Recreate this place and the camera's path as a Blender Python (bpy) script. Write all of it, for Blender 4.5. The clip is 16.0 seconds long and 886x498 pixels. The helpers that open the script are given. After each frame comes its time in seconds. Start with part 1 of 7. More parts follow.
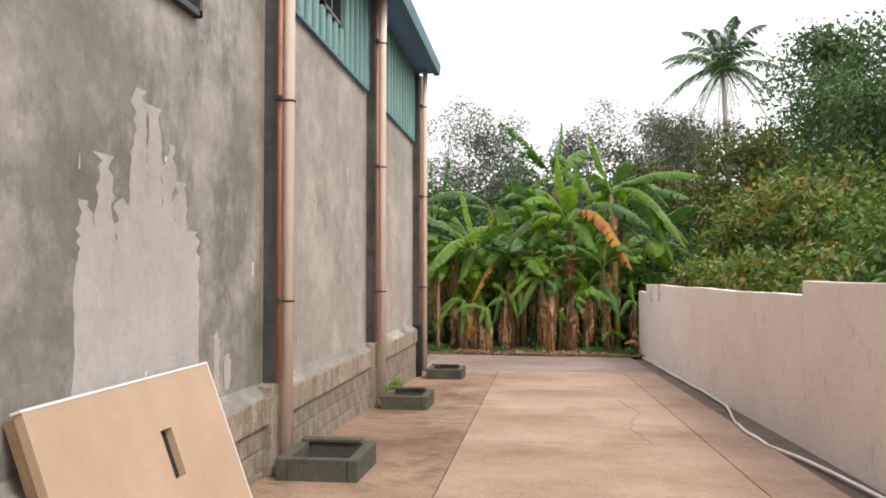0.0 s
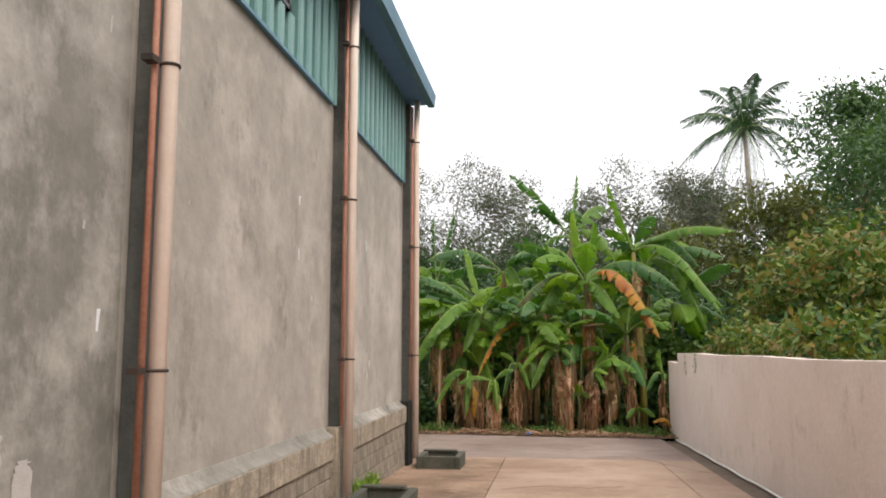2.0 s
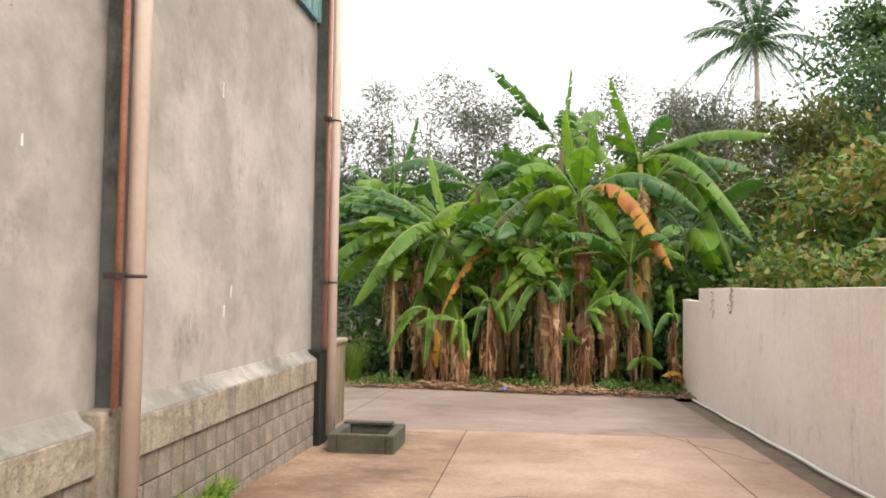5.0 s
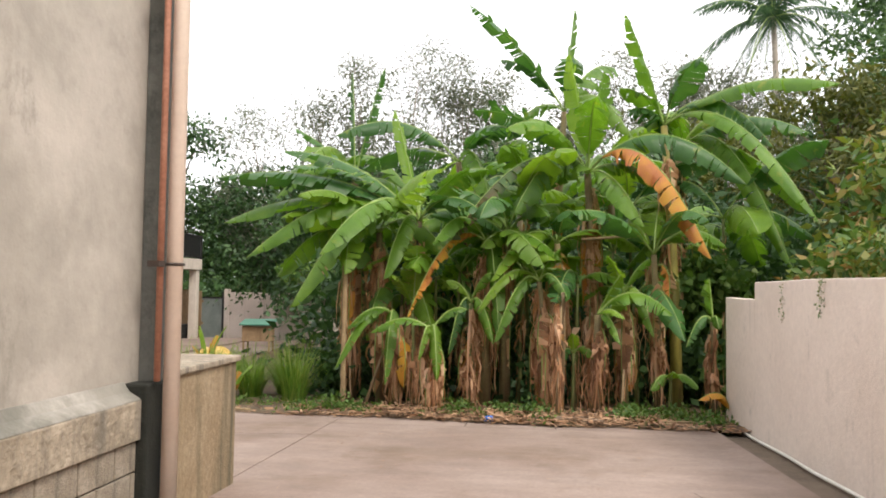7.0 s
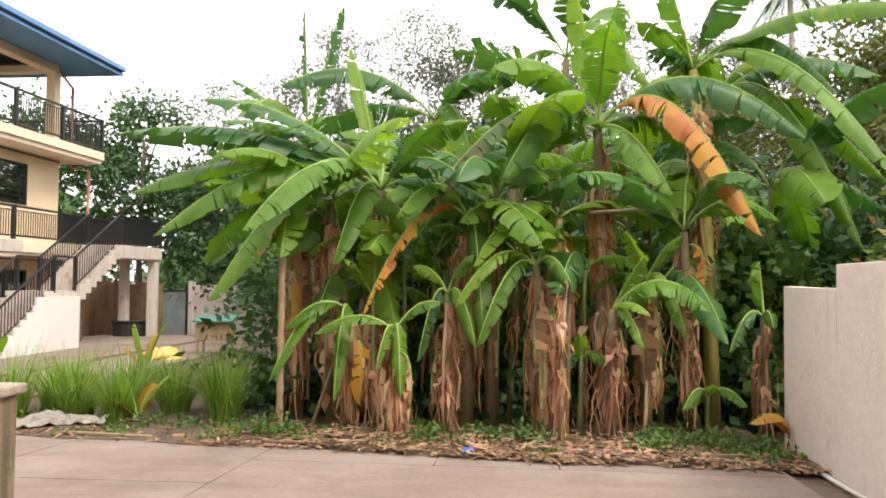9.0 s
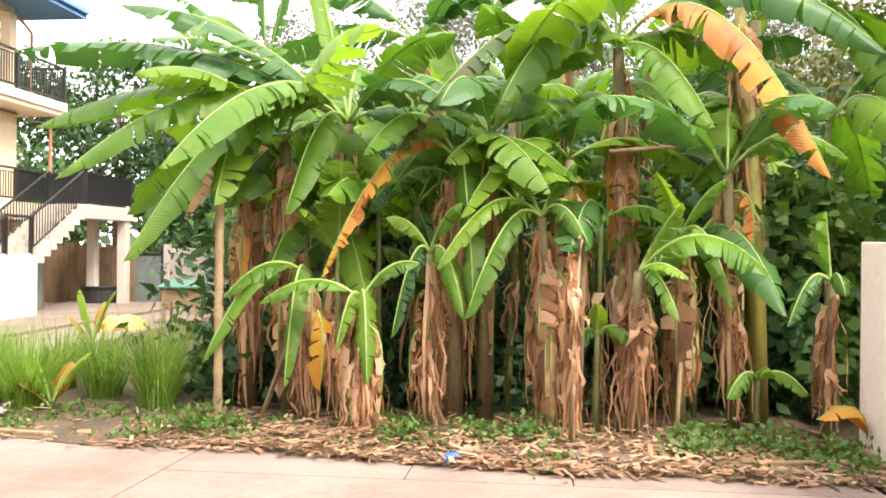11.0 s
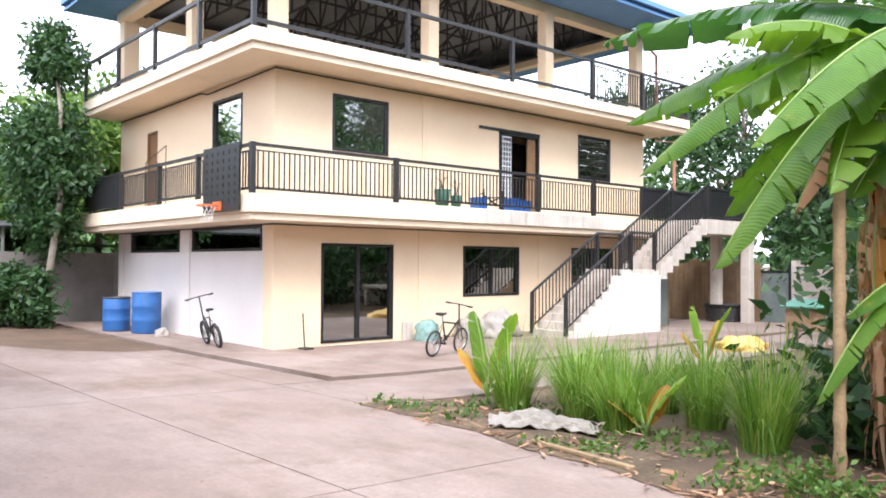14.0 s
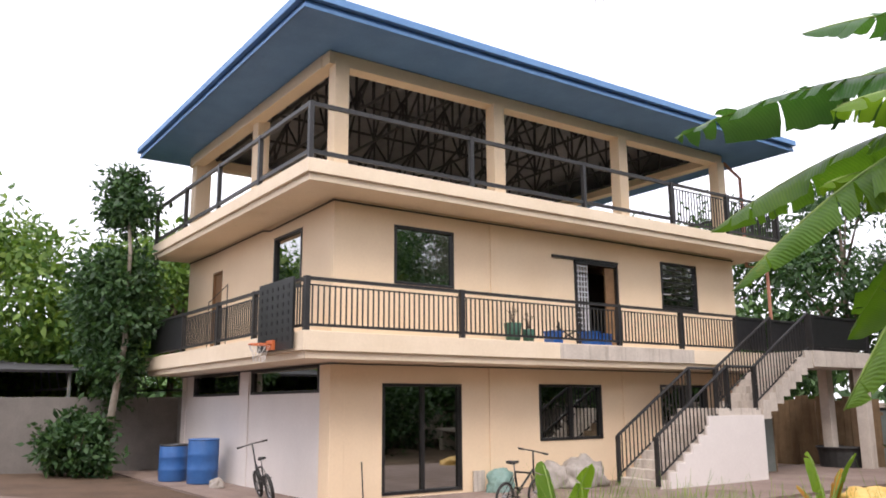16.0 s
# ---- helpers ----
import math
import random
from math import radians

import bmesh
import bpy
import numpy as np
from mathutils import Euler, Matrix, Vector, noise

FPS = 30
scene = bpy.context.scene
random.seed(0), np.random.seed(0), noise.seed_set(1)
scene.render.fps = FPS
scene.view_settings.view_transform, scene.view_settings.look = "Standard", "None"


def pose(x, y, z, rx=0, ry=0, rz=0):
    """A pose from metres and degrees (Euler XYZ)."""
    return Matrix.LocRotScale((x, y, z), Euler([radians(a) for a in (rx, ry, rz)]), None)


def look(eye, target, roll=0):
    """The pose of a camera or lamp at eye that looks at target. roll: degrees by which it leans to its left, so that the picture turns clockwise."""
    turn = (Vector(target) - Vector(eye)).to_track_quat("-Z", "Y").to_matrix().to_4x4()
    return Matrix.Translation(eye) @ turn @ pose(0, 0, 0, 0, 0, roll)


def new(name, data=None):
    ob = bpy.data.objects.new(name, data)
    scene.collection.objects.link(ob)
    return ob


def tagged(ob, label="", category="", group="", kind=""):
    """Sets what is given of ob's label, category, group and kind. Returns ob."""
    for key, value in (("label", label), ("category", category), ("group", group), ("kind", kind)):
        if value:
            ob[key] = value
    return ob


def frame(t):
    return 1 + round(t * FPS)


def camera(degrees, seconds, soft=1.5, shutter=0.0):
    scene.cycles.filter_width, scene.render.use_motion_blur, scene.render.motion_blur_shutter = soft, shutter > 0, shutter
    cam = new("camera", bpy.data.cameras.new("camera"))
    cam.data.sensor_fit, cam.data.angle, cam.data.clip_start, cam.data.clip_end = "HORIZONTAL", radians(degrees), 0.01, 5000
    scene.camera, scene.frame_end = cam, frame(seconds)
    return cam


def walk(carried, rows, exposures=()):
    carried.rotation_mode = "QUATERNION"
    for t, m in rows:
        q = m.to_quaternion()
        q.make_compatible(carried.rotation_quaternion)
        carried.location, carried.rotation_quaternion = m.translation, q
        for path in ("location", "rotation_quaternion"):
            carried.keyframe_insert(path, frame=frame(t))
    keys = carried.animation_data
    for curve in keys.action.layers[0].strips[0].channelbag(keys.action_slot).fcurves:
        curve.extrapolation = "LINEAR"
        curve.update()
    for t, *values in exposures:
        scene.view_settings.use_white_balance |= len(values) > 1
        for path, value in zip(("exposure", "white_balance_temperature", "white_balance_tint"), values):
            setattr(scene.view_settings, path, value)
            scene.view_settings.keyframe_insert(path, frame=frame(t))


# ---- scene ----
cam = camera(57.8, 16.0, soft=1.8)
METRES, EYE, TILT, LEAN, TURN = 20.0, 2.26, 0.0, 0.0, 6.6
ROWS = [
    (0.0, 0.0, 0.0, 0.0, 0.0, 1.91, 0.01),
    (0.5, 0.0042, 0.0334, -0.0011, 0.31, 3.86, -0.36),
    (1.0, 0.0088, 0.0682, -0.0023, 0.71, 6.3, -0.24),
    (1.5, 0.0135, 0.1024, -0.0031, 1.03, 7.04, -0.14),
    (2.0, 0.0172, 0.1375, -0.005, 1.02, 6.99, -0.02),
    (2.5, 0.0208, 0.1734, -0.0069, 1.12, 5.84, -0.01),
    (3.0, 0.0251, 0.21, -0.0081, 1.17, 3.59, -0.64),
    (3.5, 0.0294, 0.2454, -0.0102, 0.55, 3.16, -0.85),
    (4.0, 0.0327, 0.2827, -0.0117, 0.0, 2.64, -0.79),
    (6.5, 0.0624, 0.5332, -0.0176, -0.33, 2.93, -0.78),
    (7.0, 0.0682, 0.5801, -0.0189, -0.46, 2.83, -0.75),
    (7.5, 0.0736, 0.6295, -0.0196, -0.39, 2.97, -0.8),
    (8.0, 0.0778, 0.6627, -0.02, -0.52, 3.06, -0.77),
    (8.5, 0.0833, 0.7036, -0.0206, -0.69, 2.8, -0.66),
    (9.0, 0.0876, 0.7348, -0.0225, -0.73, 2.38, -0.57),
    (11.5, 0.0994, 0.8593, -0.0283, -0.71, -0.26, -0.66),
    (12.0, 0.0973, 0.8732, -0.029, 8.16, 0.29, -0.5),
    (12.5, 0.0946, 0.8877, -0.0303, 19.99, 0.29, -0.56),
    (13.0, 0.0926, 0.9009, -0.0312, 28.13, 0.41, -0.52),
    (13.5, 0.0883, 0.9132, -0.033, 38.93, 0.56, -0.44),
    (14.0, 0.0844, 0.9244, -0.0338, 42.42, 1.05, -0.34),
    (14.5, 0.0793, 0.9371, -0.0343, 45.15, 1.31, -0.22),
    (15.0, 0.0722, 0.9523, -0.0345, 46.15, 2.37, -0.35),
    (15.5, 0.0628, 0.9677, -0.0338, 47.4, 9.0, 0.44),
    (16.0, 0.0516, 0.9822, -0.0333, 48.49, 10.96, 0.37),
]
EXPOSURES = [(0.0, 0.75, 6800, 11), (1.5, 0.55, 6800, 11), (3.5, 0.95, 6900, 11), (6.5, 1.05, 6900, 10), (9.0, 1.3, 7000, 10), (11.5, 2.25, 7000, 11), (12.5, 2.15, 6400, 11), (13.5, 1.9, 6050, 13), (14.5, 1.5, 5900, 12), (15.5, 1.05, 6300, 13), (16.0, 0.82, 6500, 17)]
walk(cam, [(t, pose(0, 0, EYE, TILT, LEAN, TURN) @ pose(METRES * x, METRES * y, METRES * z, 90 + pitch, roll, yaw)) for t, x, y, z, yaw, pitch, roll in ROWS], EXPOSURES)

# ---- light ----
SKY_WHITE = (9.6, 9.8, 10.4, 1)
world = bpy.data.worlds.new("overcast_sky")
scene.world = world
world.use_nodes = True
wn, wl = world.node_tree.nodes, world.node_tree.links
sky = wn.new("ShaderNodeTexSky")
sky.sky_type, sky.sun_disc = "NISHITA", False
sky.sun_elevation, sky.sun_rotation = radians(50), radians(129)
sky.dust_density = 4.0
veil = wn.new("ShaderNodeMixRGB")
veil.inputs[0].default_value, veil.inputs[2].default_value = 0.86, SKY_WHITE
cloud = wn.new("ShaderNodeTexNoise")
cloud.inputs["Scale"].default_value, cloud.inputs["Detail"].default_value = 2.2, 5
cramp = wn.new("ShaderNodeMapRange")
cramp.inputs["From Min"].default_value, cramp.inputs["From Max"].default_value = 0.3, 0.75
cramp.inputs["To Min"].default_value, cramp.inputs["To Max"].default_value = 0.95, 0.8
wl.new(cloud.outputs["Fac"], cramp.inputs["Value"])
wl.new(cramp.outputs["Result"], veil.inputs[0])
wl.new(sky.outputs[0], veil.inputs[1])
wl.new(veil.outputs[0], wn["Background"].inputs[0])
wn["Background"].inputs[1].default_value = 0.12
sun = new("sun", bpy.data.lights.new("sun", "SUN"))
sun.data.energy, sun.data.angle, sun.data.color = 1.5, radians(20), (1.0, 0.95, 0.87)
sun.matrix_world = look((16, -13, 25), (0, 0, 0))

# ---- materials ----


def nodes_of(name):
    m = bpy.data.materials.new(name)
    m.use_nodes = True
    nt = m.node_tree
    return m, nt, nt.nodes["Principled BSDF"]


def noise_at(nt, scale, detail=6, rough=0.6, stretch=(1, 1, 1), coord="Object"):
    tc = nt.nodes.new("ShaderNodeTexCoord")
    mp = nt.nodes.new("ShaderNodeMapping")
    mp.inputs["Scale"].default_value = stretch
    n = nt.nodes.new("ShaderNodeTexNoise")
    n.inputs["Scale"].default_value, n.inputs["Detail"].default_value, n.inputs["Roughness"].default_value = scale, detail, rough
    nt.links.new(tc.outputs[coord], mp.inputs[0])
    nt.links.new(mp.outputs[0], n.inputs["Vector"])
    return n.outputs["Fac"]


def ramp(nt, fac, stops):
    r = nt.nodes.new("ShaderNodeValToRGB")
    e = r.color_ramp.elements
    while len(e) < len(stops):
        e.new(0.5)
    for el, (p, c) in zip(e, stops):
        el.position, el.color = p, (*c, 1)
    nt.links.new(fac, r.inputs[0])
    return r.outputs[0]


def mixed(nt, a, b, fac, kind="MULTIPLY"):
    m = nt.nodes.new("ShaderNodeMixRGB")
    m.blend_type = kind
    for sock, v in ((m.inputs[0], fac), (m.inputs[1], a), (m.inputs[2], b)):
        if isinstance(v, bpy.types.NodeSocket):
            nt.links.new(v, sock)
        elif isinstance(v, tuple):
            sock.default_value = (*v, 1)
        else:
            sock.default_value = v
    return m.outputs[0]


def surface(name, a, b, scale=1.5, rough=0.8, fine=30, finev=0.25, bump=0.25, bscale=60, streak=None, metal=0.0, blotch=None, island=0.0, objvar=0.0, band=0.0, scuff=None):
    """A weathered surface: two base tones, fine grain, optional run-down streaks and blotches."""
    m, nt, bs = nodes_of(name)
    col = ramp(nt, noise_at(nt, scale), [(0.3, a), (0.7, b)])
    col = mixed(nt, col, ramp(nt, noise_at(nt, fine, 4), [(0.25, (1 - finev,) * 3), (0.75, (1, 1, 1))]), 1.0)
    if blotch:
        tone, sc, lo, hi = blotch
        mask = ramp(nt, noise_at(nt, sc, 8, 0.7), [(lo, (0, 0, 0)), (hi, (1, 1, 1))])
        col = mixed(nt, col, tone, mask, "MIX")
    if streak:
        tone, sc, lo, hi = streak
        mask = ramp(nt, noise_at(nt, sc, 6, 0.65, (1, 1, 0.09)), [(lo, (0, 0, 0)), (hi, (1, 1, 1))])
        col = mixed(nt, col, tone, mask, "MIX")
    if band:
        col = mixed(nt, col, ramp(nt, noise_at(nt, 1.6, 9, 0.75, (0.7, 1.6, 1)), [(0.38, (1 - band,) * 3), (0.62, (1, 1, 1))]), 1.0)
    if scuff:
        tone, sc, lo, hi = scuff
        mask = ramp(nt, noise_at(nt, sc, 10, 0.75, (1, 1, 0.6)), [(lo, (0, 0, 0)), (hi, (0.85, 0.85, 0.85))])
        col = mixed(nt, col, tone, mask, "MIX")
    if island or objvar:
        src = nt.nodes.new("ShaderNodeNewGeometry").outputs["Random Per Island"] if island else nt.nodes.new("ShaderNodeObjectInfo").outputs["Random"]
        k = island or objvar
        col = mixed(nt, col, ramp(nt, src, [(0, (1 - k,) * 3), (1, (1, 1, 1))]), 1.0)
    nt.links.new(col, bs.inputs["Base Color"])
    bs.inputs["Roughness"].default_value, bs.inputs["Metallic"].default_value = rough, metal
    if bump:
        bp = nt.nodes.new("ShaderNodeBump")
        bp.inputs["Strength"].default_value, bp.inputs["Distance"].default_value = bump, 0.02
        nt.links.new(noise_at(nt, bscale, 5), bp.inputs["Height"])
        nt.links.new(bp.outputs[0], bs.inputs["Normal"])
    return m


def foliage(name, tones, scale=0.5, through_light=0.35, rough=0.55, veins=False):
    """Leaf tissue: tones by noise and leaf by leaf, part of the light passes through."""
    m, nt, bs = nodes_of(name)
    n = len(tones)
    geo = nt.nodes.new("ShaderNodeNewGeometry")
    if veins:
        fac = noise_at(nt, 1.6, 6, 0.6)
    else:
        mx = nt.nodes.new("ShaderNodeMath")
        mx.operation = "MULTIPLY_ADD"
        nt.links.new(geo.outputs["Random Per Island"], mx.inputs[0])
        mx.inputs[1].default_value = 0.5
        nz = nt.nodes.new("ShaderNodeMath")
        nz.operation = "MULTIPLY"
        nz.inputs[1].default_value = 0.5
        nt.links.new(noise_at(nt, scale), nz.inputs[0])
        nt.links.new(nz.outputs[0], mx.inputs[2])
        fac = mx.outputs[0]
    col = ramp(nt, fac, [(0.22 + 0.56 * i / max(1, n - 1), c) for i, c in enumerate(tones)])
    if veins:
        oi = nt.nodes.new("ShaderNodeObjectInfo")
        col = mixed(nt, col, ramp(nt, oi.outputs["Random"], [(0.0, (0.58, 0.66, 0.62)), (0.5, (0.86, 0.88, 0.8)), (0.85, (1, 1, 1))]), 1.0)
        old = ramp(nt, noise_at(nt, 2.4, 8, 0.7), [(0.60, (0, 0, 0)), (0.70, (0.7, 0.7, 0.7))])
        col = mixed(nt, col, (0.36, 0.37, 0.05), old, "MIX")
        uv = nt.nodes.new("ShaderNodeTexCoord")
        wv = nt.nodes.new("ShaderNodeTexWave")
        wv.bands_direction = "X"
        wv.inputs["Scale"].default_value, wv.inputs["Distortion"].default_value, wv.inputs["Detail"].default_value = 14, 1.2, 2
        nt.links.new(uv.outputs["UV"], wv.inputs["Vector"])
        col = mixed(nt, col, ramp(nt, wv.outputs["Fac"], [(0.0, (0.86, 0.87, 0.84)), (0.8, (1, 1, 1))]), 1.0)
        bp = nt.nodes.new("ShaderNodeBump")
        bp.inputs["Strength"].default_value, bp.inputs["Distance"].default_value = 0.25, 0.015
        nt.links.new(wv.outputs["Fac"], bp.inputs["Height"])
        nt.links.new(bp.outputs[0], bs.inputs["Normal"])
    nt.links.new(col, bs.inputs["Base Color"])
    bs.inputs["Roughness"].default_value = rough
    tr = nt.nodes.new("ShaderNodeBsdfTranslucent")
    nt.links.new(mixed(nt, col, (1.0, 1.0, 0.55), 1.0), tr.inputs[0])
    mix = nt.nodes.new("ShaderNodeMixShader")
    mix.inputs[0].default_value = through_light
    nt.links.new(bs.outputs[0], mix.inputs[1])
    nt.links.new(tr.outputs[0], mix.inputs[2])
    nt.links.new(mix.outputs[0], nt.nodes["Material Output"].inputs["Surface"])
    return m


def glass_of(name, tint, mirror=0.22):
    m, nt, bs = nodes_of(name)
    g = nt.nodes.new("ShaderNodeBsdfGlossy")
    g.inputs["Roughness"].default_value, g.inputs["Color"].default_value = 0.02, (0.95, 0.97, 0.95, 1)
    t = nt.nodes.new("ShaderNodeBsdfTransparent")
    t.inputs[0].default_value = (*tint, 1)
    fr = nt.nodes.new("ShaderNodeFresnel")
    fr.inputs[0].default_value = 1.5
    ad = nt.nodes.new("ShaderNodeMath")
    ad.operation = "ADD"
    ad.inputs[1].default_value = mirror
    nt.links.new(fr.outputs[0], ad.inputs[0])
    mix = nt.nodes.new("ShaderNodeMixShader")
    nt.links.new(ad.outputs[0], mix.inputs[0])
    nt.links.new(t.outputs[0], mix.inputs[1])
    nt.links.new(g.outputs[0], mix.inputs[2])
    nt.links.new(mix.outputs[0], nt.nodes["Material Output"].inputs["Surface"])
    return m


RENDER_GREY = surface("cement_render", (0.185, 0.175, 0.15), (0.32, 0.295, 0.26), 0.7, 0.9, 5, 0.28, 0.35, 14, streak=((0.17, 0.16, 0.135), 1.3, 0.58, 0.85), blotch=((0.40, 0.37, 0.335), 1.0, 0.47, 0.64), scuff=((0.13, 0.125, 0.105), 1.3, 0.50, 0.64))
RENDER_LIGHT = surface("pale_cement_render", (0.325, 0.292, 0.255), (0.44, 0.398, 0.352), 0.5, 0.88, 4, 0.22, 0.35, 12, streak=((0.30, 0.265, 0.225), 1.6, 0.55, 0.82), blotch=((0.48, 0.43, 0.385), 0.8, 0.48, 0.66), scuff=((0.17, 0.155, 0.13), 1.3, 0.57, 0.70))
RENDER_DARK = surface("bare_column_concrete", (0.085, 0.09, 0.083), (0.18, 0.178, 0.162), 1.6, 0.9, 14, 0.3, 0.4, 24, streak=((0.08, 0.085, 0.08), 3, 0.5, 0.75), scuff=((0.045, 0.05, 0.045), 2.5, 0.52, 0.64))
RENDER_PALE = surface("fresh_cement_patch", (0.38, 0.35, 0.325), (0.53, 0.495, 0.465), 1.2, 0.9, 12, 0.18, 0.3, 20, streak=((0.42, 0.39, 0.36), 3.5, 0.52, 0.75))
PLINTH = surface("rough_plinth_cement", (0.30, 0.245, 0.18), (0.54, 0.45, 0.35), 1.6, 0.95, 16, 0.5, 1.0, 22, streak=((0.15, 0.13, 0.105), 6, 0.48, 0.7))
BLOCK = surface("hollow_block", (0.32, 0.265, 0.205), (0.49, 0.415, 0.335), 4, 0.95, 60, 0.45, 0.8, 70, streak=((0.13, 0.115, 0.095), 7, 0.5, 0.7), objvar=0.25)
MORTAR = surface("block_mortar", (0.10, 0.088, 0.07), (0.17, 0.15, 0.125), 5, 0.95, 50, 0.3, 0.5, 60)
TANK = surface("mossy_tank_concrete", (0.25, 0.175, 0.10), (0.38, 0.29, 0.19), 2, 0.95, 18, 0.35, 0.5, 30, streak=((0.09, 0.075, 0.045), 2.6, 0.47, 0.66))
BOXC = surface("damp_box_concrete", (0.06, 0.058, 0.042), (0.125, 0.115, 0.088), 5, 0.9, 40, 0.35, 0.5, 50, blotch=((0.06, 0.075, 0.05), 6, 0.5, 0.65))
MOSS = surface("black_mossy_pier", (0.006, 0.008, 0.006), (0.02, 0.02, 0.013), 4, 0.9, 40, 0.35, 0.5, 50)
WALLR = surface("boundary_wall_render", (0.72, 0.60, 0.52), (0.82, 0.70, 0.62), 0.9, 0.9, 14, 0.12, 0.25, 25, scuff=((0.42, 0.36, 0.31), 2.0, 0.58, 0.72), streak=((0.42, 0.355, 0.305), 2.0, 0.62, 0.9), blotch=((0.46, 0.39, 0.335), 1.3, 0.6, 0.78))
PAVE = surface("driveway_concrete", (0.36, 0.225, 0.145), (0.56, 0.40, 0.30), 0.5, 0.85, 26, 0.35, 0.4, 55, blotch=((0.24, 0.145, 0.085), 0.55, 0.52, 0.72), objvar=0.1, band=0.16, scuff=((0.16, 0.10, 0.058), 1.4, 0.60, 0.74))
PAVE_DAMP = surface("damp_drive_concrete", (0.335, 0.20, 0.12), (0.54, 0.365, 0.255), 0.5, 0.8, 26, 0.4, 0.4, 55, blotch=((0.15, 0.085, 0.046), 0.7, 0.46, 0.66), objvar=0.1, band=0.26, scuff=((0.10, 0.065, 0.032), 1.6, 0.52, 0.66))
YARD = surface("yard_concrete", (0.255, 0.18, 0.145), (0.36, 0.275, 0.235), 0.4, 0.85, 26, 0.25, 0.3, 55, blotch=((0.185, 0.125, 0.09), 0.45, 0.50, 0.68), objvar=0.12, band=0.2, scuff=((0.15, 0.10, 0.07), 1.2, 0.58, 0.72))
DRAINM = surface("drain_mud", (0.12, 0.085, 0.06), (0.20, 0.15, 0.11), 3, 0.9, 30, 0.4, 0.5, 40)
YARD_BROWN = surface("dark_brown_yard", (0.085, 0.05, 0.028), (0.17, 0.105, 0.065), 0.8, 0.9, 25, 0.4, 0.4, 40, blotch=((0.08, 0.05, 0.03), 0.9, 0.5, 0.7))
SOIL = surface("garden_soil", (0.08, 0.052, 0.03), (0.19, 0.125, 0.072), 1.6, 0.95, 25, 0.5, 0.9, 35, blotch=((0.10, 0.095, 0.04), 1.4, 0.55, 0.7))
CREAM = surface("cream_house_paint", (0.78, 0.60, 0.405), (0.83, 0.655, 0.455), 0.7, 0.75, 18, 0.06, 0.12, 40)
CREAMSLAB = surface("cream_slab_paint", (0.73, 0.60, 0.44), (0.80, 0.67, 0.51), 1.2, 0.8, 18, 0.08, 0.15, 40, streak=((0.50, 0.40, 0.29), 3.0, 0.62, 0.85))
WHITEP = surface("white_house_paint", (0.68, 0.63, 0.60), (0.74, 0.69, 0.66), 0.8, 0.8, 16, 0.07, 0.15, 40)
STAIRC = surface("stair_concrete", (0.50, 0.44, 0.38), (0.64, 0.57, 0.50), 2, 0.9, 20, 0.2, 0.3, 40, streak=((0.26, 0.22, 0.18), 4, 0.52, 0.75))
RAILM = surface("dark_rail_paint", (0.014, 0.014, 0.015), (0.028, 0.027, 0.027), 6, 0.5, 60, 0.2, 0.08, 80)
FRAMEM = surface("black_window_frame", (0.012, 0.012, 0.013), (0.025, 0.025, 0.026), 6, 0.4, 60, 0.2, 0.05, 80)
# low tone puts the dimness of the unlit rooms into their colour
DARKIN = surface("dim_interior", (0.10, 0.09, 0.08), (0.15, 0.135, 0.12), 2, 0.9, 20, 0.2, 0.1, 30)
ROOFB = surface("blue_roof_sheet", (0.04, 0.115, 0.26), (0.06, 0.15, 0.33), 1.5, 0.45, 30, 0.15, 0.08, 40, metal=0.3)
# blue is raised to carry the hazy glare under the eaves
SOFFIT = surface("blue_soffit_board", (0.105, 0.235, 0.46), (0.14, 0.29, 0.53), 1.5, 0.6, 20, 0.12, 0.08, 40)
LINING = surface("grey_foil_lining", (0.22, 0.225, 0.235), (0.34, 0.34, 0.35), 1.5, 0.6, 20, 0.25, 0.15, 30)
TRUSS = surface("dark_truss_steel", (0.03, 0.03, 0.034), (0.055, 0.052, 0.054), 5, 0.6, 40, 0.2, 0.1, 60)
SHEETG = surface("green_rib_sheet", (0.125, 0.27, 0.255), (0.19, 0.35, 0.33), 1.2, 0.45, 25, 0.15, 0.08, 40, metal=0.1, streak=((0.08, 0.16, 0.15), 4, 0.6, 0.85))
EAVEB = surface("blue_eave_sheet", (0.06, 0.17, 0.25), (0.10, 0.24, 0.33), 1.4, 0.5, 20, 0.15, 0.08, 40, metal=0.2)
PVC = surface("cream_pvc_pipe", (0.80, 0.645, 0.545), (0.87, 0.73, 0.64), 3, 0.45, 30, 0.10, 0.05, 60, streak=((0.58, 0.42, 0.32), 6, 0.64, 0.87))
REDP = surface("red_primer_pipe", (0.40, 0.16, 0.10), (0.52, 0.25, 0.17), 5, 0.6, 40, 0.3, 0.1, 60)
STRAP = surface("rusty_strap", (0.03, 0.024, 0.02), (0.07, 0.04, 0.03), 8, 0.8, 60, 0.3, 0.2, 60)
WPIPE = surface("white_water_hose", (0.70, 0.66, 0.60), (0.78, 0.75, 0.70), 4, 0.5, 40, 0.15, 0.05, 60)
PLY = surface("cream_panel_board", (0.44, 0.31, 0.21), (0.51, 0.37, 0.265), 1.6, 0.6, 24, 0.08, 0.08, 40)
WOOD = surface("weathered_wood", (0.24, 0.155, 0.085), (0.38, 0.26, 0.15), 2, 0.8, 30, 0.3, 0.4, 40, streak=((0.15, 0.09, 0.05), 8, 0.5, 0.75), objvar=0.2)
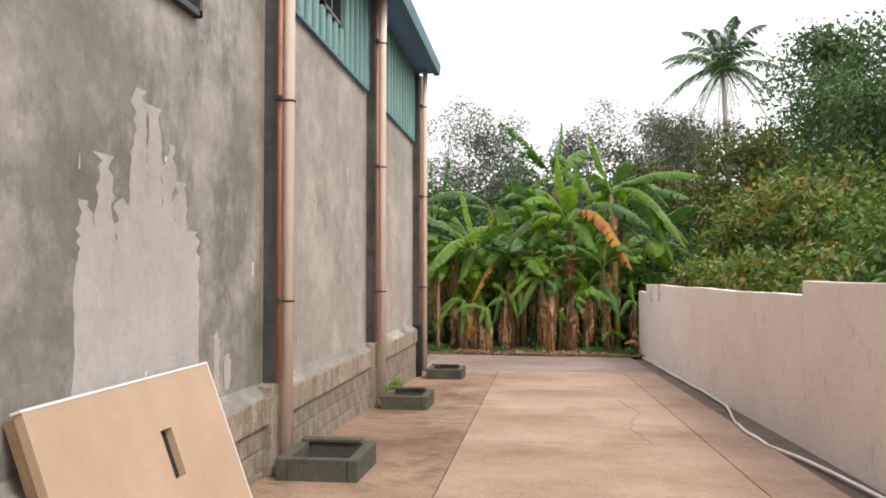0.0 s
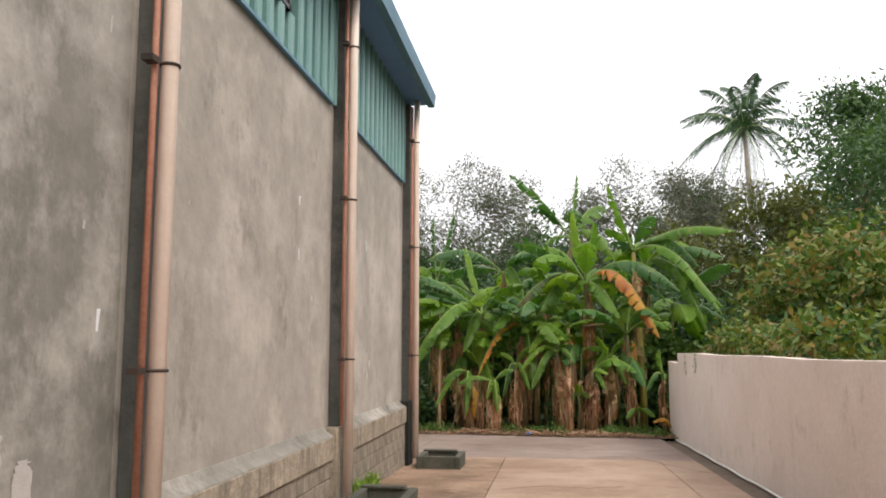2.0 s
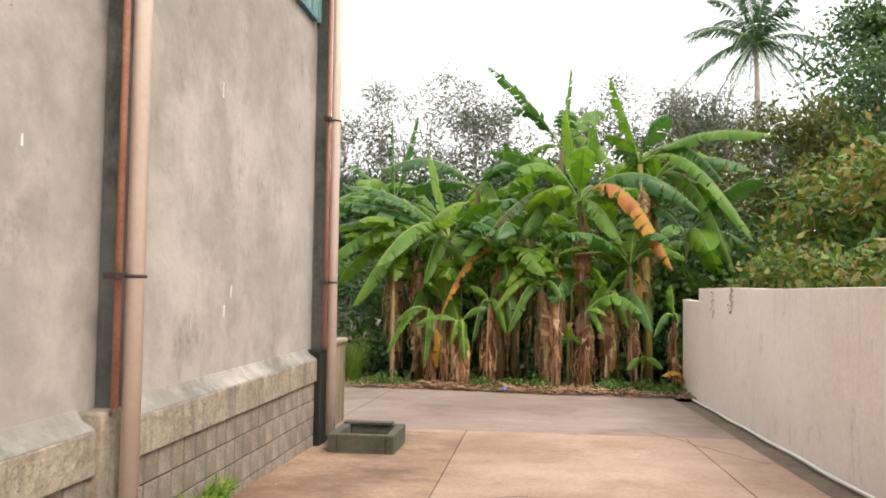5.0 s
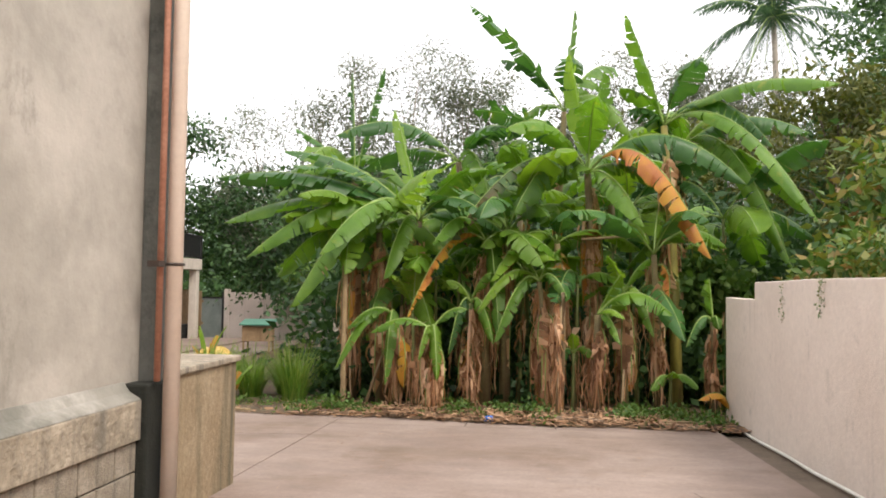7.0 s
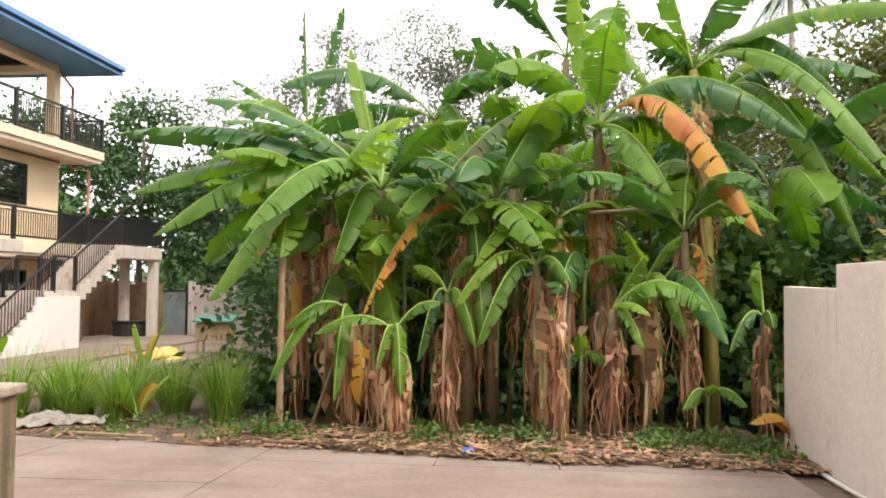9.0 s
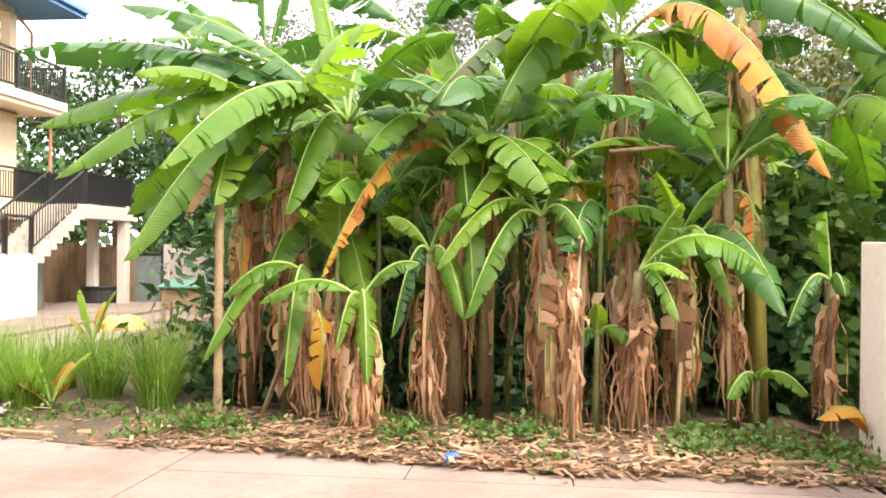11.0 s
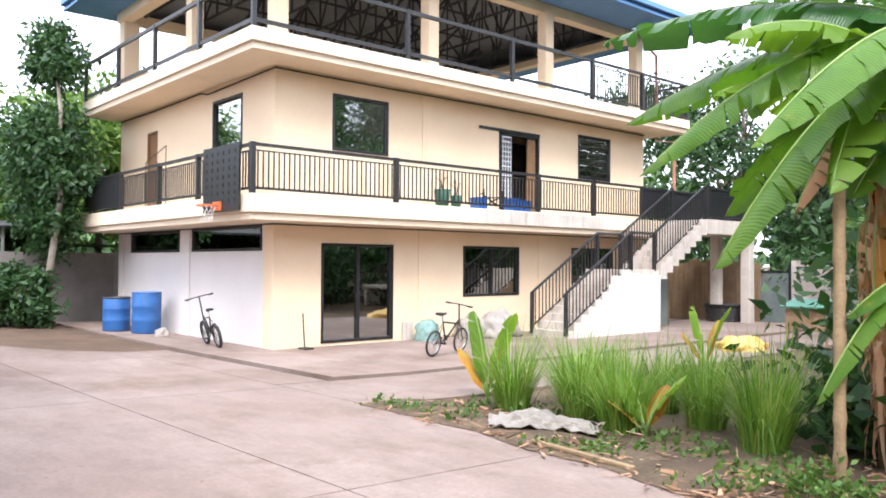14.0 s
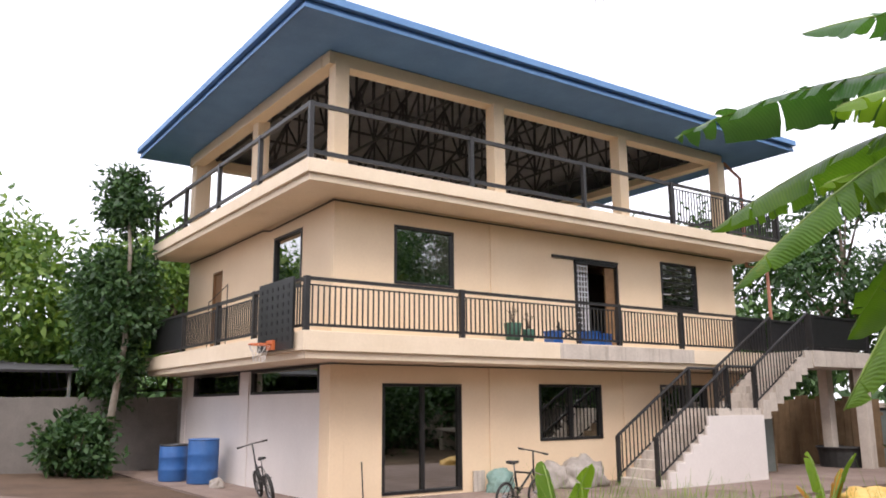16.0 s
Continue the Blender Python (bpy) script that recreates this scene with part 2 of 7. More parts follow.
BAMBOOM = surface("dry_bamboo_pole", (0.25, 0.165, 0.085), (0.40, 0.285, 0.155), 3, 0.7, 30, 0.35, 0.3, 40, streak=((0.15, 0.10, 0.06), 7, 0.5, 0.7))
DRUMB = surface("blue_drum_plastic", (0.025, 0.10, 0.30), (0.04, 0.145, 0.40), 3, 0.45, 30, 0.15, 0.06, 50)
BLUEP = surface("blue_plastic_crate", (0.02, 0.11, 0.42), (0.03, 0.15, 0.5), 3, 0.4, 30, 0.1, 0.05, 50)
RUBBER = surface("black_rubber", (0.018, 0.018, 0.018), (0.035, 0.034, 0.033), 8, 0.7, 60, 0.2, 0.2, 90)
BIKEB = surface("black_bike_paint", (0.015, 0.015, 0.016), (0.03, 0.03, 0.03), 8, 0.35, 60, 0.2, 0.05, 80)
STEEL = surface("dull_steel", (0.35, 0.35, 0.36), (0.5, 0.5, 0.5), 8, 0.35, 60, 0.2, 0.05, 80, metal=0.9)
SACKM = surface("pale_sack_cloth", (0.30, 0.265, 0.235), (0.44, 0.40, 0.36), 5, 0.85, 50, 0.25, 0.5, 70)
SACKDIRTY = surface("dirty_sack_cloth", (0.26, 0.23, 0.20), (0.40, 0.365, 0.325), 4, 0.85, 40, 0.3, 0.6, 50, blotch=((0.15, 0.12, 0.09), 5, 0.5, 0.66))
TEAL = surface("teal_plastic_bag", (0.12, 0.24, 0.21), (0.26, 0.38, 0.34), 4, 0.5, 30, 0.2, 0.3, 20)
REDHOOP = surface("orange_hoop_paint", (0.55, 0.13, 0.04), (0.65, 0.18, 0.06), 5, 0.5, 40, 0.1, 0.05, 60)
NETM = surface("white_net_cord", (0.6, 0.58, 0.55), (0.75, 0.73, 0.7), 5, 0.8, 40, 0.1, 0.05, 60)
BARK = surface("tree_bark", (0.13, 0.095, 0.065), (0.26, 0.20, 0.15), 3, 0.95, 25, 0.4, 0.8, 30)
PALEBARK = surface("pale_bark", (0.24, 0.20, 0.16), (0.40, 0.35, 0.29), 3, 0.95, 25, 0.3, 0.6, 30)
GREYDOOR = surface("grey_metal_door", (0.17, 0.20, 0.19), (0.25, 0.28, 0.265), 2, 0.6, 20, 0.2, 0.15, 30, streak=((0.2, 0.12, 0.07), 5, 0.6, 0.8))
PINKWALL = surface("pinkish_back_wall", (0.56, 0.47, 0.42), (0.66, 0.57, 0.51), 1.2, 0.9, 18, 0.15, 0.25, 30, streak=((0.30, 0.25, 0.21), 3, 0.55, 0.8))
# grey is lowered so that it includes the trees' shade on this wall
GREYWALL = surface("grey_boundary_wall", (0.165, 0.15, 0.135), (0.25, 0.225, 0.205), 1.0, 0.9, 18, 0.15, 0.25, 30, streak=((0.24, 0.22, 0.2), 2.5, 0.55, 0.8))
GREENTOP = surface("green_roof_sheet", (0.035, 0.13, 0.09), (0.06, 0.18, 0.12), 3, 0.5, 30, 0.15, 0.1, 40)
WHITEFR = surface("white_window_paint", (0.7, 0.71, 0.73), (0.78, 0.79, 0.8), 3, 0.5, 30, 0.1, 0.05, 40)
DOORW = surface("brown_door_wood", (0.24, 0.13, 0.06), (0.33, 0.19, 0.09), 3, 0.6, 30, 0.25, 0.15, 40)
YELLOWC = surface("yellow_plastic_sheet", (0.62, 0.38, 0.08), (0.72, 0.48, 0.15), 3, 0.5, 20, 0.15, 0.2, 20)
GLASS = glass_of("dark_green_glass", (0.07, 0.10, 0.08), 0.34)
SKYGLASS = glass_of("pale_glass", (0.5, 0.55, 0.6), 0.35)

BAN_GREEN = foliage("banana_leaf", [(0.075, 0.19, 0.02), (0.145, 0.30, 0.03), (0.235, 0.40, 0.055)], 1.2, 0.5, 0.36, True)
# darker bluish copy of the leaf green, with shade put into its colour
BAN_SHADED = foliage("banana_leaf_shaded_blue", [(0.042, 0.135, 0.036), (0.08, 0.205, 0.05), (0.13, 0.275, 0.065)], 1.2, 0.44, 0.34, True)
BAN_FRESH = foliage("banana_leaf_fresh", [(0.15, 0.31, 0.025), (0.24, 0.41, 0.04), (0.32, 0.48, 0.07)], 1.2, 0.52, 0.4, True)
BAN_ORANGE = foliage("banana_leaf_yellowed", [(0.12, 0.24, 0.03), (0.58, 0.33, 0.03), (0.66, 0.27, 0.04), (0.55, 0.18, 0.07), (0.30, 0.13, 0.06)], 2.0, 0.3, 0.6, True)
BAN_BROWN = foliage("banana_leaf_browned", [(0.05, 0.16, 0.03), (0.07, 0.13, 0.035), (0.13, 0.10, 0.045), (0.20, 0.13, 0.06)], 2.0, 0.3, 0.65, True)
BAN_DRY = foliage("banana_leaf_dry", [(0.18, 0.085, 0.045), (0.48, 0.255, 0.14), (0.68, 0.41, 0.255), (0.80, 0.57, 0.40)], 1.4, 0.4, 0.85)
LITTERM = foliage("leaf_litter_brown", [(0.06, 0.032, 0.018), (0.20, 0.105, 0.055), (0.35, 0.20, 0.115), (0.47, 0.305, 0.195)], 1.4, 0.1, 0.9)
RIB = surface("leaf_midrib", (0.20, 0.32, 0.07), (0.32, 0.42, 0.12), 3, 0.5, 30, 0.15, 0.05, 40)
STEM = surface("banana_stem", (0.15, 0.115, 0.05), (0.27, 0.225, 0.09), 2, 0.7, 20, 0.35, 0.3, 25, streak=((0.11, 0.06, 0.03), 7, 0.45, 0.7))
STEMG = surface("green_banana_stem", (0.13, 0.15, 0.045), (0.22, 0.24, 0.075), 2, 0.65, 20, 0.3, 0.25, 25, streak=((0.10, 0.065, 0.03), 7, 0.48, 0.75))
STEMY = surface("yellow_banana_stem", (0.24, 0.21, 0.04), (0.36, 0.31, 0.06), 2, 0.6, 20, 0.25, 0.2, 25, streak=((0.13, 0.09, 0.03), 6, 0.44, 0.66))
GRASSM = foliage("lemongrass_blade", [(0.07, 0.17, 0.02), (0.14, 0.28, 0.03), (0.22, 0.37, 0.05), (0.38, 0.39, 0.12)], 1.0, 0.4, 0.6)
WEED = foliage("weed_leaf", [(0.04, 0.10, 0.018), (0.085, 0.17, 0.028), (0.14, 0.21, 0.045)], 1.5, 0.35, 0.6)
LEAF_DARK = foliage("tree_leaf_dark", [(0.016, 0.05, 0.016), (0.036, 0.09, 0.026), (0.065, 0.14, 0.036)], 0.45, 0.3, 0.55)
LEAF_MID = foliage("tree_leaf_mid", [(0.02, 0.058, 0.02), (0.048, 0.11, 0.03), (0.09, 0.17, 0.042)], 0.4, 0.32, 0.55)
LEAF_LIGHT = foliage("tree_leaf_light", [(0.035, 0.10, 0.016), (0.10, 0.19, 0.026), (0.18, 0.27, 0.045)], 0.4, 0.36, 0.55)
LEAF_OLIVE = foliage("tree_leaf_olive", [(0.045, 0.065, 0.015), (0.095, 0.11, 0.022), (0.16, 0.16, 0.035)], 0.4, 0.35, 0.6)
LEAF_RUST = foliage("shrub_leaf_rusty", [(0.03, 0.085, 0.015), (0.08, 0.165, 0.025), (0.19, 0.23, 0.04), (0.31, 0.16, 0.07)], 0.8, 0.33, 0.5)
# grey, pale leaf tones have the skyline's haze mixed into them
LEAF_GREY = foliage("bamboo_leaf_grey", [(0.06, 0.085, 0.055), (0.12, 0.14, 0.10), (0.22, 0.21, 0.18)], 0.4, 0.35, 0.6)
PALMM = foliage("palm_leaflet", [(0.02, 0.06, 0.03), (0.04, 0.10, 0.045), (0.07, 0.14, 0.06)], 0.6, 0.3, 0.5)

# ---- mesh helpers ----


def box(bm, x0, x1, y0, y1, z0, z1):
    v = [bm.verts.new(p) for p in ((x0, y0, z0), (x1, y0, z0), (x1, y1, z0), (x0, y1, z0), (x0, y0, z1), (x1, y0, z1), (x1, y1, z1), (x0, y1, z1))]
    for f in ((3, 2, 1, 0), (4, 5, 6, 7), (0, 1, 5, 4), (1, 2, 6, 5), (2, 3, 7, 6), (3, 0, 4, 7)):
        bm.faces.new([v[i] for i in f])
    return v


def prism(bm, outline, a, b, axis="y"):
    """An outline in the plane across the axis, drawn out from a to b."""
    def at(u, w, k):
        return (u, k, w) if axis == "y" else (k, u, w) if axis == "x" else (u, w, k)
    r0 = [bm.verts.new(at(u, w, a)) for u, w in outline]
    r1 = [bm.verts.new(at(u, w, b)) for u, w in outline]
    n = len(outline)
    for i in range(n):
        bm.faces.new((r0[i], r0[(i + 1) % n], r1[(i + 1) % n], r1[i]))
    bm.faces.new(r0[::-1])
    bm.faces.new(r1)


def tube(bm, pts, r, n=8, r1=None, cap=True):
    pts = [Vector(p) for p in pts]
    rings = []
    last = len(pts) - 1
    for i, p in enumerate(pts):
        d = (pts[min(i + 1, last)] - pts[max(i - 1, 0)]).normalized()
        u = d.cross(Vector((0.13, 0.31, 0.94)))
        if u.length < 0.05:
            u = d.cross(Vector((1, 0, 0)))
        u.normalize()
        w = d.cross(u)
        rr = r if r1 is None else r + (r1 - r) * i / last
        rings.append([bm.verts.new(p + rr * (math.cos(2 * math.pi * k / n) * u + math.sin(2 * math.pi * k / n) * w)) for k in range(n)])
    for a, b in zip(rings, rings[1:]):
        for k in range(n):
            bm.faces.new((a[k], a[(k + 1) % n], b[(k + 1) % n], b[k]))
    if cap:
        bm.faces.new(rings[0][::-1])
        bm.faces.new(rings[-1])


def ring(bm, c, r, t, n=28, m=8, axis="y"):
    """A torus round c."""
    rows = []
    for i in range(n):
        a = 2 * math.pi * i / n
        row = []
        for k in range(m):
            b = 2 * math.pi * k / m
            d, h = r + t * math.cos(b), t * math.sin(b)
            p = {"y": (d * math.cos(a), h, d * math.sin(a)), "x": (h, d * math.cos(a), d * math.sin(a)), "z": (d * math.cos(a), d * math.sin(a), h)}[axis]
            row.append(bm.verts.new(Vector(c) + Vector(p)))
        rows.append(row)
    for i in range(n):
        for k in range(m):
            bm.faces.new((rows[i][k], rows[(i + 1) % n][k], rows[(i + 1) % n][(k + 1) % m], rows[i][(k + 1) % m]))


def part(name, bm, material, parent=None, label="", bevel=0.0, smooth=False):
    bmesh.ops.recalc_face_normals(bm, faces=bm.faces)
    me = bpy.data.meshes.new(name)
    bm.to_mesh(me)
    bm.free()
    me.materials.append(material)
    if smooth:
        me.polygons.foreach_set("use_smooth", [True] * len(me.polygons))
    ob = new(name, me)
    if parent is not None:
        ob.parent = parent
    if label:
        ob["label"] = label
    if bevel:
        b = ob.modifiers.new("bevel", "BEVEL")
        b.width, b.segments, b.limit_method = bevel, 2, "ANGLE"
    return ob


def boxes(name, material, dims, parent=None, label="", bevel=0.0):
    bm = bmesh.new()
    for d in dims:
        box(bm, *d)
    if len(dims) > 1 and not bevel:
        bmesh.ops.remove_doubles(bm, verts=bm.verts, dist=1e-4)
    return part(name, bm, material, parent, label, bevel)


def holed(a0, a1, z0, z1, holes):
    """Splits a wall's face into rectangles round its openings (a0, a1, z0, z1)."""
    cuts = sorted({a0, a1, *[h[0] for h in holes], *[h[1] for h in holes]})
    out = []
    for u0, u1 in zip(cuts, cuts[1:]):
        z = z0
        for h in sorted((h for h in holes if h[0] < u1 - 1e-6 and h[1] > u0 + 1e-6), key=lambda h: h[2]):
            if h[2] > z:
                out.append((u0, u1, z, h[2]))
            z = h[3]
        if z < z1:
            out.append((u0, u1, z, z1))
    return out


def thing(name, x=0, y=0, z=0, label="", category="", group="", kind="", rz=0):
    e = new(name)
    e.empty_display_size = 0.2
    e.matrix_world = pose(x, y, z, 0, 0, rz)
    return tagged(e, label, category, group, kind)


def flat_mesh(name, verts, quads, material, parent=None, label="", uv=None):
    """A mesh from arrays of corners and four-cornered faces."""
    verts, quads = np.asarray(verts, dtype=np.float32), np.asarray(quads, dtype=np.int32)
    me = bpy.data.meshes.new(name)
    me.vertices.add(len(verts))
    me.vertices.foreach_set("co", verts.ravel())
    me.loops.add(quads.size)
    me.loops.foreach_set("vertex_index", quads.ravel())
    me.polygons.add(len(quads))
    me.polygons.foreach_set("loop_start", np.arange(0, quads.size, 4, dtype=np.int32))
    me.polygons.foreach_set("loop_total", np.full(len(quads), 4, dtype=np.int32))
    if uv is not None:
        me.uv_layers.new(name="UVMap").data.foreach_set("uv", np.asarray(uv, dtype=np.float32)[quads.ravel()].ravel())
    me.update(calc_edges=True)
    me.validate()
    me.materials.append(material)
    ob = new(name, me)
    if parent is not None:
        ob.parent = parent
    if label:
        ob["label"] = label
    return ob


# ---- ground ----


def gz(x, y):
    """The height of the paved ground, which falls gently along the drive and towards the house."""
    return 0.60 - 0.0275 * min(max(y, -15), 27) - 0.010 * min(max(-3 - x, 0), 13)


def terrain():
    xs = [-1500, -400, -150, -80, -50, -40, -34, -30, *range(-28, 18, 2), 20, 26, 34, 50, 90, 200, 600, 1500]
    ys = [-1500, -300, -80, -40, -25, -15, *range(-10, 60, 2), 64, 72, 84, 110, 200, 500, 1500]
    bm = bmesh.new()
    g = [[bm.verts.new((x, y, gz(x, y) - 0.16 + (0.05 * noise.noise(Vector((x, y, 0)) * 0.4) if y > 27 else 0) + max(0, min(1, (x - 4) / 30)) * 2.0 * (y > 20))) for x in xs] for y in ys]
    for a, b in zip(g, g[1:]):
        for i in range(len(xs) - 1):
            bm.faces.new((a[i], a[i + 1], b[i + 1], b[i]))
    return tagged(part("ground", bm, SOIL, smooth=True), "brown earth with patches of green growth", "ground", kind="structure")


terrain()


def slab_piece(parent, x0, x1, y0, y1, mat, th=0.16, gap=0.006, up=0.0):
    bm = bmesh.new()
    n = max(1, round((x1 - x0) / 2)), max(1, round((y1 - y0) / 2))
    top = []
    for j in range(n[1] + 1):
        row = []
        for i in range(n[0] + 1):
            x = x0 + gap + (x1 - x0 - 2 * gap) * i / n[0]
            y = y0 + gap + (y1 - y0 - 2 * gap) * j / n[1]
            row.append(bm.verts.new((x, y, gz(x, y) + up)))
        top.append(row)
    for a, b in zip(top, top[1:]):
        for i in range(n[0]):
            bm.faces.new((a[i], a[i + 1], b[i + 1], b[i]))
    ex = bmesh.ops.extrude_face_region(bm, geom=bm.faces[:])
    bmesh.ops.translate(bm, verts=[v for v in ex["geom"] if isinstance(v, bmesh.types.BMVert)], vec=(0, 0, -th))
    return part("concrete_slab", bm, mat, parent)


pavement = thing("pavement", label="pinkish worn concrete driveway with joints and stains", category="pavement", kind="structure")
ROWS_Y = [-12, -7.5, -3.0, 1.2, 5.3, 9.4, 13.8, 18.3, 22.9]
for y0, y1 in zip(ROWS_Y, ROWS_Y[1:]):
    for x0, x1 in ((-2.75, 2.62),) if y0 > 18 else ((-2.75, -0.86), (-0.86, 1.95), (1.95, 2.62)):
        slab_piece(pavement, x0, x1, y0, y1, YARD if y0 > 18 else PAVE_DAMP if x1 < 0 else PAVE, 0.16, 0.006)
for y0, y1 in ((18.9, 21.8), (21.8, 24.25)):
    for x0, x1 in ((-25.8, -20.4), (-20.4, -15.3), (-15.3, -10.3), (-10.3, -5.2), (-5.2, -2.75)):
        slab_piece(pavement, x0, x1, y0, y1, YARD, 0.16, 0.008)
for x0, x1 in ((-25.8, -18.0), (-18.0, -10.6)):
    slab_piece(pavement, x0, x1, 24.25, 25.13, YARD)
slab_piece(pavement, -10.57, -8.3, 24.25, 33.0, YARD)
slab_piece(pavement, -10.57, -8.4, 33.0, 42.0, YARD)
for x0, x1, y1 in ((-2.75, -0.86, 23.85), (-0.86, 0.4, 23.6), (0.4, 2.62, 23.4)):
    slab_piece(pavement, x0, x1, 22.9, y1, YARD)
for x0, x1 in ((-25.8, -20.4), (-20.4, -16.4)):
    slab_piece(pavement, x0, x1, 10.0, 18.9, YARD)
slab_piece(pavement, -16.4, -10.3, 17.1, 18.9, YARD)
slab_piece(pavement, -10.3, -5.45, 17.1, 18.9, YARD)
for pts in (((2.5, 16.6), (2.0, 17.6), (1.6, 18.6), (1.5, 19.4)), ((1.3, 9.4), (1.2, 10.6), (1.45, 11.9), (1.3, 13.8)), ((-0.7, 14.2), (-0.2, 14.6), (0.5, 14.5), (1.1, 14.8))):
    bm = bmesh.new()
    fine = []
    for (ax, ay), (bx2, by2) in zip(pts, pts[1:]):
        fine += [(ax + (bx2 - ax) * k / 6 + random.uniform(-0.035, 0.035), ay + (by2 - ay) * k / 6 + random.uniform(-0.035, 0.035)) for k in range(6)]
    tube(bm, [(x, y, gz(x, y) - 0.002) for x, y in fine], 0.006, 4)
    part("crack", bm, DRAINM, pavement, "dark dirt-filled crack")
apron = thing("house_apron", label="raised concrete apron round the house with a dark drain line", category="pavement", kind="structure")
for x0, x1 in ((-25.8, -20.6), (-20.6, -15.4), (-15.4, -10.72)):
    slab_piece(apron, x0, x1, 25.3, 26.95, YARD, 0.2, 0.004, 0.035)
for y0, y1 in ((26.95, 31.0), (31.0, 35.5), (35.5, 43.0)):
    slab_piece(apron, -15.4, -10.72, y0, y1, YARD, 0.2, 0.004, 0.035)

# ---- warehouse ----
WX = -2.60
warehouse = thing("wall_warehouse", label="tall grey cement-rendered warehouse wall with green ribbed cladding", category="wall", kind="structure")
COLS = (-6.8, -2.1, 2.6, 7.31, 12.02, 16.73)
holes = [(4.55, 5.86, 4.24, 5.35)]
bm = bmesh.new()
for a0, a1, z0, z1 in holed(-12, 7.4, 1.16, 5.15, holes):
    box(bm, WX - 0.18, WX, a0, a1, z0, z1)
part("rendered_panel", bm, RENDER_GREY, warehouse, "patchy grey cement render")
bm = bmesh.new()
box(bm, WX - 0.18, WX, 7.4, 17.06, 1.16, 5.15)
part("rendered_panel", bm, RENDER_LIGHT, warehouse, "paler smooth cement render")
for c in COLS:
    boxes("column", RENDER_DARK, [(WX, WX + 0.13, c + 0.15, c + 0.38, 1.22, 6.6)], warehouse, "dark stained concrete column", 0.012)
    boxes("pier", MOSS if c > 16 else PLINTH, [(WX - 0.1, WX + 0.165, c - 0.04, c + 0.40, gz(-2.4, c) - 0.1, 1.235)], warehouse, "concrete pier foot", 0.015)
bays = [(-12, -7.0)] + [(a + 0.40, b - 0.04) for a, b in zip(COLS, COLS[1:])]
for a, b in bays:
    bm = bmesh.new()
    prism(bm, [(WX - 0.15, 0.88), (WX + 0.13, 0.88), (WX + 0.13, 1.135), (WX - 0.15, 1.135)], a, b)
    part("plinth_beam", bm, PLINTH, warehouse, "rough stained plinth beam", 0.01)
    bm = bmesh.new()
    prism(bm, [(WX - 0.15, 1.136), (WX + 0.127, 1.136), (WX + 0.115, 1.15), (WX + 0.045, 1.19), (WX + 0.004, 1.25), (WX - 0.15, 1.25)], a, b)
    part("sloping_ledge", bm, RENDER_GREY, warehouse, "smooth sloping cement ledge", 0.012)
    boxes("plinth_core", MORTAR, [(WX - 0.15, WX + 0.075, a, b, gz(-2.4, b) - 0.15, 0.88)], warehouse)
# hollow blocks below the plinth beam
blk = {}
for a, b in bays[2:]:
    course = 0
    z = 0.87
    while z > gz(-2.4, b) + 0.02:
        y = a - (0.2 if course % 2 else 0)
        while y < b:
            y0, y1 = max(a, y), min(b, y + 0.4)
            if y1 - y0 > 0.06 and z > gz(-2.4, y0):
                key = round(y1 - y0, 2)
                if key not in blk:
                    bm = bmesh.new()
                    box(bm, 0, 0.026, 0.008, key - 0.008, -0.188, 0)
                    bmesh.ops.bevel(bm, geom=[e for e in bm.edges], offset=0.004, segments=1, affect="EDGES")
                    me = bpy.data.meshes.new("hollow_block")
                    bm.to_mesh(me)
                    bm.free()
                    me.materials.append(BLOCK)
                    blk[key] = me
                o = new("hollow_block", blk[key])
                o.parent = warehouse
                o.matrix_world = pose(WX + 0.075 + random.uniform(-0.003, 0.003), y0, z)
            y += 0.4
        z -= 0.2
        course += 1
# pale patches of newer cement on the first bay
for k, (y0, y1, z0, z1) in enumerate(((4.28, 4.50, 1.3, 2.7), (4.44, 4.72, 1.3, 3.0), (4.66, 4.95, 1.3, 2.75), (4.88, 5.14, 1.3, 3.5), (5.08, 5.36, 1.3, 3.42), (5.30, 5.56, 1.3, 3.2), (5.50, 5.80, 1.3, 2.95), (5.70, 5.98, 1.3, 2.6), (6.25, 6.40, 1.3, 1.8), (6.5, 6.62, 1.3, 1.6))):
    bm = bmesh.new()
    n = 40
    left, right = [], []
    for i in range(n + 1):
        z = z0 + (z1 - z0) * i / n
        taper = (y1 - y0) * 0.5 * max(0, i / n - 0.62) / 0.38
        left.append((y0 + taper * random.random() + 0.05 * noise.noise(Vector((z * 3, k, 0))) + 0.02 * noise.noise(Vector((z * 14, k, 5))), z))
        right.append((y1 - taper * random.random() + 0.05 * noise.noise(Vector((z * 3, k, 9))) + 0.02 * noise.noise(Vector((z * 14, k, 7))), z))
    for (a, za), (b, zb), (c, zc), (d, zd) in zip(left, right, left[1:], right[1:]):
        bm.faces.new([bm.verts.new((WX + 0.0012 + 0.0004 * k, *p)) for p in ((a, za), (b, zb), (d, zd), (c, zc))])
    bmesh.ops.remove_doubles(bm, verts=bm.verts, dist=0.0005)
    part("cement_patch", bm, RENDER_PALE, warehouse, "pale fresh cement patch")
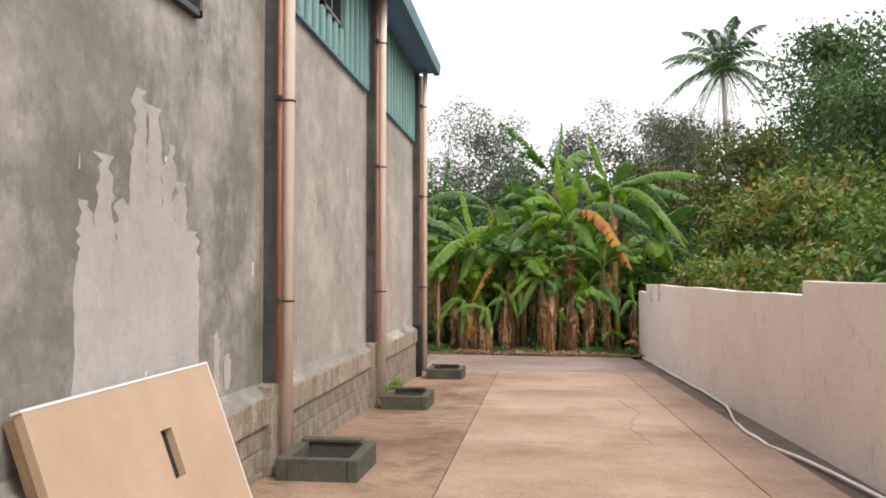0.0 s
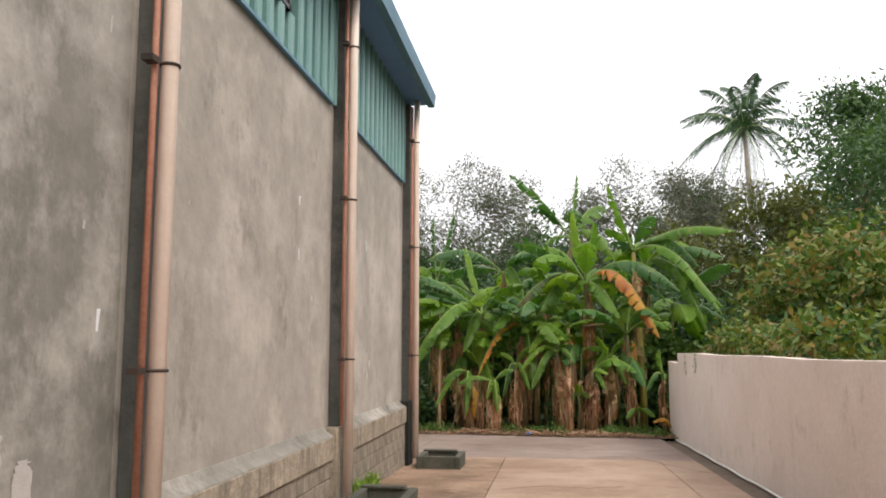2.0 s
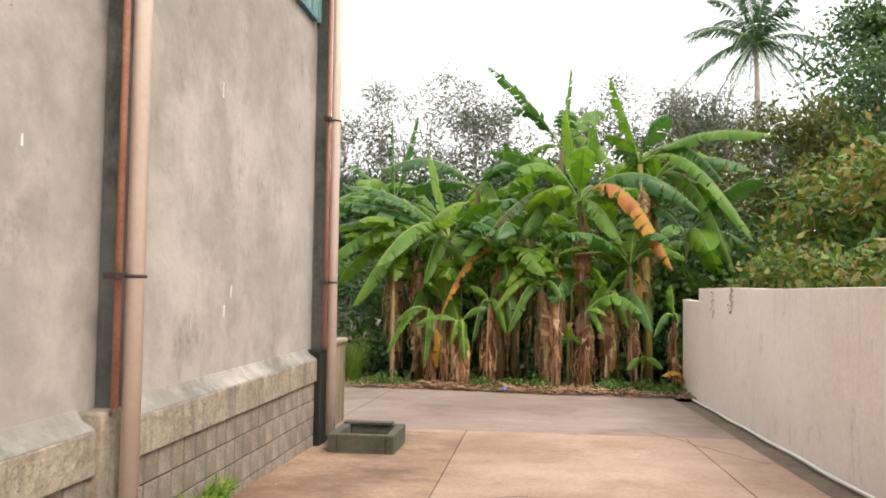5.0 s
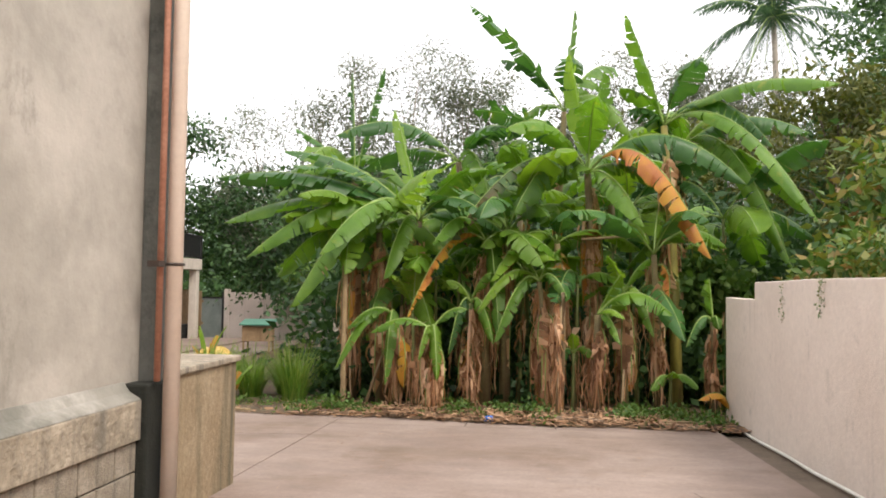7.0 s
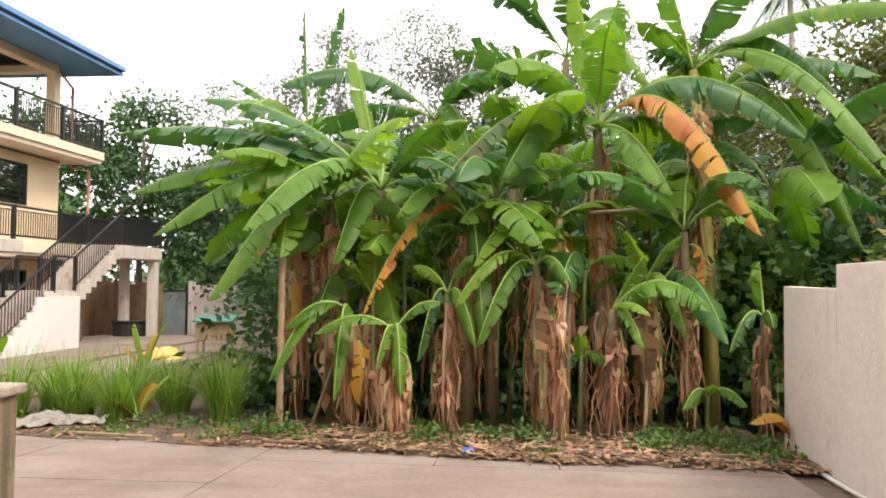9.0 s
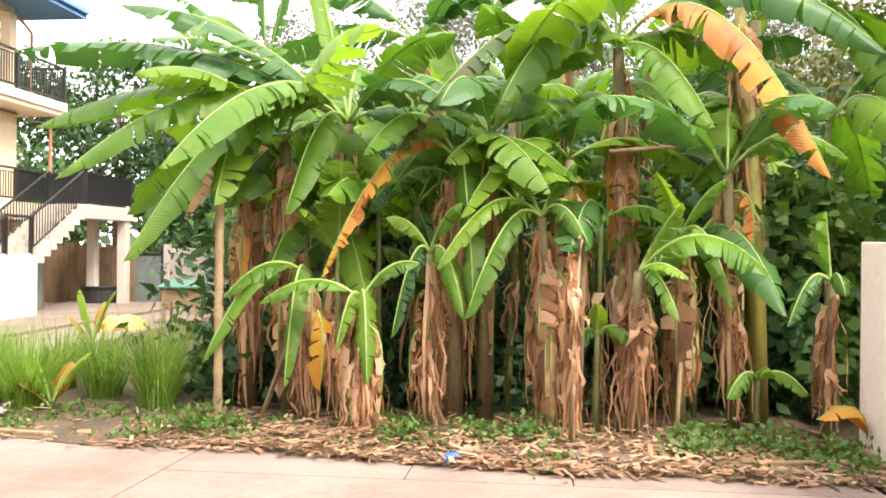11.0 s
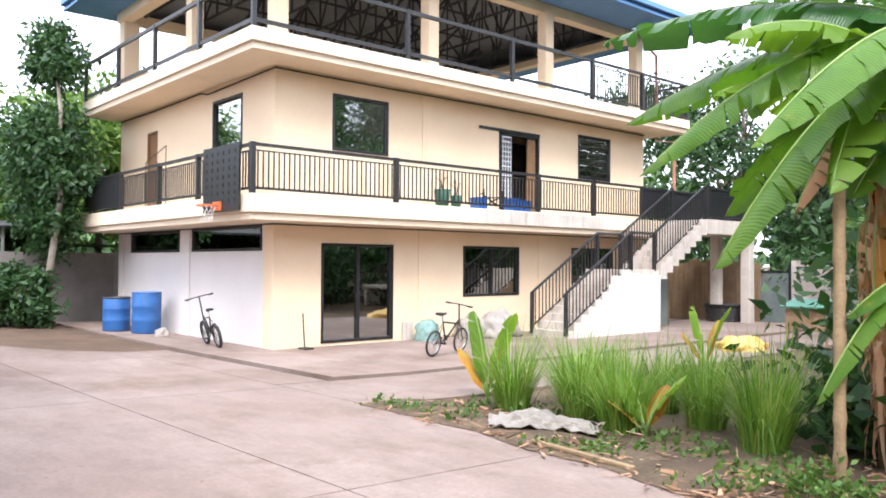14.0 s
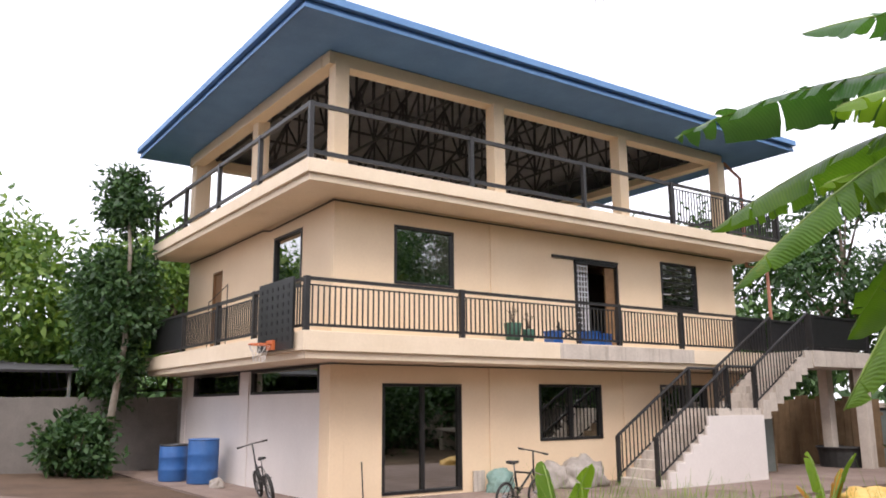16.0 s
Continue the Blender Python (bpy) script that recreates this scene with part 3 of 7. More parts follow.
# small splashes of paint and scars
for i in range(26):
    y, z = random.uniform(4, 16.4), random.uniform(1.5, 4.4)
    if any(c - 0.1 < y < c + 0.5 for c in COLS):
        continue
    h = random.uniform(0.03, 0.14)
    bm = bmesh.new()
    prism(bm, [(y, z), (y + 0.02, z), (y + random.uniform(0.015, 0.04), z + h), (y + 0.005, z + h)], WX + 0.0005, WX + 0.004, "x")
    part("lime_splash", bm, WHITEFR if i % 3 == 0 else RENDER_PALE, warehouse)


def ribbed(parent, y0, y1, z0, z1, hole=None):
    """Trapezoid-ribbed sheet, ribs 0.19 m apart, with a window left out."""
    bm = bmesh.new()
    y = y0
    while y < y1 - 0.02:
        e = min(y + 0.31, y1)
        spans = [(z0, z1)]
        if hole and y < hole[1] and e > hole[0]:
            spans = [(z0, hole[2]), (hole[3], z1)]
        for s0, s1 in spans:
            w = e - y
            prism(bm, [(WX - 0.13, y), (WX - 0.10, y), (WX - 0.10, y + w * 0.34), (WX + 0.03, y + w * 0.40), (WX + 0.05, y + w * 0.48), (WX + 0.05, y + w * 0.84), (WX + 0.03, y + w * 0.93), (WX - 0.10, e), (WX - 0.13, e)], s0, s1, "z")
        y = e
    part("ribbed_sheet", bm, SHEETG, parent, "green ribbed metal cladding")


WIN1 = (9.42, 10.3, 5.55, 6.32)
for (a, b) in bays:
    ribbed(warehouse, a, b + 0.19, 5.12, 6.9, WIN1 if a < 9 < b else None)
boxes("flashing", EAVEB, [(WX - 0.01, WX + 0.055, a, b, 5.09, 5.125) for a, b in bays], warehouse)
for nm, (y0, y1, z0, z1), m in (("window_2", WIN1, FRAMEM), ("window_1", holes[0], FRAMEM)):
    w = thing(nm, label="warehouse window with pale glass in a dark frame", category="window", kind="structure")
    boxes("window_frame", m, [(WX - 0.12, WX + 0.06, y0, y0 + 0.05, z0, z1), (WX - 0.12, WX + 0.06, y1 - 0.05, y1, z0, z1), (WX - 0.12, WX + 0.06, y0, y1, z0, z0 + 0.05), (WX - 0.12, WX + 0.06, y0, y1, z1 - 0.05, z1), (WX - 0.1, WX + 0.04, (y0 + y1) / 2 - 0.03, (y0 + y1) / 2 + 0.03, z0, z1)], w)
    boxes("pane", SKYGLASS, [(WX - 0.03, WX - 0.02, y0 + 0.05, y1 - 0.05, z0 + 0.05, z1 - 0.05)], w)
    # white panel added behind the pane to imitate the sky's reflection
    boxes("curtain", WHITEFR, [(WX - 0.10, WX - 0.09, (y0 + y1) / 2, y1 - 0.05, z0 + 0.05, z1 - 0.05)], w, "white panel behind the glass standing for reflected sky")
# roof and eave
roof = thing("warehouse_roof", label="blue metal warehouse eave with gutter", category="roof", kind="structure")
bm = bmesh.new()
prism(bm, [(-2.16, 6.70), (-2.16, 6.74), (-2.6, 6.95), (-9.5, 9.0), (-16.4, 6.95), (-16.4, 6.88), (-9.5, 8.9), (-2.62, 6.86)], -12.3, 17.05)
part("roof_sheet", bm, EAVEB, roof)
boxes("soffit", SOFFIT, [(WX - 0.02, -2.16, -12.3, 17.2, 6.66, 6.69)], roof, "blue soffit")
bm = bmesh.new()
prism(bm, [(-2.17, 6.58), (-2.05, 6.58), (-2.02, 6.80), (-2.035, 6.80), (-2.06, 6.60), (-2.155, 6.60), (-2.155, 6.80), (-2.17, 6.80)], -12.3, 17.1)
part("gutter", bm, EAVEB, roof, "pale blue box gutter")
boxes("wall_warehouse_end", RENDER_GREY, [(-16.2, WX, 17.07, 17.2, -0.2, 6.85)])
tagged(bpy.data.objects["wall_warehouse_end"], "grey rendered end wall of the warehouse", "wall", kind="structure")
tagged(boxes("wall_warehouse_back", RENDER_GREY, [(-16.4, -16.2, -12, 17.2, -0.2, 6.85), (-16.2, -2.78, -12.2, -12, -0.2, 6.85)]), "grey rendered rear wall of the warehouse", "wall", kind="structure")

for i, c in enumerate(COLS[2:]):
    y = c + 0.10
    d = thing("downpipe", label="cream plastic downpipe beside a thin red pipe on a column", category="pipe", group="downpipes on the warehouse")
    zb = gz(-2.3, y) + 0.12
    bm = bmesh.new()
    tube(bm, [(-2.34, y, zb), (-2.34, y, 5.6), (-2.33, y, 6.62)], 0.055, 12)
    part("pipe", bm, PVC, d, smooth=True)
    bm = bmesh.new()
    tube(bm, [(-2.405, y - 0.075, 1.25), (-2.405, y - 0.075, 4.0), (-2.405, y - 0.07, 6.5)], 0.022, 10)
    part("red_pipe", bm, REDP, d, "red primer coated thin pipe", smooth=True)
    for z in (2.02, 3.93, 5.85):
        bm = bmesh.new()
        ring(bm, (-2.34, y, z), 0.058, 0.011, 14, 6, "z")
        box(bm, -2.44, -2.36, y - 0.19, y - 0.10, z - 0.02, z + 0.02)
        part("strap", bm, STRAP, d, "rusty strap")

CATCH = ((-2.36, -1.60, 7.12, 8.0), (-2.30, -1.60, 11.8, 12.65), (-2.24, -1.50, 16.33, 17.15))
for x0, x1, y0, y1 in CATCH:
    z0 = gz(-2, y0)
    t = thing("catch_basin", label="damp dark concrete catch basin at a downpipe's foot", category="drain box", group="catch basins")
    bm = bmesh.new()
    for d in ((x0, x0 + 0.1, y0, y1), (x1 - 0.1, x1, y0, y1), (x0 + 0.1, x1 - 0.1, y0, y0 + 0.1), (x0 + 0.1, x1 - 0.1, y1 - 0.1, y1)):
        box(bm, *d, gz(-2, y1) - 0.05, z0 + 0.2)
    part("basin_wall", bm, BOXC, t, bevel=0.012)
    boxes("basin_floor", DRAINM, [(x0 + 0.1, x1 - 0.1, y0 + 0.1, y1 - 0.1, z0 - 0.12, z0 + 0.04)], t, "dark wet mud")
    boxes("lid_strip", BOXC, [(x0 + 0.02, x1 - 0.14, y1 - 0.13, y1 + 0.01, z0 + 0.2, z0 + 0.225)], t)

tank = thing("concrete_tank", label="moss-stained brown concrete tank behind the warehouse", category="tank")
boxes("tank_body", TANK, [(-5.4, -2.66, 17.1, 18.89, gz(-3, 18) - 0.2, 1.19)], tank, bevel=0.012)
boxes("tank_top", PLINTH, [(-5.44, -2.63, 17.08, 18.93, 1.19, 1.245)], tank, bevel=0.012)

# panel board leaning on the wall
board = thing("plywood_sheet", -2.08, 3.66, gz(-2.1, 4.5) + 0.01, "cream painted plywood sheet with a slot leaning on the wall", "board")
LEAN_BOARD = pose(0, 0, 0, 0, -20, 0)
slot = (1.22, 1.37, 0.52, 0.84)


def leaned(name, material, dims, label="", bevel=0.0):
    o = boxes(name, material, dims, board, label, bevel)
    o.matrix_local = LEAN_BOARD
    return o


leaned("face", PLY, [(-0.05, 0, a0, a1, z0, z1) for a0, a1, z0, z1 in holed(0, 2.2, 0, 1.18, [slot])])
leaned("rim", WHITEFR, [(-0.053, 0.004, -0.012, 2.212, 1.18, 1.195)], "pale worn edge")
leaned("rim", WHITEFR, [(-0.053, 0.004, 2.2, 2.212, 0, 1.18)], "pale worn edge")
leaned("slot_plate", RAILM, [(-0.07, -0.051, 1.18, 1.41, 0.48, 0.88)], "dark plate behind the slot")
for a in (0.0, 1.05, 2.1):
    leaned("batten", WOOD, [(-0.11, -0.051, a, a + 0.07, 0.02, 1.16)], "wooden batten")

# ---- boundary wall beside the drive ----
RX = 3.05
bm = bmesh.new()
y = -12.0
while y < 24.55:
    e = min(y + 0.6, 24.55)
    for s in (9.68, 22.95):
        if y < s < e:
            e = s
    zt = 2.20 if y < 9.67 else 2.03 if y < 22.94 else 1.80
    w0, w1 = (0.012 * noise.noise(Vector((q * 0.9, 3, 0))) + 0.008 * math.sin(q * 1.3) for q in (y, e))
    v = box(bm, RX, RX + 0.16, y, e, gz(3, 24) - 0.35, zt)
    for i in (4, 5):
        v[i].co.z += w0
    for i in (6, 7):
        v[i].co.z += w1
    y = e
bmesh.ops.remove_doubles(bm, verts=bm.verts, dist=0.0005)
tagged(part("wall_boundary", bm, WALLR, bevel=0.01), "pale pinkish rendered boundary wall with stained stepped top", "wall", kind="structure")
drain = thing("drain_channel", label="shallow muddy drain channel along the boundary wall", category="drain", kind="structure")
bm = bmesh.new()
ys = list(range(-12, 25)) + [24.6]
for a, b in zip(ys, ys[1:]):
    v = box(bm, 2.60, RX + 0.02, a, b, 0, 0)
    for k in v:
        k.co.z = gz(3, k.co.y) - 0.20 + 0.02 * noise.noise(Vector((k.co.x, k.co.y * 2, 0)))
    for k in v[4:]:
        k.co.z += 0.14
part("channel_bed", bm, DRAINM, drain)
hose = thing("water_hose", label="white plastic water hose lying along the boundary wall", category="hose")
pts = []
for t in np.linspace(0, 1, 60):
    y = 24.4 - 19.5 * t
    x = 2.98 if y > 14 else 2.98 - 0.42 * math.exp(-((y - 10.3) / 1.9) ** 2) - 0.16 * max(0, (9 - y) / 4)
    pts.append((x + 0.012 * math.sin(y * 3), y, gz(3, y) + (0.012 if x < 2.6 else -0.03) + 0.02))
bm = bmesh.new()
tube(bm, pts, 0.02, 8)
part("hose", bm, WPIPE, hose, smooth=True)

# ---- house ----
HX, HY, HR, HL = -15.4, 26.87, 39.9, -24.55
BX, BY = -14.4, 25.8
G0 = -0.28
house = thing("house", HX, HY, G0, "cream three-storey house with balconies and a blue hip roof", "house")


def hpart(name, material, dims, label="", bevel=0.0):
    return boxes(name, material, [(a - HX, b - HX, c - HY, d - HY, e - G0, f - G0) for a, b, c, d, e, f in dims], house, label, bevel)


front = {"sliding_door": (28.03, 30.0, -0.17, 2.02), "window_low": (32.22, 34.25, 0.76, 2.04), "window_stair": (36.42, 38.3, 1.0, 2.06),
         "window_up": (28.29, 29.83, 4.08, 5.34), "balcony_door": (33.48, 35.02, 2.95, 5.08), "window_up_b": (36.70, 38.2, 4.07, 5.35)}
side = {"clerestory": (-23.6, -20.2, 1.84, 2.40), "clerestory_b": (-19.45, -15.9, 1.84, 2.40), "window_side": (-18.36, -16.86, 4.1, 5.38), "door_side": (-22.45, -21.75, 2.95, 5.12)}
T = 0.16
hpart("front_wall", CREAM, [(HX - T, HX, a0, a1, z0, z1) for a0, a1, z0, z1 in holed(HY + T, HR, G0 - 0.1, 5.76, list(front.values()))], "cream painted front wall")
lower = [side["clerestory"], side["clerestory_b"]]
hpart("side_wall_lower", WHITEP, [(a0, a1, HY, HY + T, z0, z1) for a0, a1, z0, z1 in holed(HL, HX, G0 - 0.1, 2.42, lower)], "off-white painted lower wall")
hpart("side_wall_upper", CREAM, [(a0, a1, HY, HY + T, z0, z1) for a0, a1, z0, z1 in holed(HL, HX, 2.42, 5.76, [side["window_side"], side["door_side"]])], "cream painted upper wall")
hpart("rear_wall", CREAM, [(HL, HL + T, HY + T, HR, G0 - 0.1, 5.76), (HL + T, HX - T, HR - T, HR, G0 - 0.1, 5.76)])
hpart("corner_post", CREAM, [(HX - 0.42, HX + 0.02, HY - 0.025, HY + 0.3, G0 - 0.1, 2.4)], "cream corner pier", 0.008)
for d in ((30.75, 31.15, G0 - 0.1, 2.4), (35.0, 35.4, G0 - 0.1, 2.4), (30.85, 31.1, 2.95, 5.65)):
    hpart("pilaster", CREAM, [(HX, HX + 0.03, *d)], bevel=0.006)
for d in ((-20.1, -19.55), (HL, HL + 0.35)):
    hpart("side_pilaster", WHITEP, [(*d, HY - 0.03, HY, G0 - 0.1, 2.42)], bevel=0.006)
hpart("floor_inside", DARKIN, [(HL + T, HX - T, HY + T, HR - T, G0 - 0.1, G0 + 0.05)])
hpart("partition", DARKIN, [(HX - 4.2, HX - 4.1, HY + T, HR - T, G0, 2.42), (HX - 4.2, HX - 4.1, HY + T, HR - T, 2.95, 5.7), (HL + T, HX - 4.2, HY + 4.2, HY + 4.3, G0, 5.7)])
# balcony slabs with stepped fascias
for nm, z0, z1, y1, lab in (("balcony_slab", 2.42, 2.92, 40.9, "cream balcony slab with weather stains"), ("roof_deck_slab", 5.73, 6.14, 40.95, "cream upper deck slab")):
    hpart(nm, CREAMSLAB, [(HL - 0.1, BX, BY, y1, z0 + 0.14, z1), (HL - 0.1, BX - 0.07, BY + 0.07, y1 - 0.07, z0, z0 + 0.14)], lab, 0.01)
hpart("stain_patch", STAIRC, [(BX, BX + 0.004, 32.0, 36.6, 2.57, 2.90)], "worn bare concrete stretch")
bm = bmesh.new()
pts = [(HL - HX, -0.03, 5.69 - G0), (-7.0, -0.03, 5.66 - G0), (-3.6, -0.03, 5.68 - G0), (-3.2, -0.03, 5.60 - G0), (0.03, -0.03, 5.67 - G0), (0.04, 3.0, 5.66 - G0), (0.03, 7, 5.68 - G0), (0.03, HR - HY, 5.66 - G0)]
tube(bm, pts, 0.018, 6)
part("cable", bm, RUBBER, house, "black cable under the slab")
bm = bmesh.new()
tube(bm, [(HL - HX, -0.035, 2.40 - G0), (0.035, -0.035, 2.39 - G0), (0.04, HR - HY, 2.39 - G0)], 0.013, 6)
part("cable", bm, RUBBER, house, "black cable under the slab")


def opening(name, rect, face, kind, panes, label):
    """A framed glazed opening in the front (face x) or side (face y) wall."""
    a0, a1, z0, z1 = rect
    e = thing(name, label=label, category="door" if "door" in kind else "window", kind="structure")

    def bx(u0, u1, d0, d1, w0, w1):
        return (HX + d0, HX + d1, u0, u1, w0, w1) if face == "x" else (u0, u1, HY - d1, HY - d0, w0, w1)
    f = 0.06
    boxes("window_frame", FRAMEM, [bx(a0, a0 + f, -0.1, 0.02, z0, z1), bx(a1 - f, a1, -0.1, 0.02, z0, z1), bx(a0 + f, a1 - f, -0.1, 0.02, z0, z0 + f), bx(a0 + f, a1 - f, -0.1, 0.02, z1 - f, z1)], e, "black metal frame", 0.004)
    w = (a1 - a0 - 2 * f) / panes
    for i in range(panes):
        p0 = a0 + f + i * w
        if i:
            boxes("mullion", FRAMEM, [bx(p0 - 0.035, p0 + 0.035, -0.09, 0.01, z0 + f, z1 - f)], e)
        boxes("pane", GLASS, [bx(p0 + 0.03 * (i > 0), p0 + w - 0.03 * (i < panes - 1), -0.055 - 0.02 * (i % 2), -0.047 - 0.02 * (i % 2), z0 + f, z1 - f)], e)
    return e, bx


opening("door_1", front["sliding_door"], "x", "door", 2, "black framed glass sliding door, closed")
opening("window_3", front["window_low"], "x", "window", 2, "black framed sliding window reflecting the stairs")
opening("window_4", front["window_stair"], "x", "window", 2, "black framed window behind the stairs")
opening("window_5", front["window_up"], "x", "window", 1, "black framed dark green window above the balcony")
opening("window_7", side["clerestory"], "y", "window", 1, "long low black clerestory window")
opening("window_8", side["clerestory_b"], "y", "window", 1, "long low black clerestory window")
opening("window_9", side["window_side"], "y", "window", 1, "black framed window above the balcony")
e, bx = opening("window_6", front["window_up_b"], "x", "window", 1, "black louvred window above the balcony")
for k in range(7):
    z = 4.16 + 0.165 * k
    boxes("louvre", FRAMEM, [bx(36.78, 38.12, -0.045, -0.015, z, z + 0.025)], e)
boxes("latch_bar", WHITEFR, [bx(36.80, 37.1, -0.012, -0.004, 4.9, 4.92), bx(36.80, 37.1, -0.012, -0.004, 4.46, 4.48)], e)
# balcony door, slid half open, with a pale security screen
e = thing("door_2", label="black framed balcony door standing open with a pale mesh screen", category="door", kind="structure")
a0, a1, z0, z1 = front["balcony_door"]
boxes("door_frame", FRAMEM, [(HX - 0.1, HX + 0.03, a0, a0 + 0.07, z0, z1), (HX - 0.1, HX + 0.03, a1 - 0.07, a1, z0, z1), (HX - 0.1, HX + 0.03, a0, a1, z1 - 0.07, z1), (HX + 0.0, HX + 0.05, 32.75, a1, z1 + 0.005, z1 + 0.07)], e)
bm = bmesh.new()
for k in range(16):
    box(bm, HX - 0.05, HX - 0.03, a0 + 0.08, a0 + 0.50, z0 + 0.05 + k * 0.13, z0 + 0.08 + k * 0.13)
for k in range(5):
    box(bm, HX - 0.055, HX - 0.035, a0 + 0.08 + k * 0.1, a0 + 0.10 + k * 0.1, z0 + 0.05, z1 - 0.07)
part("mesh_screen", bm, WHITEFR, e, "pale metal mesh screen")
boxes("door_leaf", DOORW, [(HX - 0.09, HX - 0.05, a1 - 0.4, a1 - 0.08, z0, z1 - 0.08)], e, "open pale wooden leaf")
e = thing("door_3", label="plain brown wooden side door on the balcony", category="door", kind="structure")
a0, a1, z0, z1 = side["door_side"]
boxes("door_leaf", DOORW, [(a0, a1, HY + 0.06, HY + 0.10, z0, z1)], e)
boxes("door_frame", DOORW, [(a0, a0 + 0.05, HY - 0.01, HY + 0.06, z0, z1), (a1 - 0.05, a1, HY - 0.01, HY + 0.06, z0, z1), (a0, a1, HY - 0.01, HY + 0.06, z1 - 0.05, z1)], e)


BARS = {}


def rail_run(e, p, q, z0, z1, baluster=0.115, low=0.10, sheet=False, first=True):
    """One bay of railing from p to q, posts at the ends."""
    p, q = Vector(p), Vector(q)
    d = q - p
    L = d.length
    a = math.degrees(math.atan2(d.y, d.x))

    def put(name, dims, mat=RAILM, label=""):
        o = boxes(name, mat, dims, e, label)
        o.matrix_local = pose(p.x, p.y, 0, 0, 0, a)
    put("top_rail", [(0, L, -0.04, 0.04, z1 - 0.06, z1)])
    put("bottom_rail", [(0, L, -0.025, 0.025, z0 + low - 0.02, z0 + low + 0.03)])
    if first:
        put("post", [(-0.05, 0.05, -0.05, 0.05, z0, z1 + 0.01)])
    if sheet:
        put("screen_sheet", [(0.05, L - 0.05, -0.01, 0.01, z0 + low, z1 - 0.06)], FRAMEM, "black sheet screen")
        return
    put("mid_rail", [(0.05, L - 0.05, -0.015, 0.015, z1 - 0.16, z1 - 0.135)])
    n = max(2, round(L / baluster))
    if (z0, z1) not in BARS:
        bm = bmesh.new()
        box(bm, -0.012, 0.012, -0.012, 0.012, z0 + low, z1 - 0.13)
        BARS[z0, z1] = bpy.data.meshes.new("baluster")
        bm.to_mesh(BARS[z0, z1])
        bm.free()
        BARS[z0, z1].materials.append(RAILM)
    for i in range(1, n):
        o = new("baluster", BARS[z0, z1])
        o.parent = e
        o.matrix_local = pose(p.x, p.y, 0, 0, 0, a) @ pose(L * i / n, 0.0, 0)


rail = thing("balcony_railing", label="dark brown metal balcony railing with thin bars", category="railing")
yr = (25.87, 29.35, 33.97, 36.23, 38.5)
for a, b in zip(yr, yr[1:]):
    rail_run(rail, (BX - 0.06, a, 0), (BX - 0.06, b, 0), 2.92, 3.90)
rail_run(rail, (BX - 0.06, 38.5, 0), (BX - 0.06, 39.9, 0), 2.92, 3.88, sheet=True)
xr = (BX - 0.06, -16.9, -19.05, -21.6)
for a, b in zip(xr, xr[1:]):
    rail_run(rail, (a - 0.045 * (a > -15), BY + 0.07, 0), (b, BY + 0.07, 0), 2.92, 3.895, first=a < -15)
rail_run(rail, (-21.6, BY + 0.07, 0), (HL, BY + 0.07, 0), 2.92, 3.90, sheet=True)
rail3 = thing("deck_railing", label="dark two-rail metal railing round the open top deck", category="railing")
yr = (25.87, 29.65, 33.0, 36.17)
for a, b in zip(yr, yr[1:]):
    boxes("top_rail", RAILM, [(BX - 0.1, BX - 0.03, a, b, 7.18, 7.26)], rail3)
    boxes("low_rail", RAILM, [(BX - 0.09, BX - 0.04, a, b, 6.24, 6.32)], rail3)
    boxes("post", RAILM, [(BX - 0.11, BX - 0.02, a - 0.045, a + 0.045, 6.14, 7.27)], rail3)
for a, b in ((36.17, 38.5), (38.5, 40.85)):
    rail_run(rail3, (BX - 0.06, a, 0), (BX - 0.06, b, 0), 6.14, 7.26)
rail_run(rail3, (BX - 0.06, 40.85, 0), (-19.0, 40.85, 0), 6.14, 7.26)
xr = (BX - 0.06, -16.9, -19.4, -21.9, HL)
for a, b in zip(xr, xr[1:]):
    a -= 0.05 * (a > -15)
    boxes("top_rail", RAILM, [(b, a, BY + 0.03, BY + 0.1, 7.18, 7.26)], rail3)
    boxes("low_rail", RAILM, [(b, a, BY + 0.04, BY + 0.09, 6.24, 6.32)], rail3)
    boxes("post", RAILM, [(b - 0.045, b + 0.045, BY + 0.02, BY + 0.11, 6.14, 7.27)], rail3)
# top deck: columns, beam, roof
ZB, ZS = 8.60, 8.88
colx = (HX, -19.9, HL + 0.4)
coly = (27.0, 31.2, 35.45, 39.68)
for y in coly:
    hpart("deck_column", CREAM, [(HX - 0.30, HX + 0.02, y - 0.17, y + 0.16, 6.14, ZB + 0.05)], "cream deck column", 0.012)
    hpart("deck_column", CREAM, [(HL, HL + 0.42, y - 0.22, y + 0.23, 6.14, ZB + 0.05)], "cream deck column", 0.012)
hpart("deck_column", CREAM, [(-19.95, -19.6, HY - 0.02, HY + 0.3, 6.14, ZB + 0.05)], "cream deck column", 0.012)
for dim in [(HX - 0.36, HX - 0.02, 26.7, 39.8, ZB, ZS), (HL + 0.02, HL + 0.36, 26.7, 39.8, ZB, ZS), (HL + 0.36, HX - 0.36, 26.68, 27.02, ZB, ZS), (HL + 0.36, HX - 0.36, 39.4, 39.75, ZB, ZS)]:
    hpart("ring_beam", CREAM, [dim], "cream ring beam", 0.01)
hpart("deck_parapet", CREAM, [(HL + 0.05, HL + 0.2, 27.2, 39.3, 6.14, 7.3), (-23.9, -21.2, 31.0, 31.15, 6.14, 8.4)], "low cream wall on the deck")
EX0, EX1, EY0, EY1 = HL - 0.75, -13.95, 25.45, 41.2
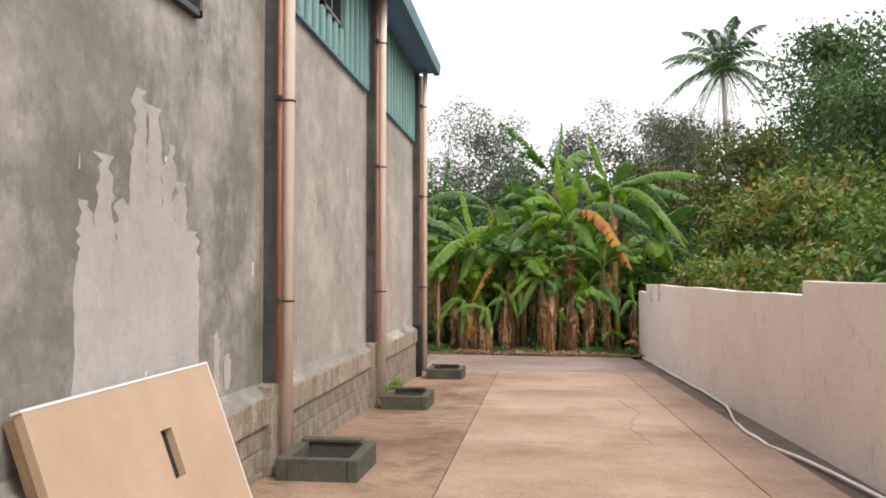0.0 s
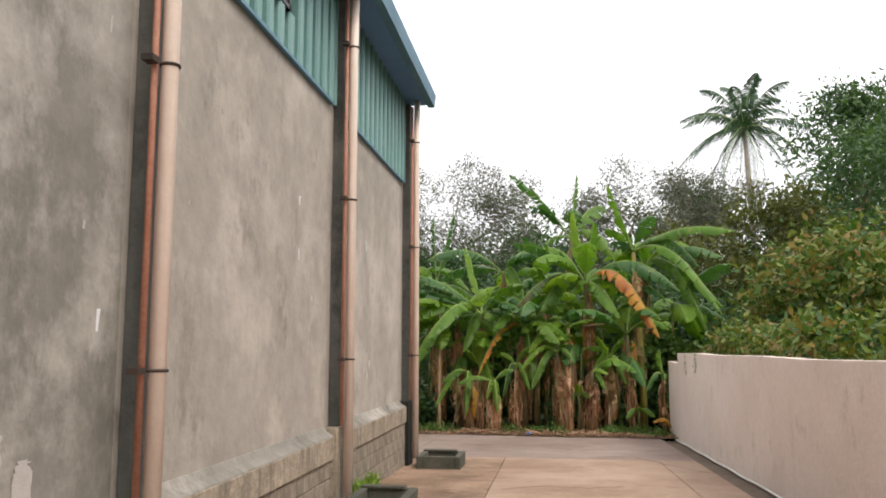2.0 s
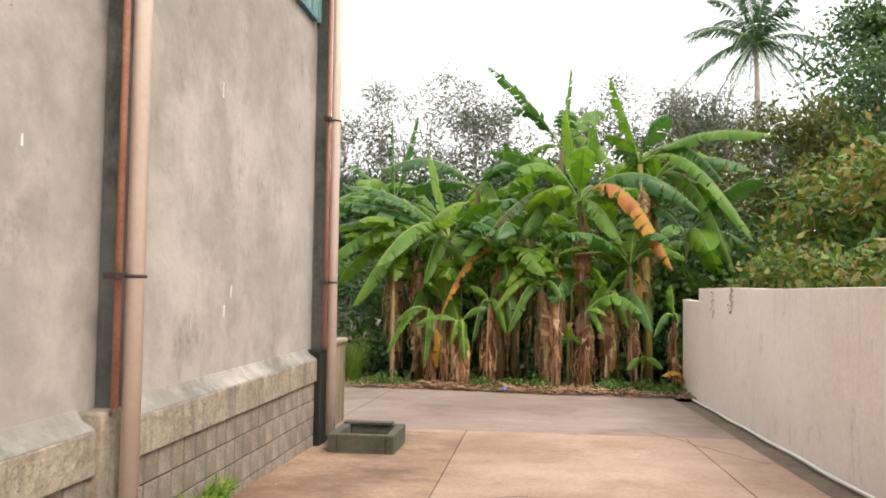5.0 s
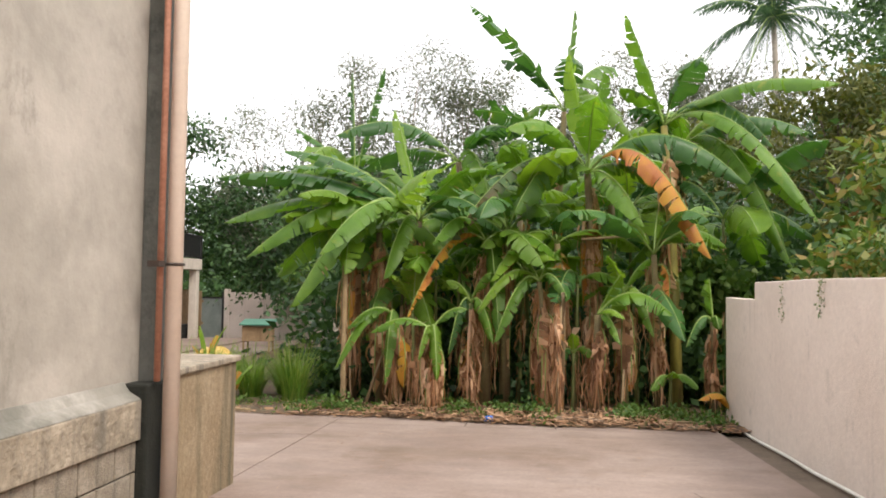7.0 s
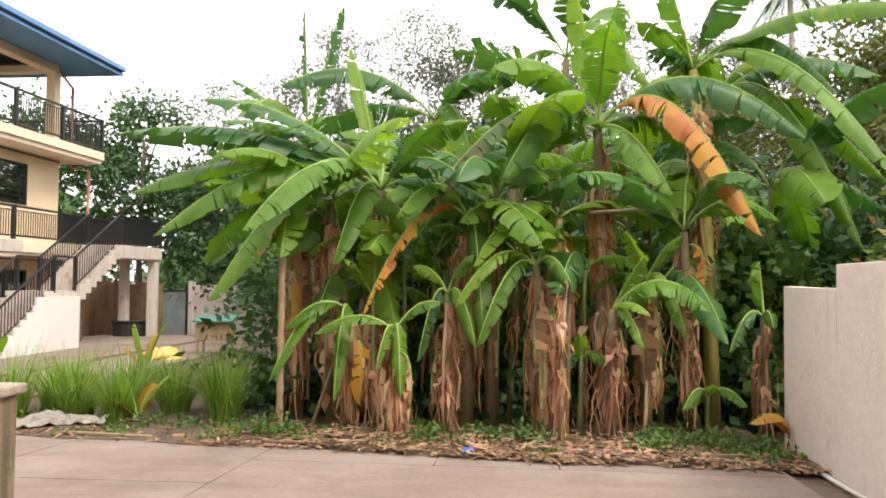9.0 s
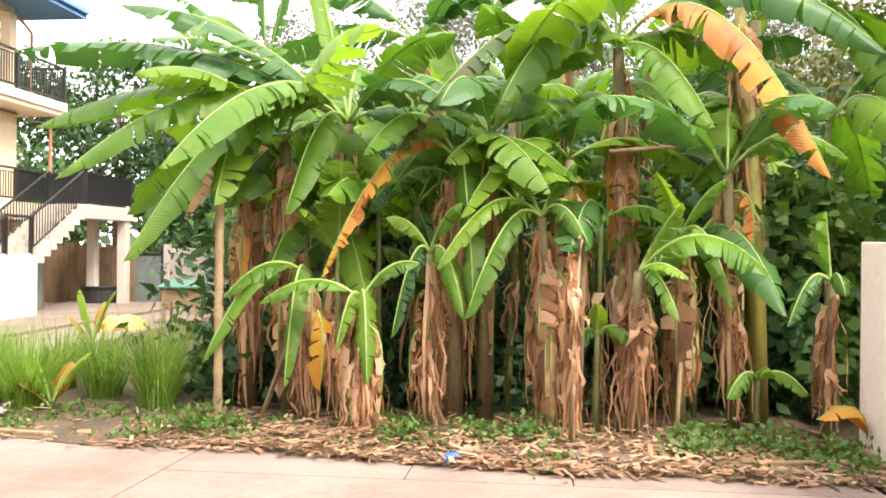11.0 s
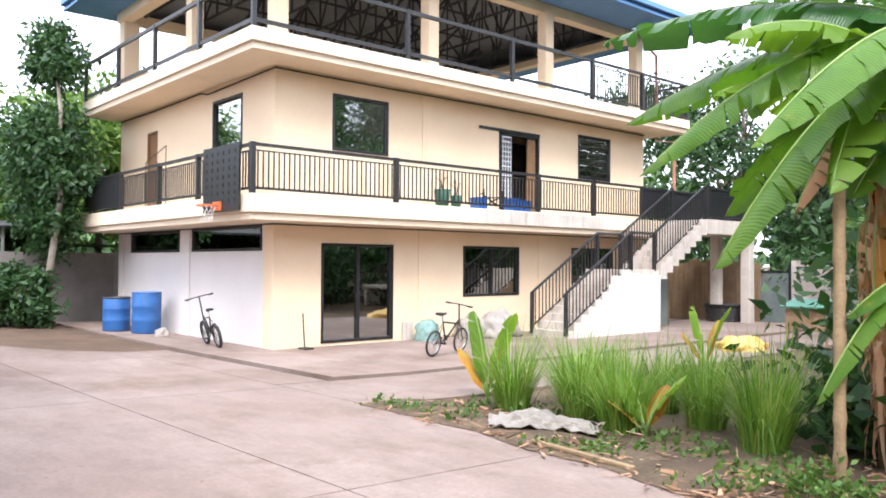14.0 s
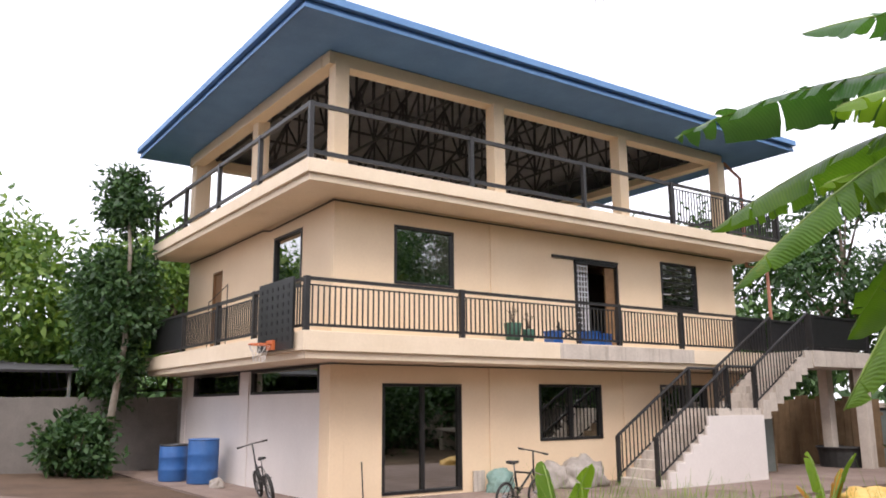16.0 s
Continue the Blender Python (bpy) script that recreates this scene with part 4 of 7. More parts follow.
hpart("soffit", SOFFIT, [(HX + 0.0, EX1, EY0, EY1, ZS, ZS + 0.03), (EX0, HL, EY0, EY1, ZS, ZS + 0.03), (HL, HX, EY0, 26.7, ZS, ZS + 0.03), (HL, HX, 39.75, EY1, ZS, ZS + 0.03)], "blue soffit boards")
bm = bmesh.new()
cx, ry0, ry1 = (EX0 + EX1) / 2 - HX, EY0 + 5.2 - HY, EY1 - 5.2 - HY
ez, rz = ZS + 0.30 - G0, ZS + 2.6 - G0
A, B, C, D = [(EX0 - HX, EY0 - HY, ez), (EX1 - HX, EY0 - HY, ez), (EX1 - HX, EY1 - HY, ez), (EX0 - HX, EY1 - HY, ez)]
R0, R1 = (cx, ry0, rz), (cx, ry1, rz)
for f in ((A, B, R0), (B, C, R1, R0), (C, D, R1), (D, A, R0, R1)):
    bm.faces.new([bm.verts.new(p) for p in f])
bmesh.ops.remove_doubles(bm, verts=bm.verts, dist=0.001)
o = part("hip_roof", bm, ROOFB, house, "dark blue ribbed metal hip roof")
sm = o.modifiers.new("thick", "SOLIDIFY")
sm.thickness, sm.offset = 0.05, -1
bm = bmesh.new()
for f in ((A, B, R0), (B, C, R1, R0), (C, D, R1), (D, A, R0, R1)):
    bm.faces.new([bm.verts.new((cx + (p[0] - cx) * 0.97, p[1] * 0.985 + 0.1, p[2] - 0.16)) for p in f])
bmesh.ops.remove_doubles(bm, verts=bm.verts, dist=0.001)
o = part("roof_lining", bm, LINING, house, "dull grey foil lining under the roof")
sm = o.modifiers.new("thick", "SOLIDIFY")
sm.thickness, sm.offset = 0.02, -1
hpart("fascia", ROOFB, [(EX1 - 0.03, EX1, EY0, EY1, ZS + 0.0, ZS + 0.29), (EX0, EX0 + 0.03, EY0, EY1, ZS, ZS + 0.29), (EX0 + 0.03, EX1 - 0.03, EY0, EY0 + 0.03, ZS, ZS + 0.29), (EX0 + 0.03, EX1 - 0.03, EY1 - 0.03, EY1, ZS, ZS + 0.29)], "blue fascia")
for dim in [(EX1, EX1 + 0.12, EY0 - 0.12, EY1, ZS + 0.13, ZS + 0.29), (EX0, EX1, EY0 - 0.12, EY0, ZS + 0.13, ZS + 0.29), (EX1, EX1 + 0.03, EY0 - 0.03, EY1, ZS - 0.03, ZS + 0.05), (EX0, EX1, EY0 - 0.03, EY0, ZS - 0.03, ZS + 0.05)]:
    hpart("gutter", SOFFIT, [dim], "pale blue stepped gutter", 0.01)
# steel trusses under the roof: chords and single web bars
for k in range(9):
    y = 27.4 + k * 1.5 - HY
    x0, x1 = HL + 0.3 - HX, -0.3
    zb = ZS - 0.02 - G0
    n = 10
    hs = [0.15 + 2.0 * (1 - abs(2 * q / n - 1)) for q in range(n + 1)]
    us = [x0 + (x1 - x0) * q / n for q in range(n + 1)]
    bm = bmesh.new()
    tube(bm, [(x0, y, zb), (x1, y, zb)], 0.05, 4)
    truss = part("roof_truss", bm, TRUSS, house, "dark steel roof truss")
    bm = bmesh.new()
    tube(bm, [(us[0], y, zb + hs[0]), (us[n // 2], y, zb + hs[n // 2]), (us[n], y, zb + hs[n])], 0.05, 4)
    part("top_chord", bm, TRUSS, truss)
    for i in range(n):
        for a, b in (((us[i], y, zb), (us[i + 1], y, zb + hs[i + 1])) if i % 2 else ((us[i], y, zb + hs[i]), (us[i + 1], y, zb)), ((us[i + 1], y, zb), (us[i + 1], y, zb + hs[i + 1]))):
            bm = bmesh.new()
            tube(bm, [a, b], 0.032, 4)
            part("web_bar", bm, TRUSS, truss)
for k in range(8):
    bm = bmesh.new()
    u = HL + 1.2 - HX + k * 1.0
    h = 0.15 + 2.0 * (1 - abs(2 * (u - (HL + 0.3 - HX)) / (HX - HL - 0.6) - 1))
    tube(bm, [(u, 27.4 - HY, ZS + h + 0.04 - G0), (u, 39.4 - HY, ZS + h + 0.04 - G0)], 0.04, 4)
    part("purlin", bm, TRUSS, house, "dark steel purlin")
bm = bmesh.new()
tube(bm, [(HX - 0.1 - HX, 40.0 - HY, 8.7 - G0), (-0.1, 40.75 - HY, 8.35 - G0), (-0.1, 40.75 - HY, 5.6 - G0), (0.5, 40.85 - HY, 5.5 - G0), (0.5, 40.85 - HY, 3.2 - G0)], 0.05, 8)
part("roof_drain_pipe", bm, REDP, house, "rusty brown rainwater pipe")

# ---- outside stair ----
stair = thing("outside_stair", -13.7, 33.4, -0.22, "stained concrete outside stair with dark metal rails", "stair")
SX0, SX1 = -14.28, -13.08


def spart(name, material, dims, label="", bevel=0.0):
    return boxes(name, material, [(a + 13.7, b + 13.7, c - 33.4, d - 33.4, e + 0.22, f + 0.22) for a, b, c, d, e, f in dims], stair, label, bevel)


n1, n2 = 9, 8
z, y = -0.22, 33.5
r1 = (1.46 + 0.22) / n1
for i in range(n1):
    spart("step", STAIRC, [(SX0, SX1, y + 0.27 * i, 36.0, z + r1 * i, z + r1 * (i + 1))], bevel=0.008)
spart("mid_landing", STAIRC, [(SX0, SX1, 36.0, 37.3, 1.28, 1.46)], bevel=0.008)
spart("stair_wall", WHITEP, [(SX1 + 0.002, SX1 + 0.06, 35.2, 37.3, -0.3, 1.3), (SX0, SX1, 37.15, 37.3, -0.3, 1.28)], "white painted stair side wall")
bm = bmesh.new()
for i in range(1, n1):
    y0 = y + 0.27 * i
    if y0 < 35.15:
        box(bm, SX1 + 13.702, SX1 + 13.76, y0 - 33.4, min(y0 + 0.27, 35.2) - 33.4, -0.08, r1 * (i + 1) - 0.03)
part("stair_wall", bm, WHITEP, stair, "white painted stepped stair side")
r2 = (2.90 - 1.46) / n2
for i in range(n2):
    spart("step", STAIRC, [(SX0, SX1, 37.3 + 0.29 * i, 37.3 + 0.29 * (i + 1) + 0.03, 1.46 + r2 * i - 0.02, 1.46 + r2 * (i + 1))], bevel=0.006)
for i in range(n2):
    y0 = 37.3 + 0.29 * i
    spart("step_end", STAIRC, [(SX1 + 0.002, SX1 + 0.06, y0, y0 + 0.31, 1.46 + r2 * i - 0.26, 1.46 + r2 * (i + 1) + 0.01)])
bm = bmesh.new()
prism(bm, [(37.2 - 33.4, 1.3 + 0.22), (37.3 - 33.4, 1.55), (39.62 - 33.4, 2.85 + 0.22), (39.62 - 33.4, 2.5 + 0.22), (39.4 - 33.4, 2.45 + 0.22)], SX0 + 13.7, SX1 + 13.70, "x")
part("waist_slab", bm, STAIRC, stair)
spart("top_landing", STAIRC, [(-14.38, SX1 + 0.1, 39.62, 42.5, 2.5, 2.92)], "stained concrete landing", 0.01)
spart("landing_post", STAIRC, [(SX1 - 0.25, SX1 + 0.05, 42.1, 42.4, -0.35, 2.5), (-14.38, -14.1, 42.1, 42.4, -0.35, 2.5)], "concrete landing post", 0.012)
for sx in (SX0 + 0.06, SX1 - 0.04):
    for (y0, z0), (y1, z1) in (((33.5, -0.1), (36.1, 1.46)), ((37.15, 1.46), (39.7, 2.92))):
        bm = bmesh.new()
        for h in (0.98, 0.12):
            tube(bm, [(sx + 13.7, y0 - 33.4, z0 + h + 0.22), (sx + 13.7, y1 - 33.4, z1 + h + 0.22)], 0.036 if h > 0.5 else 0.022, 6)
        part("hand_rail", bm, RAILM, stair, "dark metal sloping rail")
        n = 20
        for i in range(n + 1):
            k = i / n
            yy, zz = y0 + (y1 - y0) * k - 33.4, z0 + (z1 - z0) * k + 0.22
            w = 0.04 if i in (0, n) else 0.011
            boxes("post" if i in (0, n) else "baluster", RAILM, [(sx + 13.7 - w, sx + 13.7 + w, yy - w, yy + w, zz + (0.12 if 0 < i < n else -0.05), zz + 0.98)], stair)
    bm = bmesh.new()
    tube(bm, [(sx + 13.7, 36.1 - 33.4, 2.66), (sx + 13.7, 37.15 - 33.4, 2.66)], 0.036, 6)
    part("hand_rail", bm, RAILM, stair)
lr = thing("landing_railing", label="black sheet-covered railing round the stair landing", category="railing")
rail_run(lr, (SX1 + 0.05, 39.7, 0), (SX1 + 0.05, 42.45, 0), 2.92, 3.86, sheet=True)
rail_run(lr, (SX1 + 0.05, 42.45, 0), (-14.35, 42.45, 0), 2.92, 3.86, sheet=True)
rail_run(lr, (-14.35, 42.45, 0), (-14.35, 39.9, 0), 2.92, 3.86, sheet=True)

# ---- far walls and shed ----
tagged(boxes("wall_left", GREYWALL, [(-26.25, -26.05, -5, 27.3, -0.5, 1.86), (-26.05, -24.6, 27.2, 27.35, -0.5, 1.86)], bevel=0.01), "grey stained rendered boundary wall", "wall", kind="structure")
shed = thing("open_shed", -28, 20, -0.3, "low dark open shed with sheet roof behind the wall", "shed")
bm = bmesh.new()
prism(bm, [(-1.8 + 3.5, 2.85), (-8, 3.6), (-8, 3.66), (1.72, 2.92)], -12, 8.5)
part("roof", bm, TRUSS, shed, "dark sheet roof")
boxes("shed_back", TRUSS, [(-8, -7.9, -12, 8.5, 0, 3.6)], shed)
for k in range(6):
    bm = bmesh.new()
    y = -11 + 3.8 * k
    tube(bm, [(1.5, y, 0), (1.5, y, 2.9)], 0.05, 6)
    tube(bm, [(1.5, y, 2.4), (-7.9, y, 2.5)], 0.04, 6)
    for j in range(6):
        tube(bm, [(1.5 - 1.5 * j, y, 2.45), (0.75 - 1.5 * j, y, 2.95 + 0.09 * j)], 0.025, 5)
    part("shed_frame", bm, GREYDOOR, shed, "pale steel frame")
tagged(boxes("wall_rear", PINKWALL, [(-12.6, 9.0, 44.0, 44.16, -0.5, 1.62), (-30, -14.05, 44.0, 44.16, -0.5, 1.62), (-12.6, -12.4, 43.96, 44.2, -0.5, 1.75)], bevel=0.01), "pinkish stained rear boundary wall", "wall", kind="structure")
e = thing("door_4", label="weathered grey metal gate in the rear wall", category="gate", kind="structure")
boxes("gate_leaf", GREYDOOR, [(-14.0, -12.65, 44.02, 44.08, -0.35, 1.35)], e)
boxes("gate_frame", RAILM, [(-14.05, -13.98, 43.98, 44.1, -0.35, 1.62), (-12.7, -12.6, 43.98, 44.1, -0.35, 1.62), (-13.98, -12.7, 44.0, 44.1, 1.35, 1.42)], e)
fence = thing("plank_fence", label="weathered upright plank fence under the landing", category="fence")
for k in range(17):
    w = 0.2
    boxes("plank", WOOD, [(-16.9 + k * 0.215, -16.9 + k * 0.215 + w, 43.2 + random.uniform(-0.015, 0.015), 43.23 + random.uniform(0, 0.015), -0.3, 1.72 + random.uniform(-0.12, 0.12))], fence)
boxes("fence_rail", WOOD, [(-16.9, -13.2, 43.23, 43.28, 0.3, 0.4), (-16.9, -13.2, 43.23, 43.28, 1.2, 1.3)], fence)
tub = thing("black_tub", -14.1, 42.6, -0.3, "black plastic water tub under the landing", "tub")
bm = bmesh.new()
tube(bm, [(0, 0, 0), (0, 0, 0.5), (0, 0, 0.62)], 0.62, 20, 0.7)
part("tub_body", bm, RUBBER, tub, smooth=False)
bm = bmesh.new()
ring(bm, (0, 0, 0.62), 0.70, 0.03, 24, 6, "z")
part("tub_rim", bm, RUBBER, tub)
panel = thing("leaning_screen", -14.3, 38.6, -0.26, "faded green netted frame leaning under the stair", "screen")
o = boxes("net_frame", WOOD, [(0, 0.04, 0, 0.05, 0, 1.5), (0, 0.04, 0.95, 1.0, 0, 1.5), (0, 0.04, 0.05, 0.95, 0, 0.05), (0, 0.04, 0.05, 0.95, 1.45, 1.5)], panel)
o = boxes("net", GREYDOOR, [(0.015, 0.022, 0.05, 0.95, 0.05, 1.45)], panel, "grey-green net")
coop = thing("hen_coop", -8.35, 36.0, -0.16, "small wooden hen coop with a green sheet roof", "coop", rz=6)
for k in range(3):
    boxes("board", WOOD, [(-0.44, 0.44, -0.32, -0.30, 0.36 + 0.15 * k, 0.50 + 0.15 * k)], coop)
boxes("coop_body", WOOD, [(-0.43, 0.43, -0.30, 0.32, 0.35, 0.82)], coop)
bm = bmesh.new()
prism(bm, [(-0.42, 0.84), (0.42, 0.98), (0.42, 1.01), (-0.42, 0.87)], -0.52, 0.52, "x")
part("roof", bm, GREENTOP, coop, "green corrugated roof sheet")
for x in (-0.42, 0.37):
    for y in (-0.30, 0.26):
        boxes("leg", WOOD, [(x, x + 0.05, y, y + 0.05, 0, 0.36)], coop)
bench = thing("concrete_bench", -5.0, 38.5, -0.16, "pale concrete bench behind the banana plants", "bench")
boxes("bench_top", STAIRC, [(-1.6, 2.2, -0.4, 0.4, 0.72, 0.85)], bench, bevel=0.01)
boxes("bench_leg", STAIRC, [(-1.5, -1.3, -0.35, 0.35, 0, 0.72), (1.9, 2.1, -0.35, 0.35, 0, 0.72)], bench)

# thin dark brown sheet over the slabs in the yard's corner
bm = bmesh.new()
rows = []
for j in range(9):
    row = []
    for i in range(22):
        u, w = i / 21, j / 8
        x = -26.0 + 9.4 * u
        y0 = 20.0 + 4.2 * u * u + 0.5 * noise.noise(Vector((u * 5, 0, 3)))
        y = y0 + (25.25 - y0) * w
        row.append(bm.verts.new((x, y, gz(x, y) + 0.004 + 0.02 * math.sin(math.pi * w) * max(0, noise.noise(Vector((x * 2, y * 2, 0)))))))
    rows.append(row)
for a, b in zip(rows, rows[1:]):
    for i in range(21):
        bm.faces.new((a[i], a[i + 1], b[i + 1], b[i]))
tagged(part("mud_patch", bm, YARD_BROWN, smooth=True), "dark brown uneven patch over the yard's corner", "mud", kind="structure")

# ---- things in the yard ----


def drum(x, y, h, r, open_top):
    d = thing("plastic_drum", x, y, gz(x, y) + 0.035, "blue plastic drum standing beside the house", "drum", "blue drums")
    bm = bmesh.new()
    prof = [(0, r * 0.94), (0.04, r), (h * 0.30, r), (h * 0.33, r * 1.03), (h * 0.36, r), (h * 0.64, r), (h * 0.67, r * 1.03), (h * 0.70, r), (h * 0.95, r), (h, r * 0.95)]
    rows = [[bm.verts.new((q * math.cos(a), q * math.sin(a), z)) for a in np.linspace(0, 2 * math.pi, 25)[:-1]] for z, q in prof]
    for a, b in zip(rows, rows[1:]):
        for k in range(24):
            bm.faces.new((a[k], a[(k + 1) % 24], b[(k + 1) % 24], b[k]))
    bm.faces.new(rows[0][::-1])
    bm.faces.new(rows[-1])
    part("drum_body", bm, DRUMB, d, smooth=True)
    bm = bmesh.new()
    ring(bm, (0, 0, h), r * 0.96, 0.025, 24, 6, "z")
    part("rim", bm, RAILM if open_top else DRUMB, d)


drum(-20.75, 26.25, 1.02, 0.36, False)
drum(-21.75, 25.85, 0.86, 0.34, True)


def wheel(parent, x, z, r, fat):
    bm = bmesh.new()
    ring(bm, (0, 0, 0), r - fat, fat, 28, 8, "y")
    t = part("tyre", bm, RUBBER, parent, "black rubber tyre", smooth=True)
    t.location = (x, 0, z)
    bm = bmesh.new()
    ring(bm, (0, 0, 0), r - 2 * fat, 0.012, 24, 6, "y")
    tube(bm, [(0, -0.04, 0), (0, 0.04, 0)], 0.025, 8)
    for k in range(12):
        a = math.pi * k / 6
        tube(bm, [(0, 0.012 * (-1) ** k, 0), ((r - 2 * fat) * math.cos(a), 0, (r - 2 * fat) * math.sin(a))], 0.0035, 4, cap=False)
    part("rim", bm, STEEL, t)


def bicycle(x, y, rz, label, r=0.255, base=0.98, high=0.98, fat=0.022, lean=8):
    b = thing("bicycle", 0, 0, 0, label, "bicycle", "bicycles")
    wheel(b, 0, r, r, fat)
    wheel(b, base, r, r, fat)
    bm = bmesh.new()
    head, bb, seat = (base - 0.17, 0, 0.66), (0.40, 0, 0.30), (0.24, 0, 0.66)
    tube(bm, [bb, head], 0.022, 8)
    tube(bm, [seat, (base - 0.19, 0, 0.60)], 0.017, 8)
    tube(bm, [bb, seat], 0.017, 8)
    for s in (-0.05, 0.05):
        tube(bm, [(0, s, r), (bb[0], s * 0.4, bb[2])], 0.009, 6)
        tube(bm, [(0, s, r), (seat[0], s * 0.4, seat[2] - 0.06)], 0.008, 6)
        tube(bm, [(base, s, r), (base - 0.13, s * 0.9, 0.55)], 0.011, 6)
    part("frame", bm, BIKEB, b, "black frame", smooth=True)
    bm = bmesh.new()
    tube(bm, [(base - 0.12, 0, 0.55), (base - 0.22, 0, high)], 0.016, 8)
    tube(bm, [(base - 0.22, -0.28, high), (base - 0.23, 0, high + 0.01), (base - 0.22, 0.28, high)], 0.012, 8)
    h = part("handlebar", bm, BIKEB, b, smooth=True)
    for s in (-1, 1):
        bm = bmesh.new()
        tube(bm, [(base - 0.22, s * 0.2, high), (base - 0.22, s * 0.31, high)], 0.018, 8)
        part("grip", bm, RUBBER, h)
    bm = bmesh.new()
    tube(bm, [seat, (0.19, 0, 0.80)], 0.013, 8)
    part("seat_post", bm, STEEL, b)
    bm = bmesh.new()
    prism(bm, [(0.04, -0.07), (0.12, -0.075), (0.24, -0.02), (0.33, -0.012), (0.33, 0.012), (0.24, 0.02), (0.12, 0.075), (0.04, 0.07)], 0.80, 0.845, "z")
    part("saddle", bm, RUBBER, b, "black saddle", 0.012)
    bm = bmesh.new()
    ring(bm, (bb[0], 0.04, bb[2]), 0.085, 0.008, 20, 6, "y")
    tube(bm, [(bb[0], 0.05, bb[2]), (bb[0] + 0.11, 0.05, bb[2] - 0.1)], 0.009, 6)
    tube(bm, [(bb[0], -0.05, bb[2]), (bb[0] - 0.11, -0.05, bb[2] + 0.1)], 0.009, 6)
    box(bm, bb[0] + 0.07, bb[0] + 0.16, 0.05, 0.14, bb[2] - 0.115, bb[2] - 0.09)
    box(bm, bb[0] - 0.16, bb[0] - 0.07, -0.14, -0.05, bb[2] + 0.09, bb[2] + 0.115)
    part("crank", bm, BIKEB, b)
    b.matrix_world = pose(x, y, gz(x, y) + 0.037, 0, 0, rz) @ pose(0, 0, 0, lean, 0, 0)
    return b


bicycle(-12.2, 28.5, 106, "black folding bicycle standing on the house apron")
bicycle(-16.25, 26.1, 171, "black electric bicycle leaning by the white wall", 0.27, 0.90, 1.08, 0.035, -14)
sweep = thing("floor_mop", -15.2, 27.45, gz(-15.2, 27.4) + 0.035, "black mop leaning on the house corner", "mop")
bm = bmesh.new()
tube(bm, [(0.1, 0, 0.03), (0.02, 0, 0.75)], 0.014, 6)
part("handle", bm, RAILM, sweep)
boxes("mop_head", RAILM, [(0, 0.28, -0.1, 0.12, 0, 0.04)], sweep, bevel=0.01)


def lump(name, x, y, z, sx, sy, sz, mat, label, category, seed=0, parent=None):
    """A crumpled soft heap."""
    bm = bmesh.new()
    bmesh.ops.create_icosphere(bm, subdivisions=4, radius=1)
    for v in bm.verts:
        n = noise.noise(v.co * 1.7 + Vector((seed, 0, 0))) * 0.35 + noise.noise(v.co * 4.5 + Vector((0, seed, 0))) * 0.16
        v.co *= 1 + n
        v.co = Vector((v.co.x * sx, v.co.y * sy, max(-0.25, v.co.z) * sz + 0.25 * sz))
    o = part(name, bm, mat, parent, label, smooth=True)
    o.matrix_world = pose(x, y, z)
    if category:
        tagged(o, label, category)
    return o


lump("rag_bundle", -15.05, 30.75, gz(-15, 30) + 0.035, 0.26, 0.33, 0.36, TEAL, "crumpled teal plastic bag against the house wall", "bag", 3)
tagged(boxes("scrap_board", STAIRC, [(-15.36, -15.32, 30.25, 30.55, gz(-15, 30) + 0.035, 0.2)]), "small pale board leaning on the wall", "board")
for i, (x, y, s) in enumerate(((-15.0, 32.2, 0.42), (-14.8, 32.9, 0.5), (-15.0, 33.3, 0.38), (-14.6, 32.5, 0.36))):
    tagged(lump("stuffed_sack", x, y, gz(x, y) + 0.035, s, s * 1.1, s * 1.05, SACKM, "pale stuffed plastic sack heaped by the stair", "sack", 10 + i), group="sacks by the stair")
lump("white_rag", -19.6, 26.2, gz(-19, 26) + 0.035, 0.22, 0.16, 0.16, SACKM, "white crumpled rag on the apron", "rag", 5)
lump("yellow_tarpaulin", -9.2, 34.6, -0.24, 0.5, 0.6, 0.24, YELLOWC, "crumpled yellow tarpaulin lying behind the grass", "tarpaulin", 8)
bm = bmesh.new()
g = [[None] * 15 for _ in range(11)]
for j in range(11):
    for i in range(15):
        u, w = i / 14 - 0.5, j / 10 - 0.5
        h = 0.10 * math.exp(-((u + 0.15) ** 2 * 14 + w * w * 8)) + 0.09 * abs(noise.noise(Vector((u * 7, w * 6, 2)))) + 0.05 * noise.noise(Vector((u * 14, w * 12, 5))) + 0.02
        g[j][i] = bm.verts.new((1.25 * u + 0.06 * noise.noise(Vector((u * 4, w * 4, 9))), 0.75 * w + 0.1 * math.sin(u * 5), max(0.006, h * 1.6)))
for j in range(10):
    for i in range(14):
        if (i + j) % 17 and not (i > 10 and j > 6):
            bm.faces.new((g[j][i], g[j][i + 1], g[j + 1][i + 1], g[j + 1][i]))
o = part("feed_sack", bm, SACKDIRTY)
o.matrix_world = pose(-6.0, 24.8, gz(-6, 24.8) + 0.02, 0, 0, 25) @ Matrix.Diagonal((0.9, 0.75, 0.8, 1))
so = o.modifiers.new("thick", "SOLIDIFY")
so.thickness = 0.012
tagged(o, "empty pale sack spread on the garden's edge", "sack")
# basketball hoop on the balcony rail
hoop = thing("basketball_hoop", -15.5, BY - 0.05, 2.5, "black board with a small orange basketball hoop on the balcony", "hoop")
bm = bmesh.new()
box(bm, -0.8, 0.8, -0.04, 0.0, 0.1, 1.42)
part("backboard", bm, FRAMEM, hoop, "black perforated board")
